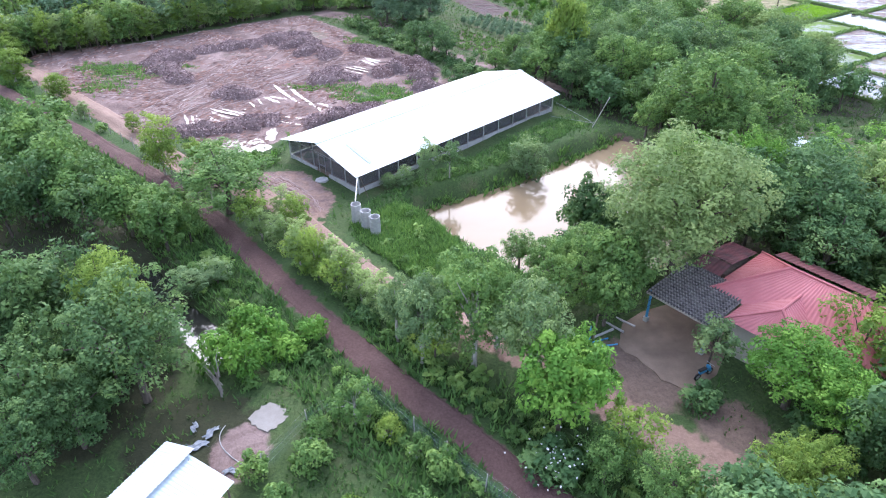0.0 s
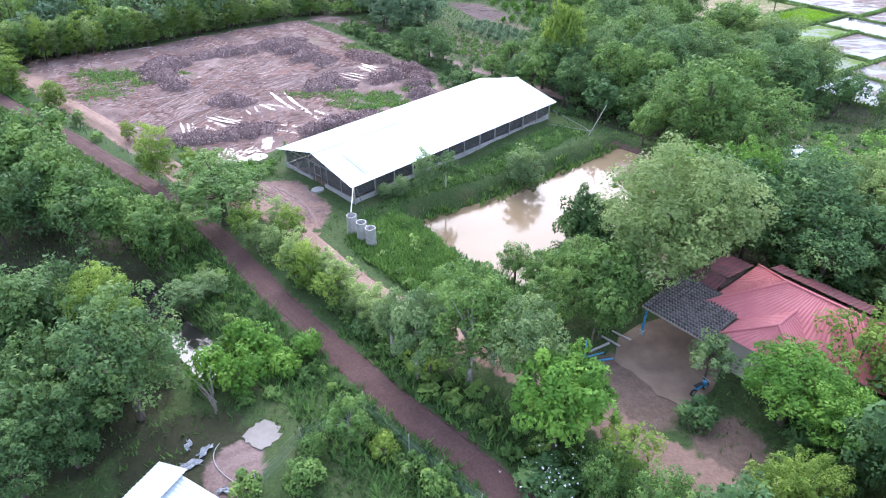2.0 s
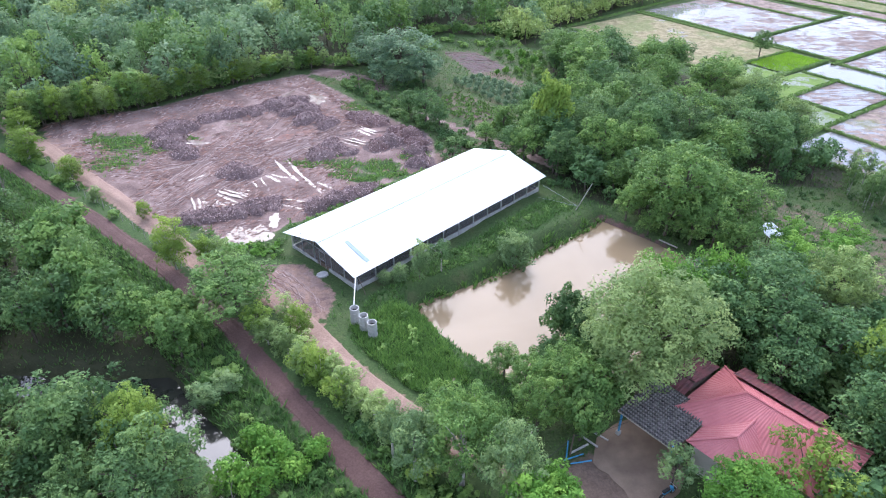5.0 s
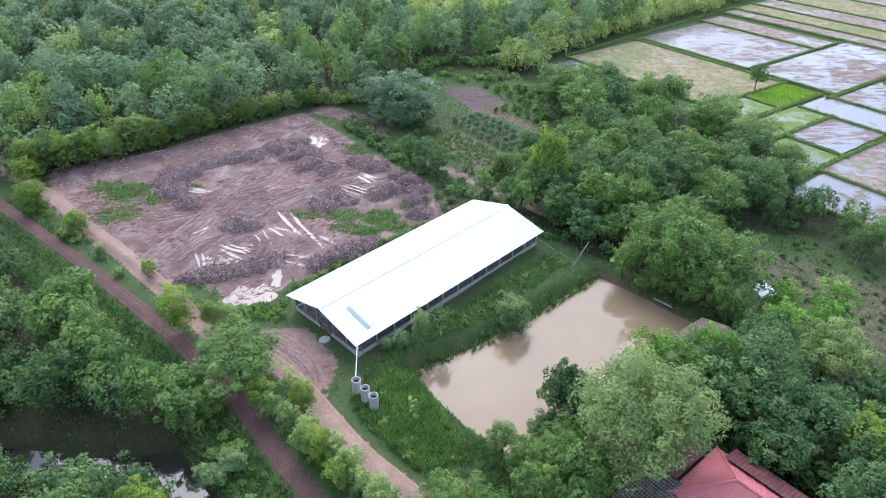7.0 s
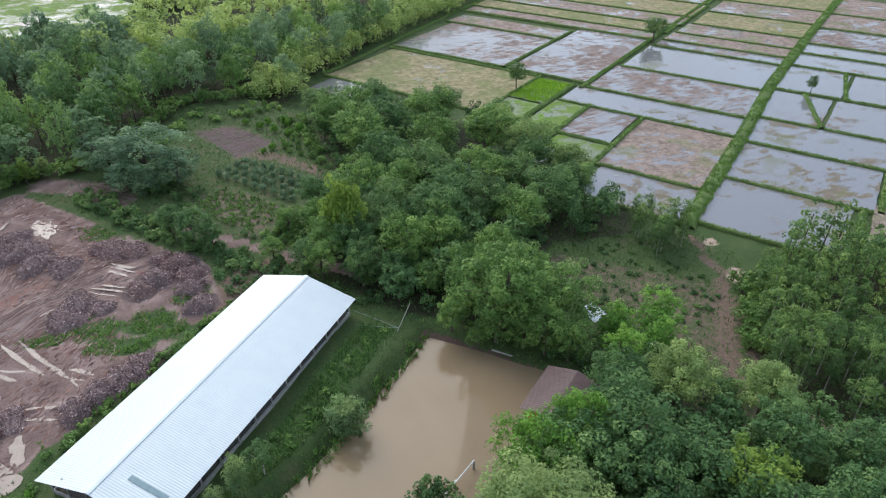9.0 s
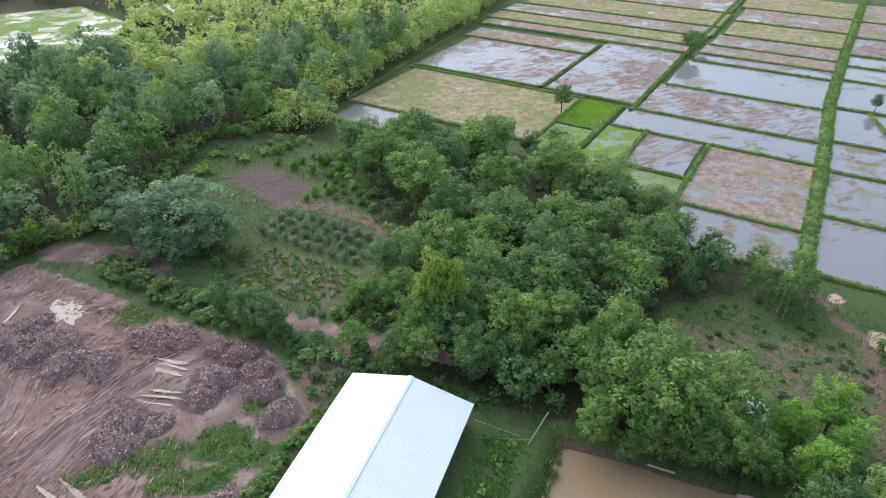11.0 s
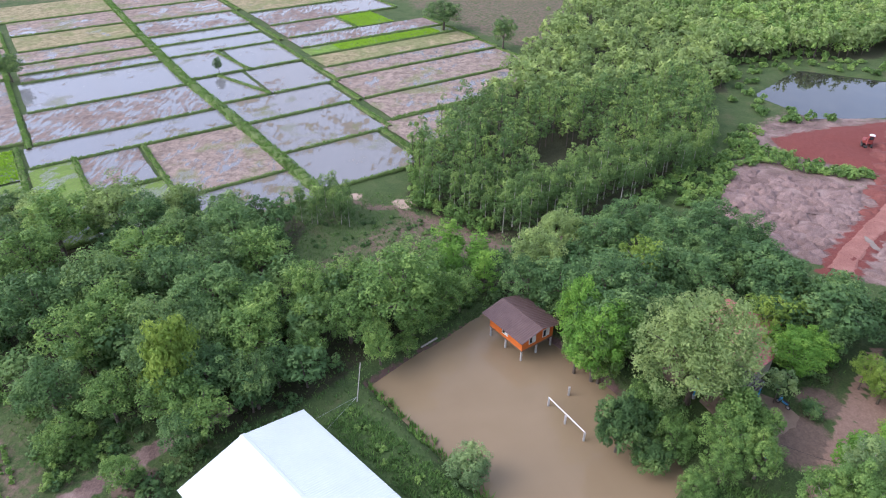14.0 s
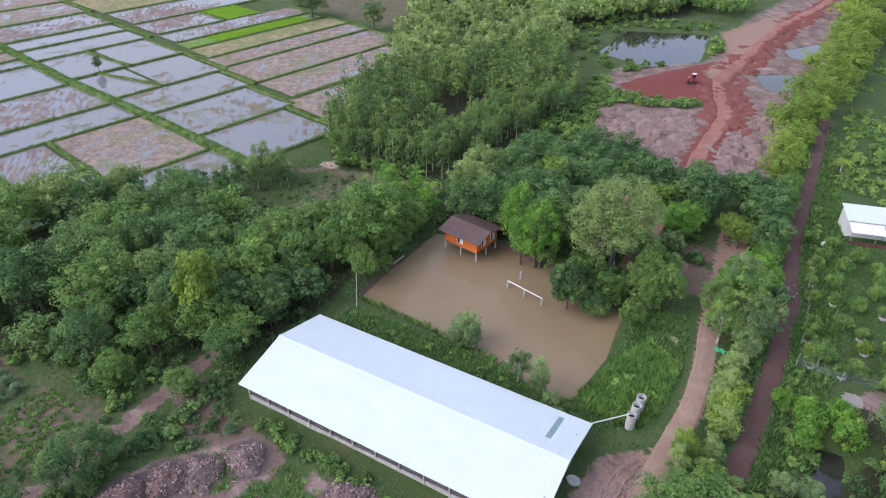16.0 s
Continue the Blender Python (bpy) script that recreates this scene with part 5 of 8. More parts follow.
for (ax, ay), (bx, by), tall in (((-70, 105.5), (-58, 112), 7.4), ((-66, 109.5), (-53, 117.5), 7.8), ((-58, 112.5), (-46, 124.5), 6.8), ((-52, 119), (-38, 131.5), 6.6), ((-46, 125), (-33, 137), 5.6), ((-39, 131.5), (-24, 141), 5.2)):
    for k in range(8):
        f = (k + r.uniform(-0.35, 0.35)) / 7.4
        x, y = ax + (bx - ax) * f + r.uniform(-0.7, 0.7), ay + (by - ay) * f + r.uniform(-0.7, 0.7)
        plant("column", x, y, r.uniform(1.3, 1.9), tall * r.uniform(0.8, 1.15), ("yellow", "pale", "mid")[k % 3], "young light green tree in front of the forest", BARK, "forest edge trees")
edge_n = scatter([(-72, 105), (-54, 115.5), (-40, 129), (-29, 138), (-26, 141), (-38, 133), (-54, 120), (-74, 110)], 2.2, 33)
woodland("forest_edge", edge_n, 1.5, 6.2, "willow", "young light green trees along the forest edge", 45, clumps=18, per=18, size=0.42, base=0.02)
west = scatter(FOREST_W, 4.0, 34)
west = west[(west[:, 0] > -105) & (west[:, 1] < 125) & (line_gap(west[:, 0], west[:, 1], DITCH) > 4.6)]
pick = np.random.RandomState(7).uniform(0, 1, len(west))
nearw = west[:, 0] > -62
woodland("forest", west[nearw & (pick < 0.6)], 2.8, 6.6, "deep", "dense green thicket across the road", 46, clumps=46, per=24, size=0.36, base=0.03, lump=0.26)
woodland("forest", west[nearw & (pick >= 0.6)], 2.8, 7.2, "deep", "dark green thicket across the road", 47, clumps=46, per=24, size=0.36, base=0.03, lump=0.26)
woodland("forest", west[~nearw], 3.0, 7.6, "mid", "dark green trees far along the road", 48, clumps=13, per=14, size=1.0)
woodland("wood", scatter(WOOD_MID, 4.4, 35, 0.5), 2.3, 5.6, "dark", "dark undergrowth trees behind the barn", 49, clumps=20, per=28, size=0.45)
rows_e, r = [], np.random.RandomState(36)
for i in range(-4, 50):
    for j in range(-14, 26):
        rows_e.append((52 + 2.7 * 0.76 * i + 3.5 * 0.65 * j + r.uniform(-0.35, 0.35), 78 - 2.7 * 0.65 * i - 0.2 + 3.5 * 0.76 * (j - 6) + r.uniform(-0.35, 0.35)))
euc = np.array(rows_e)
euc = euc[(within(euc[:, 0], euc[:, 1], EUCALYPT) > 0.3) & (line_gap(euc[:, 0], euc[:, 1], FIELD_LANE) > 2.4)]
euc = euc[within(euc[:, 0], euc[:, 1], [(76, 52), (84, 57), (96, 45), (92, 36), (82, 41)]) < 0]
near_euc = euc[:, 0] + 0.35 * euc[:, 1] < 97
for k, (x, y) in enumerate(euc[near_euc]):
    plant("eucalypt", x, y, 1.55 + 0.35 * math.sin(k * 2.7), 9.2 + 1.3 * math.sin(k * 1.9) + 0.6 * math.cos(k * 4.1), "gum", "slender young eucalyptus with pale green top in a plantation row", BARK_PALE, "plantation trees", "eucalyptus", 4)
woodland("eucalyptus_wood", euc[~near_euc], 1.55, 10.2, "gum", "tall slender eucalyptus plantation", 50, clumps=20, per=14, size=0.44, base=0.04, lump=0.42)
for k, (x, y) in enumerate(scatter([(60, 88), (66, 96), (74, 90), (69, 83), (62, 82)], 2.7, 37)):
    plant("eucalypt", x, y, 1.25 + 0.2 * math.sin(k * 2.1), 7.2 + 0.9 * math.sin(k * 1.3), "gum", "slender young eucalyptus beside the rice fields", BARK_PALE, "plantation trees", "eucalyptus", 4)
east = scatter(WOOD_EAST, 4.9, 38)
# haze over this wood is painted by giving its crowns pale leaf colours
woodland("wood", east[::3], 3.0, 7.6, "willow", "scrub wood crowns beside the rice fields, paled for haze", 55, clumps=13, per=13, size=0.9)
woodland("wood", np.concatenate([east[1::3], east[2::3]]), 3.0, 7.2, "pale", "mixed green scrub wood beside the rice fields, paled for haze", 52, clumps=13, per=13, size=0.9)
woodland("wood", scatter(WOOD_HOUSE, 4.0, 39, 0.8), 2.2, 5.2, "dark", "dark green trees packed behind the house", 53, clumps=20, per=28, size=0.42)
woodland("wood", scatter(EAST_ROW, 5.2, 40), 3.2, 6.8, "yellow", "light green trees along the road", 54, clumps=24, per=18, size=0.5, lump=0.28)
woodland("wood", scatter([(154, -8), (161, -58), (152, -74), (166, -92), (214, -110), (240, -60), (200, 0)], 5.6, 58), 3.4, 7.0, "mid", "mixed green trees behind the dug pond", 59, clumps=12, per=13, size=0.95)


def tufts(name, places, leaf, label, tall, seed, spread=0.25, n=5):
    """Grass tufts in one mesh: crossed blades that lean outwards."""
    r = np.random.RandomState(seed)
    k = len(places)
    p = np.repeat(places, n, axis=0)
    a = r.uniform(0, 6.283, k * n)
    h = tall * r.uniform(0.5, 1.3, k * n)
    out = np.stack([np.cos(a), np.sin(a), np.zeros(k * n)], axis=1)
    side = np.stack([-np.sin(a), np.cos(a), np.zeros(k * n)], axis=1)
    b = p + out * (spread * r.uniform(0, 1, k * n))[:, None]
    w = (0.13 * h + 0.03)[:, None]
    tip = b + out * (h * r.uniform(0.3, 0.9, k * n))[:, None]
    tip[:, 2] += h
    v = np.stack([b - side * w, b + side * w, tip], axis=1).reshape(-1, 3)
    v[:, 2] -= 0.02
    me = quick_mesh(name, v, np.arange(len(v)).reshape(-1, 3))
    tint_mesh(me, np.repeat(np.repeat(r.uniform(0, 0.6, k), n) + r.uniform(0, 0.4, k * n), 3))
    return tagged(finish(name, me, LEAF[leaf]), label, "grass", kind="stuff")


def on_land(xy):
    return np.stack([xy[:, 0], xy[:, 1], land(xy[:, 0], xy[:, 1])], axis=1)


tufts("bund_grass", np.concatenate(blades), "weed", "short green grass along the field bunds", 0.3, 61, 0.2, 4)
lawn = scatter(GRASSY, 0.27, 62)
lawn = lawn[np.random.RandomState(24).uniform(0, 1, len(lawn)) < 0.62 + 0.5 * swell(lawn[:, 0], lawn[:, 1], 4.0, 25)]
tufts("long_grass", on_land(lawn), "grass", "lush grass beside barn and pond", 0.36, 63, 0.26, 5)
r = np.random.RandomState(64)
verge = scatter([(70, -40), (40, -16), (4, 16), (-8, 28), (-30, 52), (-75, 92), (-68, 101), (-40, 72), (-10, 42), (12, 28), (30, 8), (75, -34)], 0.55, 65)
gap_r = line_gap(verge[:, 0], verge[:, 1], MAIN_ROAD)
gap_t = line_gap(verge[:, 0], verge[:, 1], TRACK)
verge = verge[(gap_r > 1.1) & (gap_r < 7.5) & (gap_t > 1.5)]
r = np.random.RandomState(72)
shore = scatter([(-4, 58), (0, 62.4), (6, 66.5), (13, 71.6), (20.5, 78.6), (24.5, 78), (19, 73), (11.5, 66), (4, 61.4), (-1.4, 58.2), (-1, 55.4), (2.4, 51.2), (6.6, 48.2), (5.6, 46.4), (1.4, 50), (-2.4, 55)], 0.34, 73)
in_pond = within(shore[:, 0], shore[:, 1], POND)
shore = shore[(np.abs(in_pond - 0.25) < 0.75 + 0.6 * swell(shore[:, 0], shore[:, 1], 5.0, 74)) & (r.uniform(0, 1, len(shore)) < 0.55)]
tufts("reeds", np.stack([shore[:, 0], shore[:, 1], np.maximum(land(shore[:, 0], shore[:, 1]), -1.75)], axis=1), "weed", "reeds and long grass along the pond's edge", 0.6, 75, 0.2, 6)
tufts("verge_grass", on_land(verge), "grass", "tall rough grass on the road verge", 0.55, 66, 0.3, 6)
weeds = scatter(YARD, 0.36, 67)
near_weed = np.max([1.2 - np.hypot((weeds[:, 0] - px) / rx, (weeds[:, 1] - py) / ry) for px, py, rx, ry in YARD_WEEDS], axis=0)
weeds = weeds[near_weed * 0.85 + swell(weeds[:, 0], weeds[:, 1], 2.2, 22) * 0.5 > np.random.RandomState(23).uniform(0.05, 1.15, len(weeds))]
tufts("yard_weeds", on_land(weeds), "weed", "patches of bright weeds on the mud yard", 0.36, 68, 0.35, 6)
orchard = scatter([(-11, 20), (-8.5, 31), (-3.5, 29.5), (2.6, 23), (9, 18), (20, 4), (10, 2), (-4, 10)], 0.5, 69)
tufts("orchard_grass", on_land(orchard), "grass", "short grass between the orchard trees", 0.25, 70, 0.25, 5)
for u0, u1, v0, v1 in SEEDBEDS:
    rr = np.random.RandomState(int(u0))
    n = int((u1 - u0) * (v1 - v0) * 14)
    bx, by = from_paddy(rr.uniform(u0 + 0.2, u1 - 0.2, n), rr.uniform(v0 + 0.2, v1 - 0.2, n))
    field(u0, u1, v0, v1, PADDY["weedy"], "seedbed", "wet nursery bed for rice seedlings", PADDY_Z + 0.02)
    tufts("rice_seedlings", np.stack([bx, by, np.full(n, PADDY_Z)], axis=1), "seedling", "dense vivid green rice seedlings", 0.3, 71, 0.12, 5)

# ---- the barn ----
BARN_TURN = math.degrees(math.atan2(24.3, 24.2))
BARN_L, BARN_W, EAVE, RIDGE = 34.4, 13.6, 2.25, 3.95


def barn():
    b = thing("barn", -1.46, 75.95, 0, BARN_TURN, "long open-sided barn with white zinc roof and netting walls", "barn")
    hl, hw = BARN_L / 2, BARN_W / 2
    for s in (1, -1):
        bm = bmesh.new()
        sheet(bm, (-hl, 0, RIDGE), (hl, 0, RIDGE), (hl, s * hw, EAVE), (-hl, s * hw, EAVE), 140, 0.02)
        part("roof_slope", bm, ROOF_SHEET, b, "white zinc roof sheets with narrow ribs")
    bm = bmesh.new()
    for s in (1, -1):
        box(bm, (BARN_L, 0.32, 0.02), at(0, s * 0.155, RIDGE + 0.03) @ pose(0, 0, 0, -s * 14, 0, 0))
    part("ridge_cap", bm, ROOF_SHEET, b)
    bm = bmesh.new()
    a = math.atan2(RIDGE - EAVE, hw)
    box(bm, (0.5, 4.0, 0.02), at(-hl + 2.9, -hw * 0.56, EAVE + (RIDGE - EAVE) * 0.44 + 0.055) @ pose(0, 0, 0, math.degrees(a), 0, 0))
    part("skylight_strip", bm, SKYLIGHT, b, "aqua translucent roof strip")
    il, iw = hl - 0.75, hw - 0.7
    bm = bmesh.new()
    box(bm, (il * 2, iw * 2, 0.3), at(0, 0, 0.0))
    part("floor_slab", bm, CONCRETE_OLD, b)
    for (x, y, lx, ly) in ((0, iw, il * 2, 0.14), (0, -iw, il * 2, 0.14), (il, 0, 0.14, iw * 2 - 0.16), (-il, iw / 2 + 0.5, 0.14, iw - 1.2), (-il, -iw / 2 - 0.5, 0.14, iw - 1.2)):
        bm = bmesh.new()
        box(bm, (lx, ly, 0.6), at(x, y, 0.14))
        part("low_wall", bm, CONCRETE, b)
    n = 12
    for i in range(n + 1):
        x = -il + 2 * il * i / n
        for s in (1, -1):
            bm = bmesh.new()
            box(bm, (0.12, 0.12, 2.6), at(x, s * (iw + 0.09), 1.1), 0.01)
            part("post", bm, CONCRETE, b)
        bm = bmesh.new()
        for s in (1, -1):
            rod(bm, (x, s * (hw - 0.1), EAVE - 0.06), (x, 0, RIDGE - 0.08), 0.045, sides=6)
        box(bm, (0.06, iw * 2, 0.08), at(x, 0, EAVE + 0.1))
        part("truss", bm, STEEL, b)
    for y in (-4.0, -1.6, 1.6, 4.0):
        bm = bmesh.new()
        box(bm, (0.1, 0.1, 3.2), at(-il, y, 1.5))
        part("post", bm, STEEL, b)
    for s in (1, -1):
        bm = bmesh.new()
        box(bm, (il * 2 - 0.1, 0.012, 1.65), at(0, s * (iw - 0.04), 1.42))
        part("netting", bm, NETTING, b, "dark shade netting")
    for x in (il - 0.04, -il + 0.04):
        bm = bmesh.new()
        vs = [bm.verts.new(p) for p in ((x, -iw + 0.1, 0.6), (x, iw - 0.1, 0.6), (x, iw - 0.1, EAVE - 0.05), (x, 0, RIDGE - 0.15), (x, -iw + 0.1, EAVE - 0.05))]
        bm.faces.new(vs)
        part("netting", bm, NETTING, b, "dark shade netting")
    bm = bmesh.new()
    for dy in (-0.55, 0.55):
        box(bm, (0.06, 0.06, 2.1), at(-il - 0.05, dy, 1.15))
    box(bm, (0.06, 1.1, 0.06), at(-il - 0.05, 0, 2.2))
    box(bm, (0.05, 1.1, 0.05), at(-il - 0.05, 0, 1.1))
    part("gate", bm, STEEL, b, "steel gate frame")
    return b


barn()


def ring_stack(x, y, turn):
    """A tank of stacked concrete well rings."""
    e = thing("water_tank", x, y, height(x, y) - 0.05, turn, "tank of four stacked grey concrete rings", "water tank", "concrete ring tanks")
    for i in range(4):
        bm = bmesh.new()
        ro, ri, h = 0.48, 0.41, 0.5
        loops = []
        for rad, z in ((ri, 0.0), (ro, 0.0), (ro + 0.012, 0.02), (ro, 0.05), (ro, h - 0.05), (ro + 0.015, h - 0.03), (ro + 0.01, h - 0.012), (ri, h - 0.012)):
            loops.append([bm.verts.new((rad * math.cos(6.2832 * k / 28), rad * math.sin(6.2832 * k / 28), z)) for k in range(28)])
        for a, c in zip(loops, loops[1:] + loops[:1]):
            for k in range(28):
                bm.faces.new((a[k], a[(k + 1) % 28], c[(k + 1) % 28], c[k]))
        o = part("ring", bm, CONCRETE, e, smooth=False)
        o.location = (((i * 37) % 5 - 2) * 0.006, ((i * 53) % 5 - 2) * 0.006, i * 0.5)
    bm = bmesh.new()
    bmesh.ops.create_circle(bm, cap_ends=True, segments=24, radius=0.42, matrix=at(0, 0, 1.5))
    part("water_surface", bm, DARK_WATER, e)
    return e


for k, (x, y) in enumerate(((-8.3, 54.3), (-7.25, 53.15), (-6.3, 52.1))):
    ring_stack(x, y, k * 40)

pipe = thing("downpipe", -8.6, 58.9, 0, 0, "white plastic pipe from barn gutter to tank", "pipe")
bm = bmesh.new()
rod(bm, (-0.05, 0.15, 2.2), (0.25, -4.4, 2.02), 0.055)
part("pipe_run", bm, WHITE_PAINT, pipe)
bm = bmesh.new()
rod(bm, (0.9, 0.2, -0.1), (0.25, 0.35, 2.1), 0.04)
part("prop", bm, DARK_WOOD, pipe)


def stilt_house():
    turn = math.degrees(math.atan2(3.3, 4.6))
    cx, cy = 27.0 + 0.813 * 2.83 + 0.583 * 2.4, 59.8 + 0.583 * 2.83 - 0.813 * 2.4
    h = thing("stilt_house", cx, cy, -1.7, turn, "small orange house on concrete stilts over the pond, brown roof", "house")
    lx, ly, f, e = 5.9, 5.0, 1.5, 3.55
    for i in range(3):
        for j in range(3):
            bm = bmesh.new()
            box(bm, (0.2, 0.2, 2.9), at(-2.83 + i * 2.83, -2.4 + j * 2.4, 0.06), 0.015)
            part("stilt", bm, CONCRETE, h)
    bm = bmesh.new()
    box(bm, (lx + 0.1, ly + 0.1, 0.14), at(0, 0, f))
    part("floor_frame", bm, DARK_WOOD, h)
    t = 0.1
    walls = []
    for x, y, sx, sy in ((0, ly / 2 - t / 2, lx, t), (0, -ly / 2 + t / 2, lx, t), (lx / 2 - t / 2, 0, t, ly - 2 * t), (-lx / 2 + t / 2, 0, t, ly - 2 * t)):
        bm = bmesh.new()
        box(bm, (sx, sy, e - f - 0.05), at(x, y, (e + f) / 2 + 0.05))
        for k in range(1, 9):
            z = f + 0.1 + k * (e - f - 0.1) / 9
            box(bm, (sx + 0.012 if sx > sy else sx + 0.012, sy + 0.012, 0.012), at(x, y, z))
        walls.append(part("wall", bm, ORANGE_BOARD, h, "orange painted board wall"))
    for s in (1, -1):
        bm = bmesh.new()
        vs = [bm.verts.new((s * (lx / 2 - 0.05), y, z)) for y, z in ((-ly / 2, e - 0.02), (ly / 2, e - 0.02), (0, e + 0.5))]
        bm.faces.new(vs)
        bmesh.ops.solidify(bm, geom=bm.faces[:], thickness=0.06)
        part("gable", bm, ORANGE_BOARD, h)
        bm = bmesh.new()
        sheet(bm, (-lx / 2 - 0.75, 0, e + 0.75), (lx / 2 + 0.75, 0, e + 0.75), (lx / 2 + 0.75, s * (ly / 2 + 0.8), e - 0.08), (-lx / 2 - 0.75, s * (ly / 2 + 0.8), e - 0.08), 24, 0.04)
        part("roof_slope", bm, TERRACOTTA, h, "brown ribbed roof sheets")
    for x, y, along in ((0.1, ly / 2, "x"), (-lx / 2, 0.9, "y"), (-lx / 2, -1.3, "y")):
        sgn = 1 if along == "x" else -1
        win = new("window")
        win.parent = h
        win.matrix_world = h.matrix_world @ (at(x, y + 0.02, f + 1.15) if along == "x" else at(x - 0.02, y, f + 1.15) @ pose(0, 0, 0, 0, 0, 90))
        bm = bmesh.new()
        for dx in (-0.5, 0.0, 0.5):
            box(bm, (0.08, 0.09, 1.1), at(dx, 0, 0))
        for dz in (-0.52, 0.52):
            box(bm, (1.06, 0.1, 0.08), at(0, 0, dz))
        part("window_frame", bm, WHITE_PAINT, win, "white window frame")
        for dx in (-0.25, 0.25):
            bm = bmesh.new()
            box(bm, (0.42, 0.03, 0.98), at(dx, 0, 0))
            part("pane", bm, GLASS if dx > 0 else WHITE_PAINT, win)
    return h


stilt_house()

frame_rail = thing("mooring_frame", 14.8, 54.5, -1.7, 0, "white concrete posts with a rail standing in the pond", "post frame")
for x, y in ((0, 0), (2.3, 1.6), (4.9, 3.0)):
    bm = bmesh.new()
    box(bm, (0.2, 0.2, 1.9), at(x, y, 0.3), 0.015)
    part("post", bm, CONCRETE, frame_rail)
bm = bmesh.new()
rod(bm, (0, 0, 1.25), (4.9, 3.0, 1.25), 0.07)
part("rail", bm, WHITE_PAINT, frame_rail)
lone = thing("pond_post", 21.3, 55.0, -1.7, 0, "lone white concrete post in the pond", "post")
bm = bmesh.new()
box(bm, (0.2, 0.2, 1.9), at(0, 0, 0.3), 0.015)
part("shaft", bm, CONCRETE, lone)


def hip_roof(parent, x0, x1, y0, y1, eave, ridge, inset, material, name="roof_slope", ribs=2.6, turn=Matrix.Identity(4), open_end=False):
    """Four ribbed slopes over a rectangle, ridge along x; with open_end the far end runs into another roof."""
    ym = (y0 + y1) / 2
    a, b = (x0 + inset, ym, ridge), (x1 - (0 if open_end else inset), ym, ridge)

    def w(*p):
        return tuple(turn @ Vector(p))
    sides = ["front", "back", "left"] + ([] if open_end else ["right"])
    for s in sides:
        bm = bmesh.new()
        if s == "front":
            sheet(bm, w(*a), w(*b), w(x1, y0, eave), w(x0, y0, eave), max(2, int((x1 - x0) * ribs)))
        elif s == "back":
            sheet(bm, w(*b), w(*a), w(x0, y1, eave), w(x1, y1, eave), max(2, int((x1 - x0) * ribs)))
        elif s == "left":
            sheet(bm, w(*a), w(a[0], a[1] + 0.02, a[2]), w(x0, y1, eave), w(x0, y0, eave), max(2, int((y1 - y0) * ribs)))
        else:
            sheet(bm, w(*b), w(b[0], b[1] + 0.02, b[2]), w(x1, y1, eave), w(x1, y0, eave), max(2, int((y1 - y0) * ribs)))
        part(name, bm, material, parent)
    lines = [(a, b), (a, (x0, y0, eave)), (a, (x0, y1, eave))]
    if not open_end:
        lines += [(b, (x1, y0, eave)), (b, (x1, y1, eave))]
    for p, q in lines:
        bm = bmesh.new()
        rod(bm, w(p[0], p[1], p[2] + 0.05), w(q[0], q[1], q[2] + 0.05), 0.1, sides=6)
        part("ridge_cap", bm, material, parent)


def red_house():
    h = thing("farmhouse", 22.85, 41.6, 0, -51, "low farmhouse with red ribbed hip roof among trees", "house")
    cream = plain("cream_wall", (0.5, 0.45, 0.38), (0.62, 0.57, 0.5), 1.5)
    bm = bmesh.new()
    box(bm, (11.0, 6.2, 3.2), at(6.2, 0, 1.5))
    part("wall", bm, cream, h)
    hip_roof(h, 0, 12.4, -3.8, 3.8, 3.1, 5.2, 3.7, RED_ROOF)
    bm = bmesh.new()
    box(bm, (4.4, 2.6, 2.8), at(5.35, -4.4, 1.3))
    part("porch_wall", bm, cream, h)
    hip_roof(h, -6.1, -1.4, -2.75, 2.75, 3.0, 4.35, 2.1, RED_ROOF, "porch_roof_slope", turn=at(5.35, 0, 0) @ pose(0, 0, 0, 0, 0, 90), open_end=True)
    bm = bmesh.new()
    sheet(bm, (-2.5, -0.6, 3.7), (-0.2, -0.6, 3.7), (-0.2, 3.4, 3.1), (-2.5, 3.4, 3.1), 7)
    part("rear_roof", bm, RED_OLD, h, "old stained dark red roof sheets")
    bm = bmesh.new()
    sheet(bm, (-2.5, -0.8, 3.7), (-0.2, -0.8, 3.7), (-0.2, -2.2, 3.3), (-2.5, -2.2, 3.3), 7)
    part("rear_roof", bm, RED_OLD, h, "old stained dark red roof sheets")
    back = h.matrix_world.inverted()
    bm = bmesh.new()
    sheet(bm, back @ Vector((25.5, 41.9, 4.25)), back @ Vector((30.1, 36.2, 4.25)), back @ Vector((31.8, 37.6, 3.6)), back @ Vector((27.2, 43.3, 3.6)), 20)
    part("back_roof", bm, RED_OLD, h, "old stained dark red roof sheets")
    bm = bmesh.new()
    box(bm, (2.0, 3.6, 2.8), at(-1.4, 1.0, 1.3))
    part("rear_wall", bm, DARK_WOOD, h)
    return h


red_house()


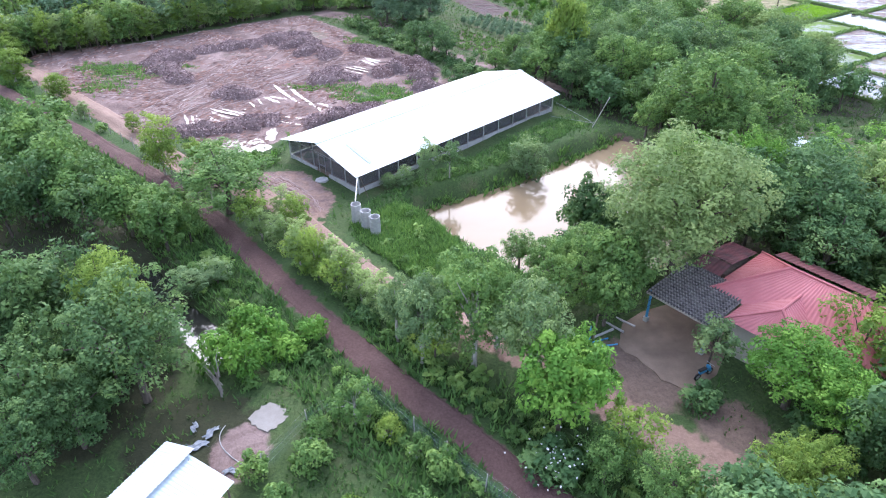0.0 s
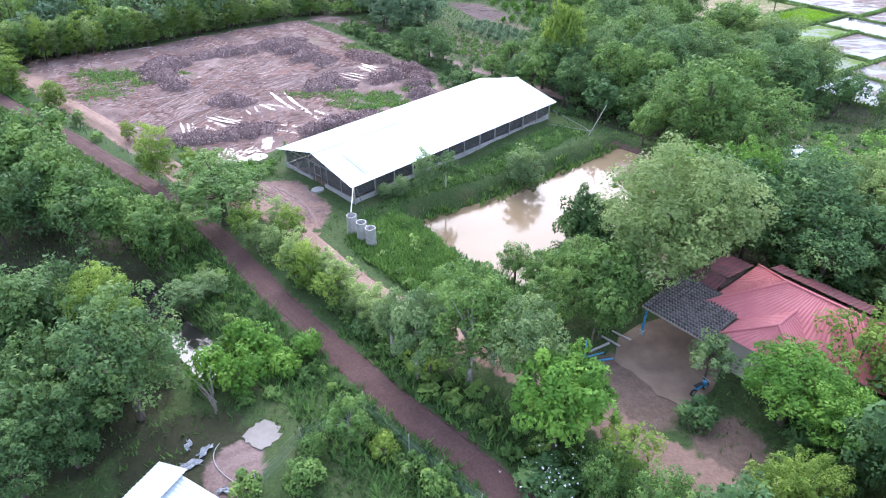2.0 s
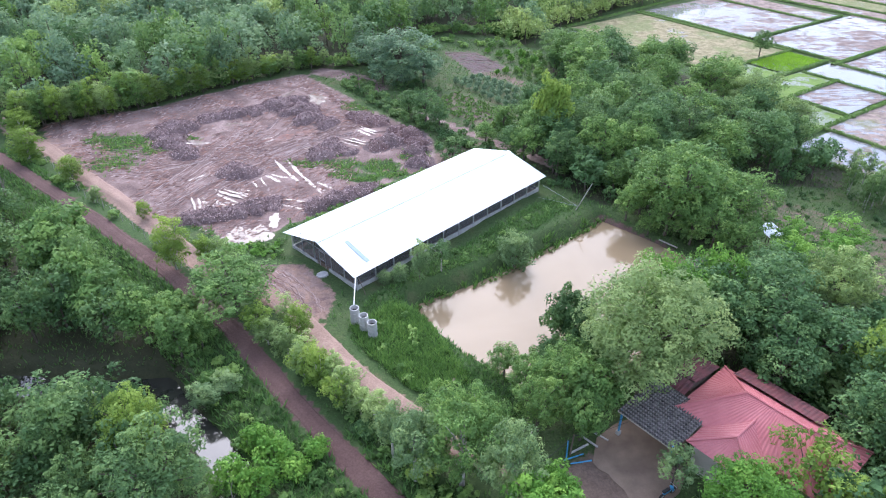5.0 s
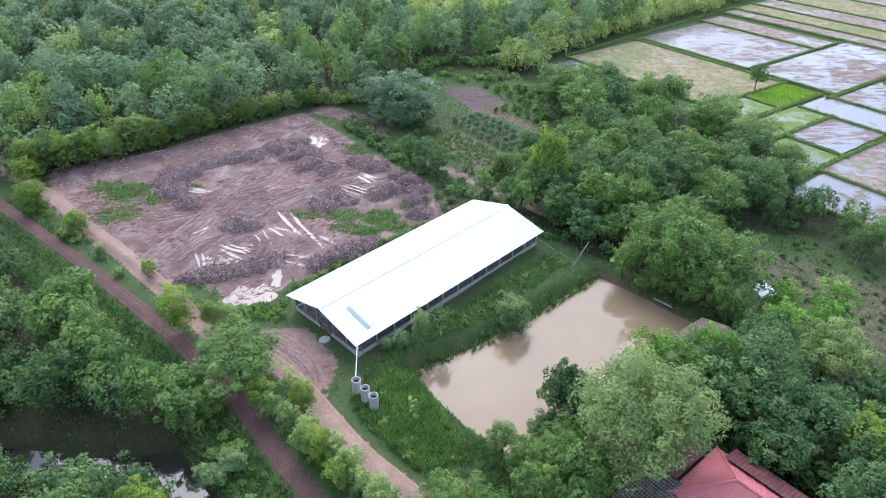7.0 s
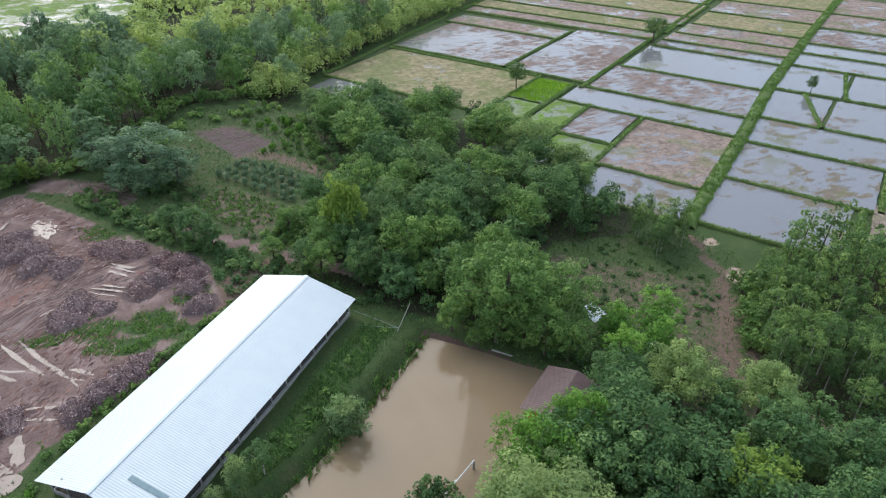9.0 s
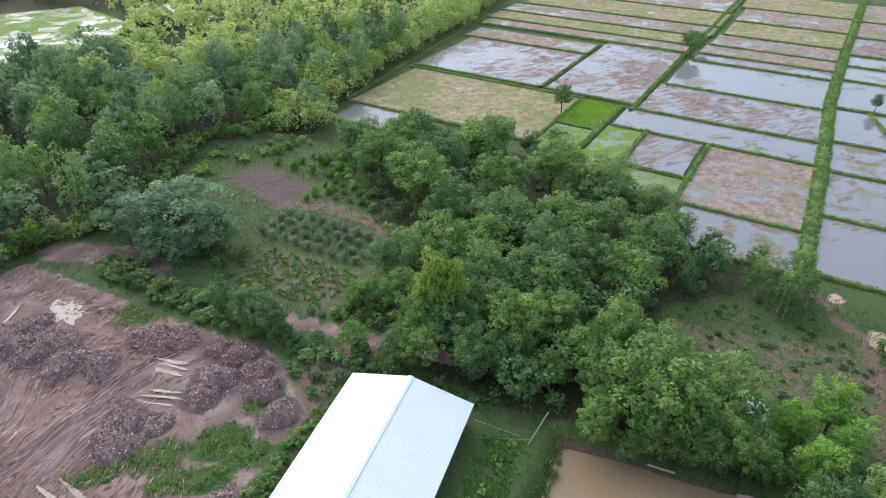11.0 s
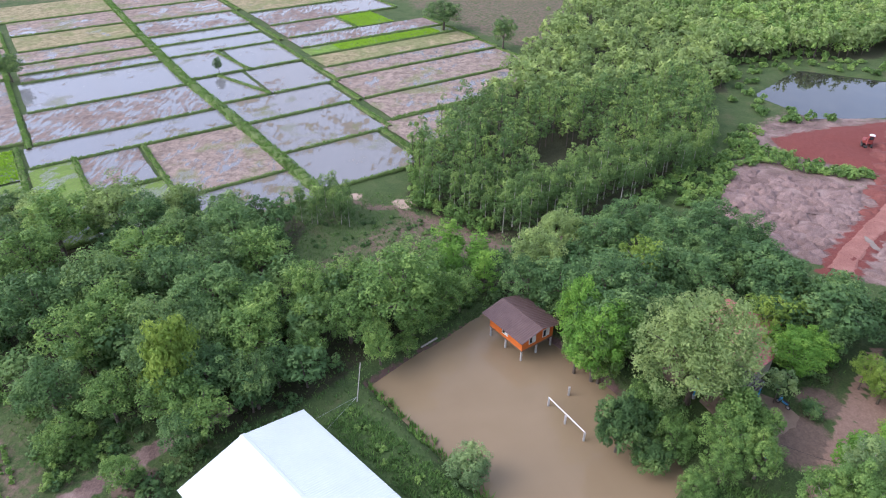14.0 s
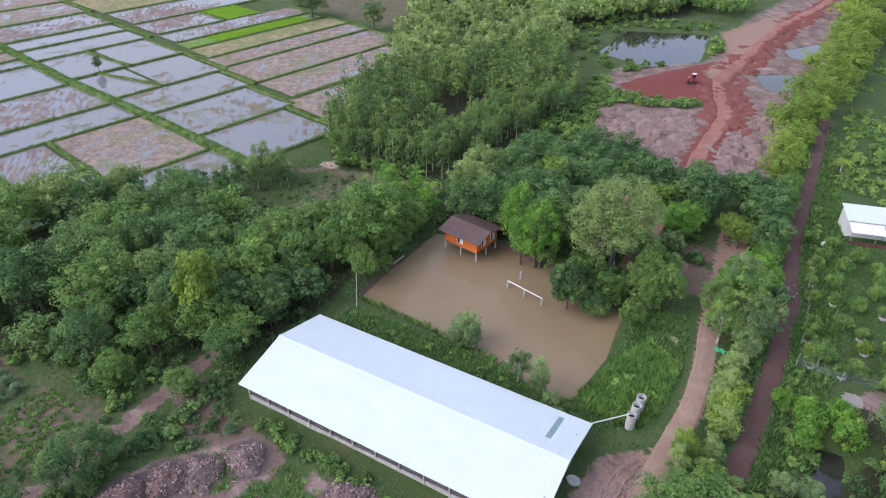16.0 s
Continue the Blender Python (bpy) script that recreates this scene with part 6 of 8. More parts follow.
def carport():
    h = thing("carport", 18.9, 38.7, 0, -51, "carport with dirty black and grey fibre-sheet roof", "carport")
    bm = bmesh.new()
    sheet(bm, (-2.7, 2.6, 3.3), (2.7, 2.6, 3.3), (2.7, -2.6, 2.8), (-2.7, -2.6, 2.8), 22, 0.1)
    part("roof_sheet", bm, GREY_SHEET, h)
    bm = bmesh.new()
    box(bm, (5.4, 0.1, 0.16), at(0, -2.5, 2.7))
    part("eave_beam", bm, plain("pale_beam", (0.4, 0.36, 0.3), (0.55, 0.5, 0.43)), h)
    for x in (-2.4, 2.4):
        for y in (-2.3, 2.3):
            bm = bmesh.new()
            rod(bm, (x, y, 0), (x, y, 2.85), 0.1)
            post = part("post", bm, BLUE_PAINT, h, "blue painted post")
            bm = bmesh.new()
            box(bm, (0.35, 0.35, 0.5), at(x, y, 0.2), 0.03)
            part("footing", bm, CONCRETE, post, "concrete footing")
    return h


carport()


def court():
    bm = bmesh.new()
    zs = [height(x, y) for x, y in COURT]
    top = max(zs) + 0.06
    ring = [bm.verts.new((x, y, top)) for x, y in COURT]
    f = bm.faces.new(ring)
    f.normal_update()
    if f.normal.z < 0:
        f.normal_flip()
    ext = bmesh.ops.extrude_face_region(bm, geom=[f])
    bmesh.ops.translate(bm, verts=[v for v in ext["geom"] if isinstance(v, bmesh.types.BMVert)], vec=(0, 0, -0.4))
    bmesh.ops.recalc_face_normals(bm, faces=bm.faces[:])
    tagged(part("concrete_court", bm, CONCRETE_OLD), "stained concrete yard with broken edge beside the house", "concrete yard", kind="structure")


court()


def zinc_shed(x, y, turn, lx, label):
    h = thing("farm_shed", x, y, height(x, y), turn, label, "shed")
    bm = bmesh.new()
    sheet(bm, (-lx / 2, -0.1, 3.25), (lx / 2, -0.1, 3.25), (lx / 2, 2.1, 2.75), (-lx / 2, 2.1, 2.75), int(lx * 4), 0.03)
    part("roof_slope", bm, ROOF_SHEET, h, "zinc roof sheets")
    bm = bmesh.new()
    sheet(bm, (-lx / 2, 0.1, 3.0), (lx / 2 - 0.3, 0.1, 3.0), (lx / 2 - 0.3, -2.9, 2.3), (-lx / 2, -2.9, 2.3), int(lx * 4), 0.03)
    part("lower_roof", bm, ROOF_SHEET, h, "zinc roof sheets")
    for i in range(4):
        for y, t in ((-2.6, 2.35), (-0.1, 2.95), (1.9, 2.75)):
            bm = bmesh.new()
            px = -lx / 2 + 0.3 + i * (lx - 0.9) / 3
            rod(bm, (px, y, -0.2), (px, y, t), 0.06)
            part("post", bm, DARK_WOOD, h)
    bm = bmesh.new()
    box(bm, (lx - 0.7, 0.1, 1.9), at(0, 1.7, 0.95))
    part("back_wall", bm, CONCRETE_OLD, h)
    bm = bmesh.new()
    box(bm, (lx - 0.4, 4.4, 0.2), at(0, -0.4, 0.0))
    part("floor_slab", bm, CONCRETE_OLD, h)
    return h


zinc_shed(-15.2, 20.9, 65, 7.0, "open shed with white two-level zinc roof")

# ---- mud yard: mulch heaps, ruts and puddles ----


def heap(x, y, rx, ry, h, turn, label, seed, soil=MULCH):
    """A dumped heap of shredded bark: an uneven mound with loose chips over it."""
    r = np.random.RandomState(seed)
    n = 24
    a, b = np.meshgrid(np.linspace(-1.15, 1.15, n), np.linspace(-1.15, 1.15, n))
    rad = np.hypot(a, b)
    bump = swell(a * 3 + x, b * 3 + y, 2.6, seed) * 0.1
    rim = 1 + 0.16 * np.sin(np.arctan2(b, a) * 3 + seed) + 0.08 * np.sin(np.arctan2(b, a) * 7 + seed * 2)
    z = np.sqrt(np.clip(1 - (rad / rim) ** 2, 0, 1)) ** 1.25 * (1 + bump * 1.5) * h - 0.1
    ct, st_ = math.cos(turn), math.sin(turn)
    wx, wy = a * rx * ct - b * ry * st_, a * rx * st_ + b * ry * ct
    base = land(wx + x, wy + y) - height(x, y)
    v = np.stack([wx, wy, z + base], axis=-1).reshape(-1, 3)
    i = np.arange(n * n).reshape(n, n)
    f = np.stack([i[:-1, :-1], i[:-1, 1:], i[1:, 1:], i[1:, :-1]], axis=-1).reshape(-1, 4)
    e = thing("mulch_heap", x, y, height(x, y), 0, label, "mulch heap", "mulch heaps")
    finish("mound", quick_mesh("mound", v, f, smooth=True), soil, e)
    k = int(380 * rx * ry) + 60
    pick = r.randint(0, n * n, k)
    p = v[pick] + np.stack([r.uniform(-0.12, 0.12, k) * rx, r.uniform(-0.12, 0.12, k) * ry, np.zeros(k)], axis=1)
    ok = z.ravel()[pick] > 0.02
    p = p[ok]
    cv, cf, _ = leaves(r, p + np.array([0, 0, 0.02]), np.full(len(p), 0.06), 1, 0.26, 0.0, 0.5, 0.5)
    chips = finish("chip_layer", quick_mesh("chips", cv, cf), CHIPS, e)
    chips["kind"] = "stuff"
    return e


ch = Shade("bark_chips", rough=0.85, spec=0.3)
ch.color(ch.ramp(ch.island(), (0.0, (0.09, 0.06, 0.058)), (0.4, (0.25, 0.17, 0.16)), (0.8, (0.44, 0.325, 0.305)), (1.0, (0.62, 0.5, 0.47))))
CHIPS = ch.m
RED_MULCH = earth("reddish_mulch", (0.1, 0.06, 0.055), (0.19, 0.12, 0.108), (0.3, 0.21, 0.19))
RUSTY = "heap of reddish-brown shredded bark on mud"
PURPLE, GREY_HEAP = "heap of purple-brown shredded bark on mud", "heap of blue-grey shredded bark on mud"
for k in range(6):
    f = k / 5
    heap(-32.2 + 9.6 * f, 75.6 + 4.4 * f - 0.6 * math.sin(f * 3.1), 2.2, 1.8, 0.95 + 0.3 * math.sin(k * 2.1), 0.4 + k * 0.3, GREY_HEAP, 200 + k)
for k in range(4):
    f = k / 3
    heap(-15.9 + 6.4 * f, 78.8 + 4.8 * f, 2.2, 1.8, 1.15 + 0.2 * math.sin(k * 1.7), 0.6 + k * 0.4, PURPLE, 210 + k)
for k, (x, y, s) in enumerate(HEAPS):
    red = x > -16 and y > 97 and k != 15
    apart = x > -11 and y < 107
    heap(x, y, s * (1.02 if apart else 1.4), s * (0.92 if apart else 1.1), 0.62 * s if apart else 0.48 * s + 0.1, k * 0.7, GREY_HEAP if k in (0, 2, 15) else RUSTY if red else PURPLE, 220 + k, RED_MULCH if red else MULCH)

RUTS = [(-33.5, 82.2, -31.4, 77.6), (-38.1, 109.0, -32.2, 107.5), (-30.2, 120.7, -27.4, 126.8), (-42.2, 101.0, -37.7, 100.7), (-34.4, 98.2, -32.6, 101.4), (-28.8, 100.4, -26.6, 102.8), (-30.4, 86.8, -28.2, 89.2), (-36.0, 86.2, -33.4, 88.8), (-31.7, 81.4, -29.2, 78.0), (-29.9, 81.0, -26.6, 78.8), (-31.6, 84.1, -26.5, 81.0), (-28.5, 84.0, -25.7, 82.8), (-27.0, 86.8, -25.5, 84.8), (-26.2, 88.0, -24.3, 85.2), (-25.3, 88.9, -21.9, 86.7), (-25.0, 93.7, -19.8, 85.9), (-23.0, 93.7, -16.2, 82.6),
        (-18.2, 86.2, -14.8, 83.4), (-21.6, 81.3, -17.6, 80.0), (-21.8, 79.8, -17.6, 78.4), (-39.1, 90.3, -37.7, 95.3), (-41.2, 101.7, -36.8, 100.2), (-37.1, 102.8, -36.7, 106.6), (-21.1, 97.5, -18.9, 98.2), (-15.6, 102.0, -10.9, 98.8), (-14.1, 106.8, -9.9, 103.5), (-47.6, 100.3, -46.2, 101.8)]


def puddle(outline, name, label, level=None):
    """A thin sheet of standing water with a muddy bottom, laid over the low ground."""
    bm = bmesh.new()
    top = max(height(x, y) for x, y in outline) + 0.012
    vs = [bm.verts.new((x, y, level if level is not None else max(height(x, y) + 0.012, top - 0.1))) for x, y in outline]
    f = bm.faces.new(vs)
    f.normal_update()
    if f.normal.z < 0:
        f.normal_flip()
    bmesh.ops.triangulate(bm, faces=bm.faces[:])
    tagged(part(name, bm, PUDDLE, smooth=True), label, "puddle", "yard puddles", "structure")


for k, (x0, y0, x1, y1) in enumerate(RUTS):
    r = np.random.RandomState(300 + k)
    n = 9
    dx, dy = x1 - x0, y1 - y0
    ln = math.hypot(dx, dy)
    ox, oy = -dy / ln, dx / ln
    offs = [0.0] if k in (15, 16, 18, 19) else [-0.62, 0.0, 0.58] if k in (0, 8, 9, 10, 24, 25) else [-0.4, 0.38] if k not in (2, 4, 12, 13, 21) else [0.0]
    for off in offs:
        w = 0.27 if k in (15, 16) else 0.16 if k in (18, 19) else 0.12 + 0.16 * r.rand() ** 1.5
        fan = off * r.uniform(0.2, 1.0)
        cut0, cut1 = (0.0, 1.0) if len(offs) == 1 else (r.uniform(0, 0.22), r.uniform(0.78, 1.0))
        side_a, side_b = [], []
        for i in range(n + 1):
            f = cut0 + (cut1 - cut0) * i / n
            taper = min(1.0, 0.2 + 4 * min(i / n, 1 - i / n))
            wob = off + fan * f + 0.1 * math.sin(f * 5 + k + off * 3)
            a1, b1 = w * taper * r.uniform(0.65, 1.35), w * taper * r.uniform(0.65, 1.35)
            side_a.append((x0 + dx * f + ox * (wob + a1), y0 + dy * f + oy * (wob + a1)))
            side_b.append((x0 + dx * f + ox * (wob - b1), y0 + dy * f + oy * (wob - b1)))
        puddle(side_a + side_b[::-1], "rut_puddle", "wheel rut filled with bright rainwater")
for x, y, rx, ry in MUD_PUDDLES:
    r = np.random.RandomState(int(abs(x * 10)))
    ring = []
    for i in range(60):
        a = 6.2832 * i / 60
        q = 1 + 0.28 * math.sin(a * 2 + x) + 0.16 * math.sin(a * 5 + y) + 0.08 * math.sin(a * 11 + x) + r.uniform(-0.05, 0.05)
        ring.append((x + rx * q * math.cos(a), y + ry * q * math.sin(a)))
    puddle(ring, "mud_puddle", "wide shallow puddle on the mud yard", -0.035)


cm = Shade("churned_mud", rough=0.8, spec=0.35)
cm.color(cm.mix(0.4, cm.ramp(cm.island(), (0.0, (0.09, 0.045, 0.035)), (0.3, (0.2, 0.1, 0.075)), (0.55, (0.22, 0.15, 0.13)), (0.8, (0.36, 0.27, 0.24)), (1.0, (0.55, 0.46, 0.42))), cm.ramp(cm.noise(cm.place(), 3.0, 5.0), (0.3, (0.08, 0.05, 0.045)), (0.7, (0.3, 0.22, 0.195)))))
CHURNED = cm.m


def rut_ridges():
    """Low ridges of churned mud along the wheel lines."""
    r = np.random.RandomState(77)
    lines = [((-60, 99), (-40, 93), (-24, 98)), ((-52, 90), (-36, 92), (-26, 104)), ((-40, 80), (-36, 92), (-30, 108)), ((-36, 76), (-30, 92), (-14, 104)), ((-30, 92), (-20, 104), (-8, 106)), ((-33, 96), (-28, 108), (-26, 122)), ((-21, 63.5), (-16, 60), (-13.5, 55))]
    vs, fs, off = [], [], 0
    for ln in lines:
        for k in range(80):
            sh = r.uniform(-3.8, 3.8) * (0.6 if ln[0][1] < 70 else 1.0)
            p = [Vector((*q, 0)) for q in ln]
            t0, t1 = sorted(r.uniform(0, 1, 2))
            if t1 - t0 < 0.25:
                t1 = min(1.0, t0 + 0.3)
            path = []
            for i in range(13):
                t = t0 + (t1 - t0) * i / 12
                q = p[0] * (1 - t) ** 2 + p[1] * 2 * t * (1 - t) + p[2] * t * t
                d = ((p[1] - p[0]) * (1 - t) + (p[2] - p[1]) * t).normalized()
                q = q + Vector((-d.y, d.x, 0)) * (sh + 0.1 * math.sin(i * 1.3 + k))
                path.append((q.x, q.y, height(q.x, q.y) - 0.02))
            v, f = tube(path, [0.02] + [q * r.uniform(0.7, 1.3) for q in [r.uniform(0.03, 0.085)] * 11] + [0.02], 4)
            vs.append(v)
            fs.append(f + off)
            off += len(v)
    me = quick_mesh("mud_ridges", np.concatenate(vs), np.concatenate(fs), smooth=True)
    tagged(finish("mud_ridges", me, CHURNED), "churned mud ridges along wheel tracks", "mud", kind="stuff")


rut_ridges()


def yard_litter():
    """Strips of bark, clods and broken sticks strewn over the mud, drawn out along the wheel lines."""
    r = np.random.RandomState(91)
    p = scatter(YARD, 0.42, 92)
    lay = swell(p[:, 0] * 0.8 + p[:, 1] * 0.6, (p[:, 1] * 0.8 - p[:, 0] * 0.6) * 0.35, 7.0, 93)
    p = p[(r.uniform(-0.5, 1.3, len(p)) < lay + 0.25) & ((p[:, 0] < -12) | (r.uniform(0, 1, len(p)) < 0.2))]
    k = len(p)
    a = 0.7 + 0.5 * swell(p[:, 0], p[:, 1], 30.0, 94) + r.normal(0, 0.35, k)
    ln, w = r.uniform(0.12, 0.75, k), r.uniform(0.03, 0.11, k)
    z = land(p[:, 0], p[:, 1])
    c, s_ = np.cos(a), np.sin(a)
    v = np.stack([np.stack([p[:, 0] - c * ln - s_ * w, p[:, 1] - s_ * ln + c * w, z - 0.02], axis=1), np.stack([p[:, 0] - c * ln * 0.6 + s_ * w, p[:, 1] - s_ * ln * 0.6 - c * w, z - 0.02], axis=1),
                  np.stack([p[:, 0] + c * ln, p[:, 1] + s_ * ln, z - 0.02], axis=1), np.stack([p[:, 0], p[:, 1], z + r.uniform(0.06, 0.2, k)], axis=1)], axis=1).reshape(-1, 3)
    i = np.arange(k)[:, None] * 4
    f = np.concatenate([i + np.array([q]) for q in ((0, 1, 3), (1, 2, 3), (2, 0, 3))])
    tagged(finish("yard_litter", quick_mesh("yard_litter", v, f), LITTER), "bark strips and clods strewn over churned mud", "bark litter", kind="stuff")


lt = Shade("bark_litter", rough=0.85, spec=0.3)
LITTER_TONES = lt.ramp(lt.island(), (0.0, (0.1, 0.06, 0.05)), (0.35, (0.2, 0.125, 0.105)), (0.6, (0.3, 0.155, 0.11)), (0.85, (0.36, 0.27, 0.24)), (1.0, (0.55, 0.46, 0.42)))
lt.color(lt.mix(0.35, LITTER_TONES, lt.ramp(lt.noise(lt.place(), 0.25, 4.0), (0.35, (0.13, 0.085, 0.08)), (0.6, (0.3, 0.17, 0.13)))))
LITTER = lt.m
yard_litter()

# ---- undergrowth ----


def free_ground(xy):
    """How much of the ground is open to weeds, from 0 to 1."""
    x, y = xy[:, 0], xy[:, 1]
    ok = smooth((line_gap(x, y, MAIN_ROAD) - 1.6) / 0.8) * smooth((line_gap(x, y, TRACK) - 1.7) / 0.8) * smooth((line_gap(x, y, HOUSE_LANE) - 1.5) / 0.8) * smooth((line_gap(x, y, LANE_IN_WOOD) - 1.5) / 0.8)
    for poly in (POND, YARD, APRON, COURT, SOIL_PLOT, ROW_PLOT, MOUNDS, FILL_PAD, BUSH_PLOT):
        ok = ok * smooth((-within(x, y, poly) + 0.2) / 0.8)
    for poly in POOLS:
        ok = ok * smooth((-within(x, y, poly) - 1.5) / 1.5)
    ok = ok * smooth((line_gap(x, y, FILL_ROAD) - 4.5) / 2) * smooth((-within(x, y, SAND_FLAT) + 0.5) / 1.5)
    bx, by = x + 1.46, y - 75.95
    a = radians(BARN_TURN)
    lx, ly = bx * math.cos(a) + by * math.sin(a), by * math.cos(a) - bx * math.sin(a)
    ok = np.where((np.abs(lx) < 18.2) & (np.abs(ly) < 7.8), 0.0, ok)
    ok = np.where((np.hypot(x - 26.5, y - 37) < 7) | (np.hypot(x - 19, y - 38.5) < 4) | (np.hypot(x - 29.5, y - 59) < 4.5) | (np.hypot(x + 14.6, y - 21.6) < 4.2) | (np.hypot(x + 12, y - 27) < 3.4) | (np.hypot(x - 13, y - 33) < 3.6), 0.0, ok)
    ok = np.where(line_gap(x, y, DITCH) < 1.6, 0.0, ok)
    u, v = to_paddy(x, y)
    return np.where((u > -2) & (v < 112) & (v > -88), 0.0, ok)


BUSH_PLOT = [(3.2, 130), (8, 134.6), (19.6, 119.5), (15, 114.6)]


def thicket(name, poly, gap, seed, keep, wide, tall, leaf, label, clumps=8, per=12, size=0.4):
    p = scatter(poly, gap, seed)
    p = p[np.random.RandomState(seed + 1).uniform(0, 1, len(p)) < keep * free_ground(p)]
    woodland(name, p, wide, tall, leaf, label, seed + 2, clumps, per, size, trunk=False, base=0.05, lump=0.42)


thicket("undergrowth", [(-25, 50), (-18, 52.5), (-10, 41), (-4.5, 33.5), (-5, 29.5), (-12, 30.5), (-17, 33)], 1.25, 401, 0.42, 0.55, 0.7, "mid", "lush weeds and shrubs beside the ditch", 9, 16, 0.3)
thicket("undergrowth", [(-72, 96), (-66, 101), (-46, 81), (-27, 61.5), (-11, 47), (4, 34), (14, 25), (20, 19), (30, 9), (24, 7), (4, 26), (-22, 57)], 1.15, 404, 0.5, 0.6, 0.95, "mid", "rough shrubs between road and track", 9, 14, 0.3)
thicket("undergrowth", [(13, 93), (20, 113), (26, 160), (54, 150), (64, 128), (70, 104), (60, 93), (46, 92), (40, 84), (24, 81)], 2.4, 407, 0.6, 1.1, 1.8, "dark", "shaded undergrowth in the wood", 8, 14, 0.42)
thicket("undergrowth", [(-20, 130), (-15, 133), (-5, 114), (5, 104), (14, 97.5), (14.5, 92), (7, 93.5), (2, 99), (-6, 108), (-13, 117)], 1.4, 410, 0.62, 0.85, 1.3, "deep", "hedge of shrubs between yard and field", 10, 18, 0.36)
thicket("undergrowth", [(3, 105), (9, 101), (14.5, 97.5), (20, 112), (24, 135), (26, 158), (17, 158), (20, 140), (21, 122), (14, 110)], 1.7, 413, 0.7, 0.9, 1.3, "mid", "rough shrubs beside the vegetable plots", 8, 14, 0.38)
thicket("undergrowth", [(-10, 140), (3, 168), (20, 172), (22, 162), (12, 158), (-1, 152), (-4, 142)], 2.0, 416, 0.5, 0.9, 1.1, "mid", "low shrubs at the forest edge", 8, 12, 0.45)
thicket("undergrowth", [(38, 84), (48, 93), (66, 90), (70, 80), (62, 66), (50, 70), (40, 80)], 1.6, 419, 0.3, 0.45, 0.4, "deep", "low dark weeds on the stubbly clearing", 6, 10, 0.26)
thicket("undergrowth", [(10, 44), (25, 47), (38, 62), (30, 74), (38, 84), (42, 64), (44, 50), (34, 30), (24, 22), (20, 27), (23, 31), (30, 40)], 1.7, 422, 0.75, 0.85, 1.2, "dark", "shrubs under the trees round the house", 8, 14, 0.34)
thicket("undergrowth", [(-30, 24), (-21, 26), (-17.5, 33), (-20, 44), (-45, 50), (-46, 30)], 1.9, 425, 0.8, 0.95, 1.4, "dark", "dark undergrowth beside the ditch", 8, 14, 0.36)
thicket("undergrowth", [(70, 30), (90, 14), (108, 2), (104, -2), (84, 6), (64, 24)], 2.0, 428, 0.9, 1.1, 1.4, "mid", "fresh green bushes between red soil heaps", 8, 12, 0.5)
thicket("undergrowth", [(108, -6), (110, -36), (126, -58), (142, -66), (166, -40), (152, -6), (132, 4)], 2.3, 431, 0.42, 1.1, 1.4, "mid", "bushes round the dug pond", 8, 12, 0.6)
thicket("undergrowth", [(60, -34), (90, -66), (140, -128), (120, -150), (60, -70), (36, -22), (22, -4), (30, -2)], 2.6, 434, 0.3, 0.9, 0.7, "mid", "scrub on the grassland beyond the road", 7, 10, 0.6)
thicket("undergrowth", [(92, 9), (86, 3), (79, -7), (76, -13), (81, -16), (85, -8), (92, -1), (99, 4)], 1.5, 446, 0.9, 1.1, 1.5, "mid", "green bushes between red fill and clay heaps", 8, 12, 0.45)
thicket("undergrowth", [(30, -4), (20, -8), (18, -26), (38, -46), (66, -40), (46, -20)], 1.8, 447, 0.5, 0.9, 1.0, "mid", "low scrub on the grassland beside the road", 7, 12, 0.4)
thicket("undergrowth", [(-12, 37), (-6, 30.5), (-1.5, 25.5), (4, 20), (16, 9), (26, -2), (32, 3), (22, 14.5), (13, 23.5), (3, 32.5), (-5, 41)], 1.0, 462, 0.42, 0.5, 0.7, "mid", "rank weeds along both road edges", 7, 13, 0.26)
thicket("undergrowth", [(-3, 113), (6, 104), (13, 97), (20, 104), (24, 124), (16, 112), (8, 118), (-4, 131), (-11, 134)], 1.25, 464, 0.5, 0.7, 0.9, "dark", "dark scrub round the vegetable plots", 7, 12, 0.3)
thicket("undergrowth", [(-30, 73), (-25, 67), (-19, 65.8), (-14, 64), (-11, 60.5), (-10, 61.5), (-14, 67), (-18.5, 71), (-21, 70)], 0.85, 466, 0.85, 0.5, 0.6, "bright", "knee-high green weeds between yard and barn", 6, 12, 0.22)
thicket("undergrowth", [(-4, 90), (3, 93), (9, 92.5), (14, 91), (20, 86), (19, 83.5), (14, 86), (13, 93), (7, 99.5), (2, 104), (-4, 109), (0, 101)], 1.1, 468, 0.6, 0.65, 0.9, "dark", "dark weeds and scrub behind the barn", 7, 12, 0.28)
thicket("undergrowth", [(-9, 53), (-3.6, 57), (1, 47.5), (3.6, 44.8), (-2, 44), (-7, 49)], 1.5, 437, 0.4, 0.45, 0.5, "mid", "knee-high lush weeds beside the concrete tanks", 7, 14, 0.2)
tank_grass = scatter([(-9.5, 53.5), (-5, 58.5), (-1, 57), (2, 50), (4.2, 45), (-2, 43.5), (-7, 49)], 0.2, 438)
tank_grass = tank_grass[np.random.RandomState(439).uniform(0, 1, len(tank_grass)) < free_ground(tank_grass) * (0.75 + 0.4 * swell(tank_grass[:, 0], tank_grass[:, 1], 1.6, 440))]
tufts("lush_grass", on_land(tank_grass), "weed", "lush light green grass beside the concrete tanks", 0.42, 441, 0.28, 6)
